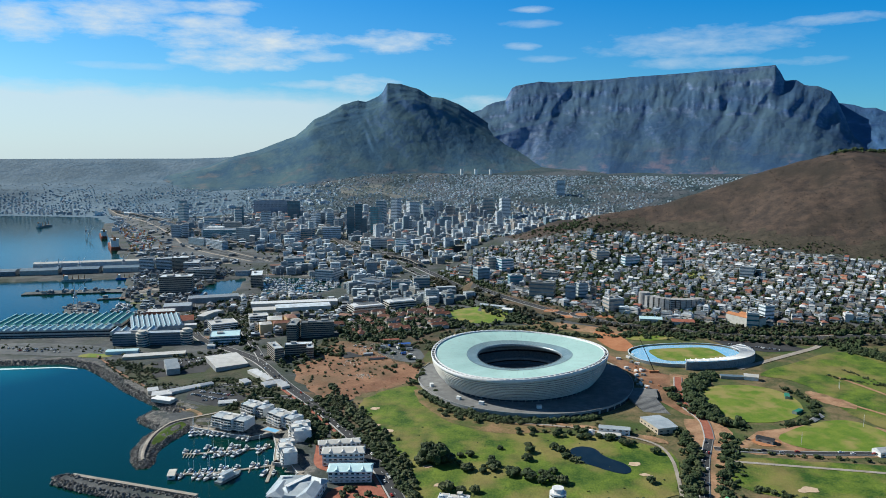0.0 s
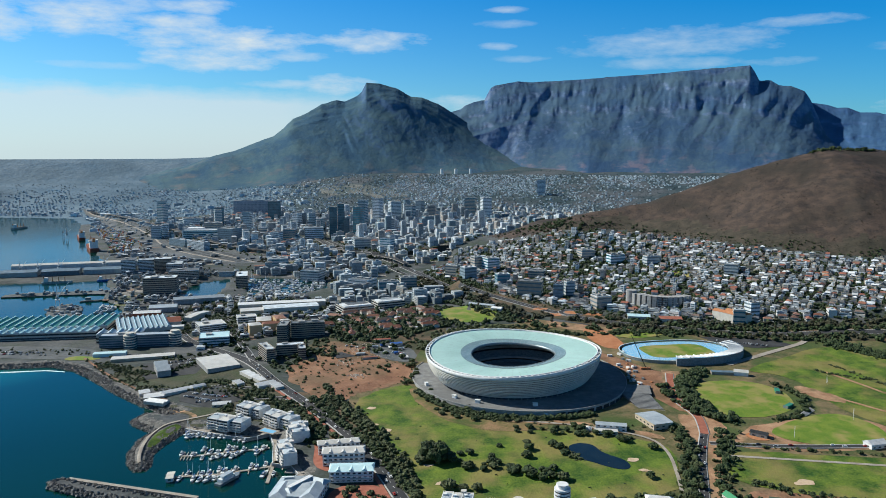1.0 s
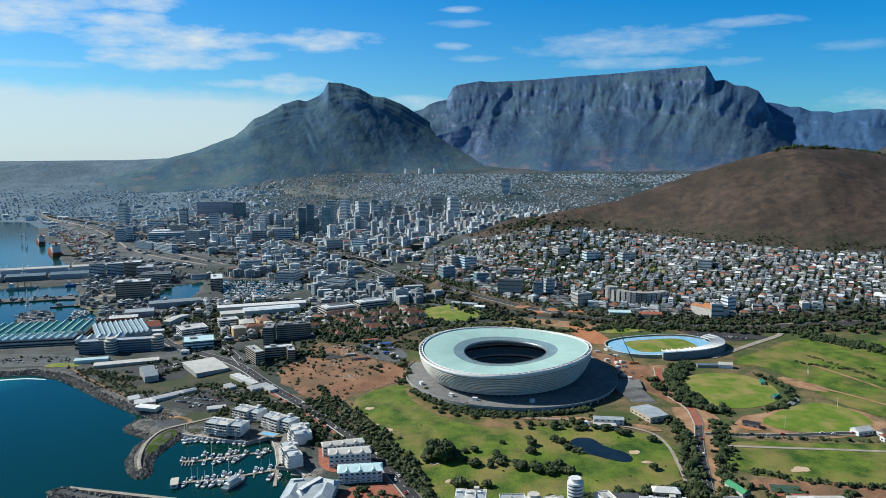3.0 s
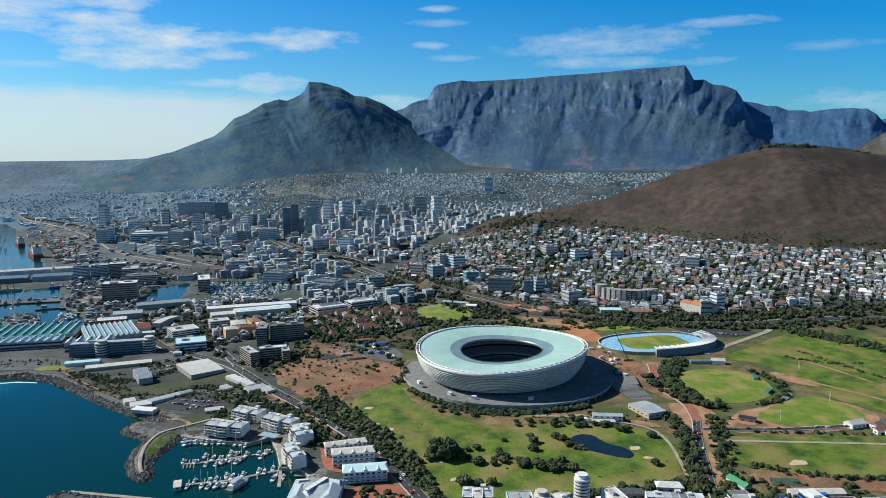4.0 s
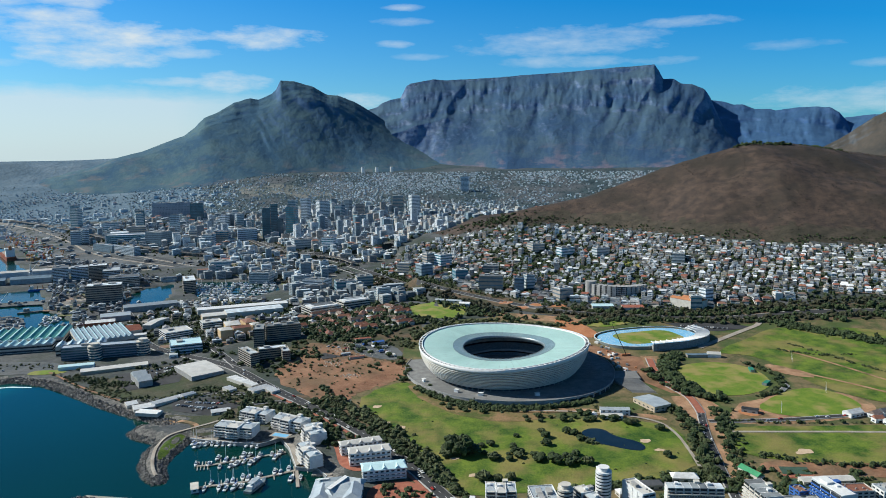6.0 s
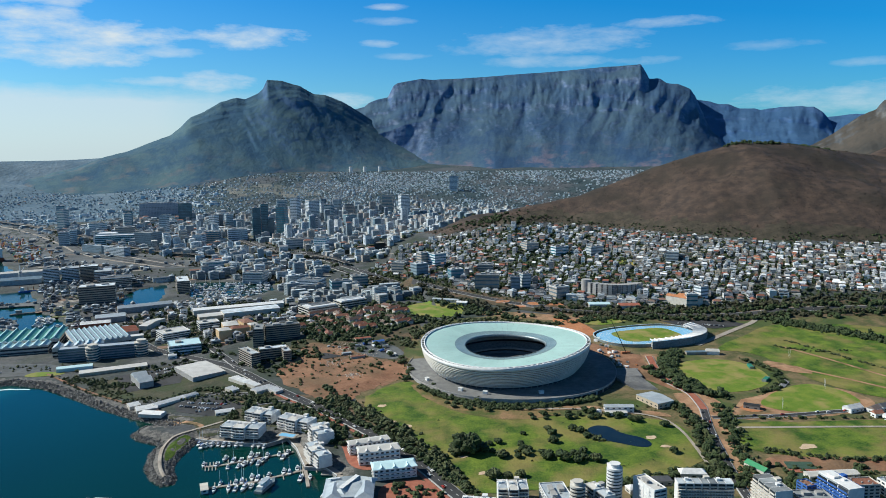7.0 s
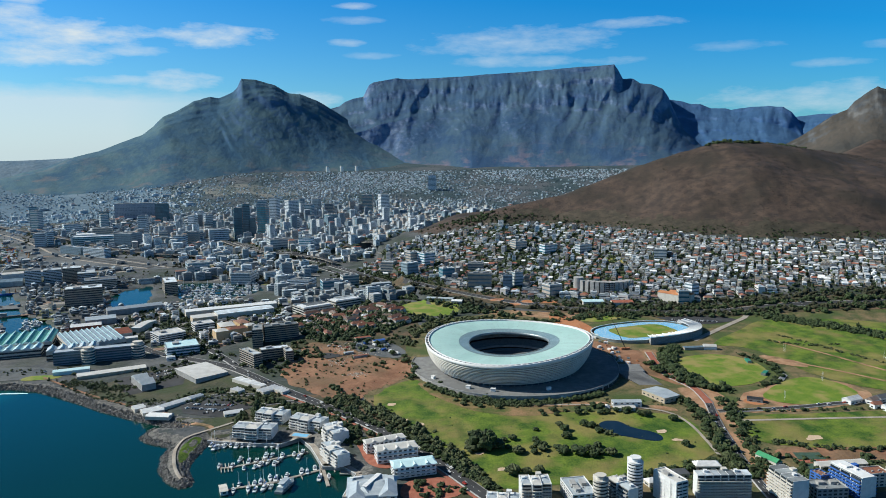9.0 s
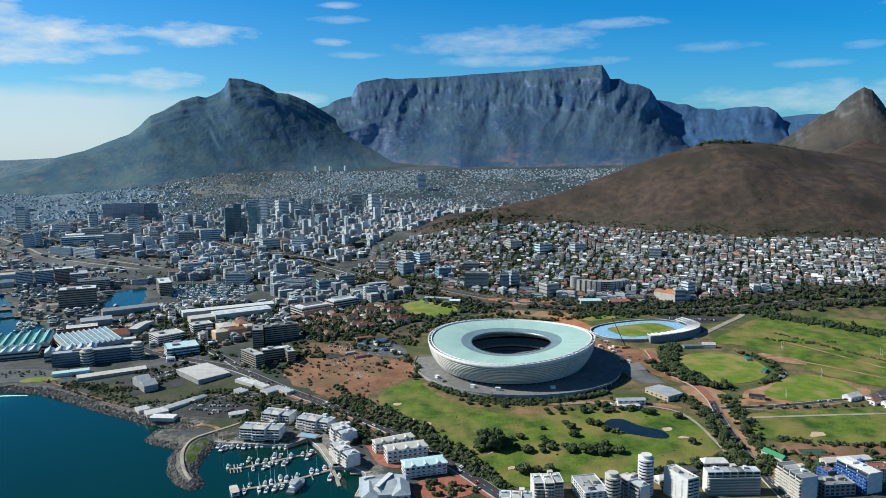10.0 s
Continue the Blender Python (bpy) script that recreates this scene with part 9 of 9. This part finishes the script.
# ---- raised roads, dock yard and ships ----
def viaduct(line, width, z, label):
    root = thing("viaduct", label, "viaduct", "raised roads of the city centre", pose(0, 0, 0))
    pts = np.array(rounded(line, 3, False))
    d = np.concatenate([[0], np.cumsum(np.hypot(*np.diff(pts, axis=0).T))])
    s = np.arange(0, d[-1], 32.0)
    p = np.stack([np.interp(s, d, pts[:, 0]), np.interp(s, d, pts[:, 1])], -1)
    for i in range(len(p) - 1):
        (x0, y0), (x1, y1) = p[i], p[i + 1]
        a, n = math.atan2(y1 - y0, x1 - x0), math.hypot(x1 - x0, y1 - y0)
        g = ground_z((x0 + x1) / 2, (y0 + y1) / 2)
        cx, cy = (x0 + x1) / 2, (y0 + y1) / 2
        part("deck_span", Shape().box(cx, cy, g + z - 1.2, n + 0.3, width, 1.2, a), (M_PATH,), root)
        part("carriageway", Shape().box(cx, cy, g + z, n + 0.3, width - 1.6, 0.12, a), (M_ASPHALT,), root)
        if i >= 0:
            part("pillar", Shape().box(cx, cy, g - 1, 2, width * 0.4, z - 0.1, a), (M_GREY,), root)
    return root


viaduct([(-1466, 2400), (-1204, 2107), (-913, 1729), (-649, 1303), (-488, 1127), (-415, 1100), (-330, 1010)], 16, 9, "pale concrete viaduct with asphalt lanes")
viaduct([(-334, 1352), (-271, 1154), (-212, 1019), (-90, 940), (-40, 800)], 14, 9, "pale concrete viaduct with asphalt lanes")
M_BOX = palette("cargo_boxes", [(0.36, 0.09, 0.05), (0.08, 0.16, 0.30), (0.55, 0.54, 0.52), (0.30, 0.16, 0.07), (0.12, 0.26, 0.18), (0.42, 0.28, 0.10), (0.5, 0.5, 0.5)])
x, y, rng2 = spots([(-1010, 1420), (-900, 1200), (-840, 1120), (-780, 1180), (-860, 1360), (-960, 1560), (-1100, 1740), (-1160, 1740)], 9, 7, 2.05, 1.0, 210)
k = rng2.uniform(0, 1, len(x)) < 0.5
n = int(k.sum())
joined("cargo_boxes", [(*boxes(x[k], y[k], land(x[k], y[k]), np.full(n, 7.0), np.full(n, 2.6), 2.6 * rng2.integers(1, 4, n), 2.05 + rng2.choice([0.0, 1.57], n)), 0)], (M_BOX,),
       "stacked rust, blue and grey cargo boxes", "cargo boxes")


def ship(x, y, turn, length, hull, label):
    root = thing("ship", label, "ship", "ships at the docks", pose(x, y, 0, 0, 0, turn))
    b = length * 0.15
    part("hull", Shape().prism([(-length / 2, -b / 2), (length * 0.36, -b / 2), (length / 2, 0), (length * 0.36, b / 2), (-length / 2, b / 2)], -2, length * 0.07), (hull,), root)
    part("deckhouse", Shape().box(-length * 0.36, 0, length * 0.07, length * 0.14, b * 0.9, length * 0.12).box(-length * 0.36, 0, length * 0.19, length * 0.10, b * 1.05, length * 0.03), (M_WHITE,), root)
    part("funnel", Shape().cyl(-length * 0.43, 0, length * 0.19, length * 0.025, length * 0.07, 10), (M_ORANGE,), root)
    for u in (-0.15, 0.05, 0.25):
        part("derrick", Shape().box(length * u, 0, length * 0.07, 1.6, 1.6, length * 0.17, 0, 0, 0.5), (M_ORANGE,), root)
    part("hatch", Shape().box(length * 0.05, 0, length * 0.07, length * 0.5, b * 0.6, length * 0.02), (M_BROWN,), root)
    return root


M_RUST = surface("rusty_hull", (0.16, 0.04, 0.025), (0.28, 0.09, 0.05), 0.1)
ship(-968, 1262, 118, 150, M_RUST, "large rust-red cargo ship at the dock")
ship(-1120, 1530, 118, 120, M_RUST, "rust-red cargo ship at the dock")
ship(-1484, 1853, 80, 80, M_STEEL, "grey ship lying in the far dock")
ship(-800, 700, 16, 60, M_STEEL, "grey trawler at the pier")
ship(-700, 728, 16, 50, M_BLUE, "blue trawler at the pier")
ship(-500, 600, 70, 34, M_STEEL, "tug moored in the inner basin")

# convention hall beside the towers
hall = block("convention_hall", "glass convention hall with white frames and roof", -700, 1450, 116, 60, 24, 4, 4, M_TEAL_GLASS, M_PALE_ROOF, M_TEAL, category="hall", plant=0)
part("roof_blade", Shape().box(0, -16, 25, 110, 24, 2.0).box(-26, 12, 25, 50, 30, 6.0), (M_WHITE,), hall)
part("end_frame", Shape().box(-58, -30.5, 0, 4, 2, 32).box(58, -30.5, 0, 4, 2, 32).box(0, -30.5, 29, 120, 2, 3), (M_WHITE,), hall, "white portal frame")
block("harbour_offices", "long glazed office row of several linked blocks", -640, 1186, 84, 20, 22, -41, 6, M_HAZED_CITY, M_ALU, M_HAZED_GLASS, category="office", plant=3)
block("harbour_offices", "long glazed office row of several linked blocks", -712, 1252, 84, 20, 20, -41, 5, M_HAZED_CITY, M_ALU, M_HAZED_GLASS, category="office", plant=3)
civic = block("civic_slab", "very wide haze-tinted grey-brown slab of municipal offices", -700, 2140, 146, 26, 58, 6, 12, M_HAZED_CIVIC, M_GREY, M_HAZED_CIVIC_GLASS, category="office tower", plant=4)
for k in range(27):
    part("fin", Shape().box(-71 + 142 * k / 26, -13.4, 0, 1.6, 1.0, 58), (M_HAZED_CIVIC,), civic)


# ---- nearest hillside villas ----
def make_villa(w, d, h, roof, wall, pitched, label):
    root = thing("villa", label, "house", "houses at the foot of the hillside")
    part("body", Shape().box(0, 0, -2, w, d, h + 2).box(w * 0.35, -d * 0.55, -2, w * 0.5, d * 0.4, h * 0.55 + 2), (wall,), root)
    part("roof", Shape().gable(0, 0, h, w, d, 2.4, 0, 0, 0.6) if pitched else Shape().box(0, 0, h, w - 0.6, d - 0.6, 0.5).box(w * 0.2, 0, h + 0.5, w * 0.3, d * 0.3, 1.8), (roof,), root)
    part("window_strip", ribbon_mesh(w * 0.99, d * 0.99, 1.3), (M_GLASS,), root).location.z = h * 0.55
    return root


villas = [make_villa(13, 10, 6, M_RED_TILES, M_CREAM, True, "cream villa with a red tiled roof"), make_villa(14, 9, 7, M_FLAT_ROOF, M_WHITE, False, "white flat-roofed villa with window bands"),
          make_villa(11, 9, 5, M_TILES, M_CREAM, True, "cream villa with a grey tiled roof"), make_villa(16, 11, 10, M_FLAT_ROOF, M_SHELL, False, "white three-storey flats with a flat roof")]
x, y, rng3 = spots([(120, 420), (240, 300), (400, 215), (520, 172), (640, 160), (650, 190), (520, 205), (400, 250), (250, 340), (140, 460)], 17, 15, radians(-30), 2.5, 220)
for i in range(min(len(x), 240)):
    m = pose(x[i], y[i], ground_z(x[i], y[i]), 0, 0, -30 + rng3.normal(0, 8) + 90 * int(rng3.integers(0, 2)))
    if i < 4:
        villas[i].matrix_basis = m
    else:
        copy_thing(villas[int(rng3.integers(0, 4))], m)
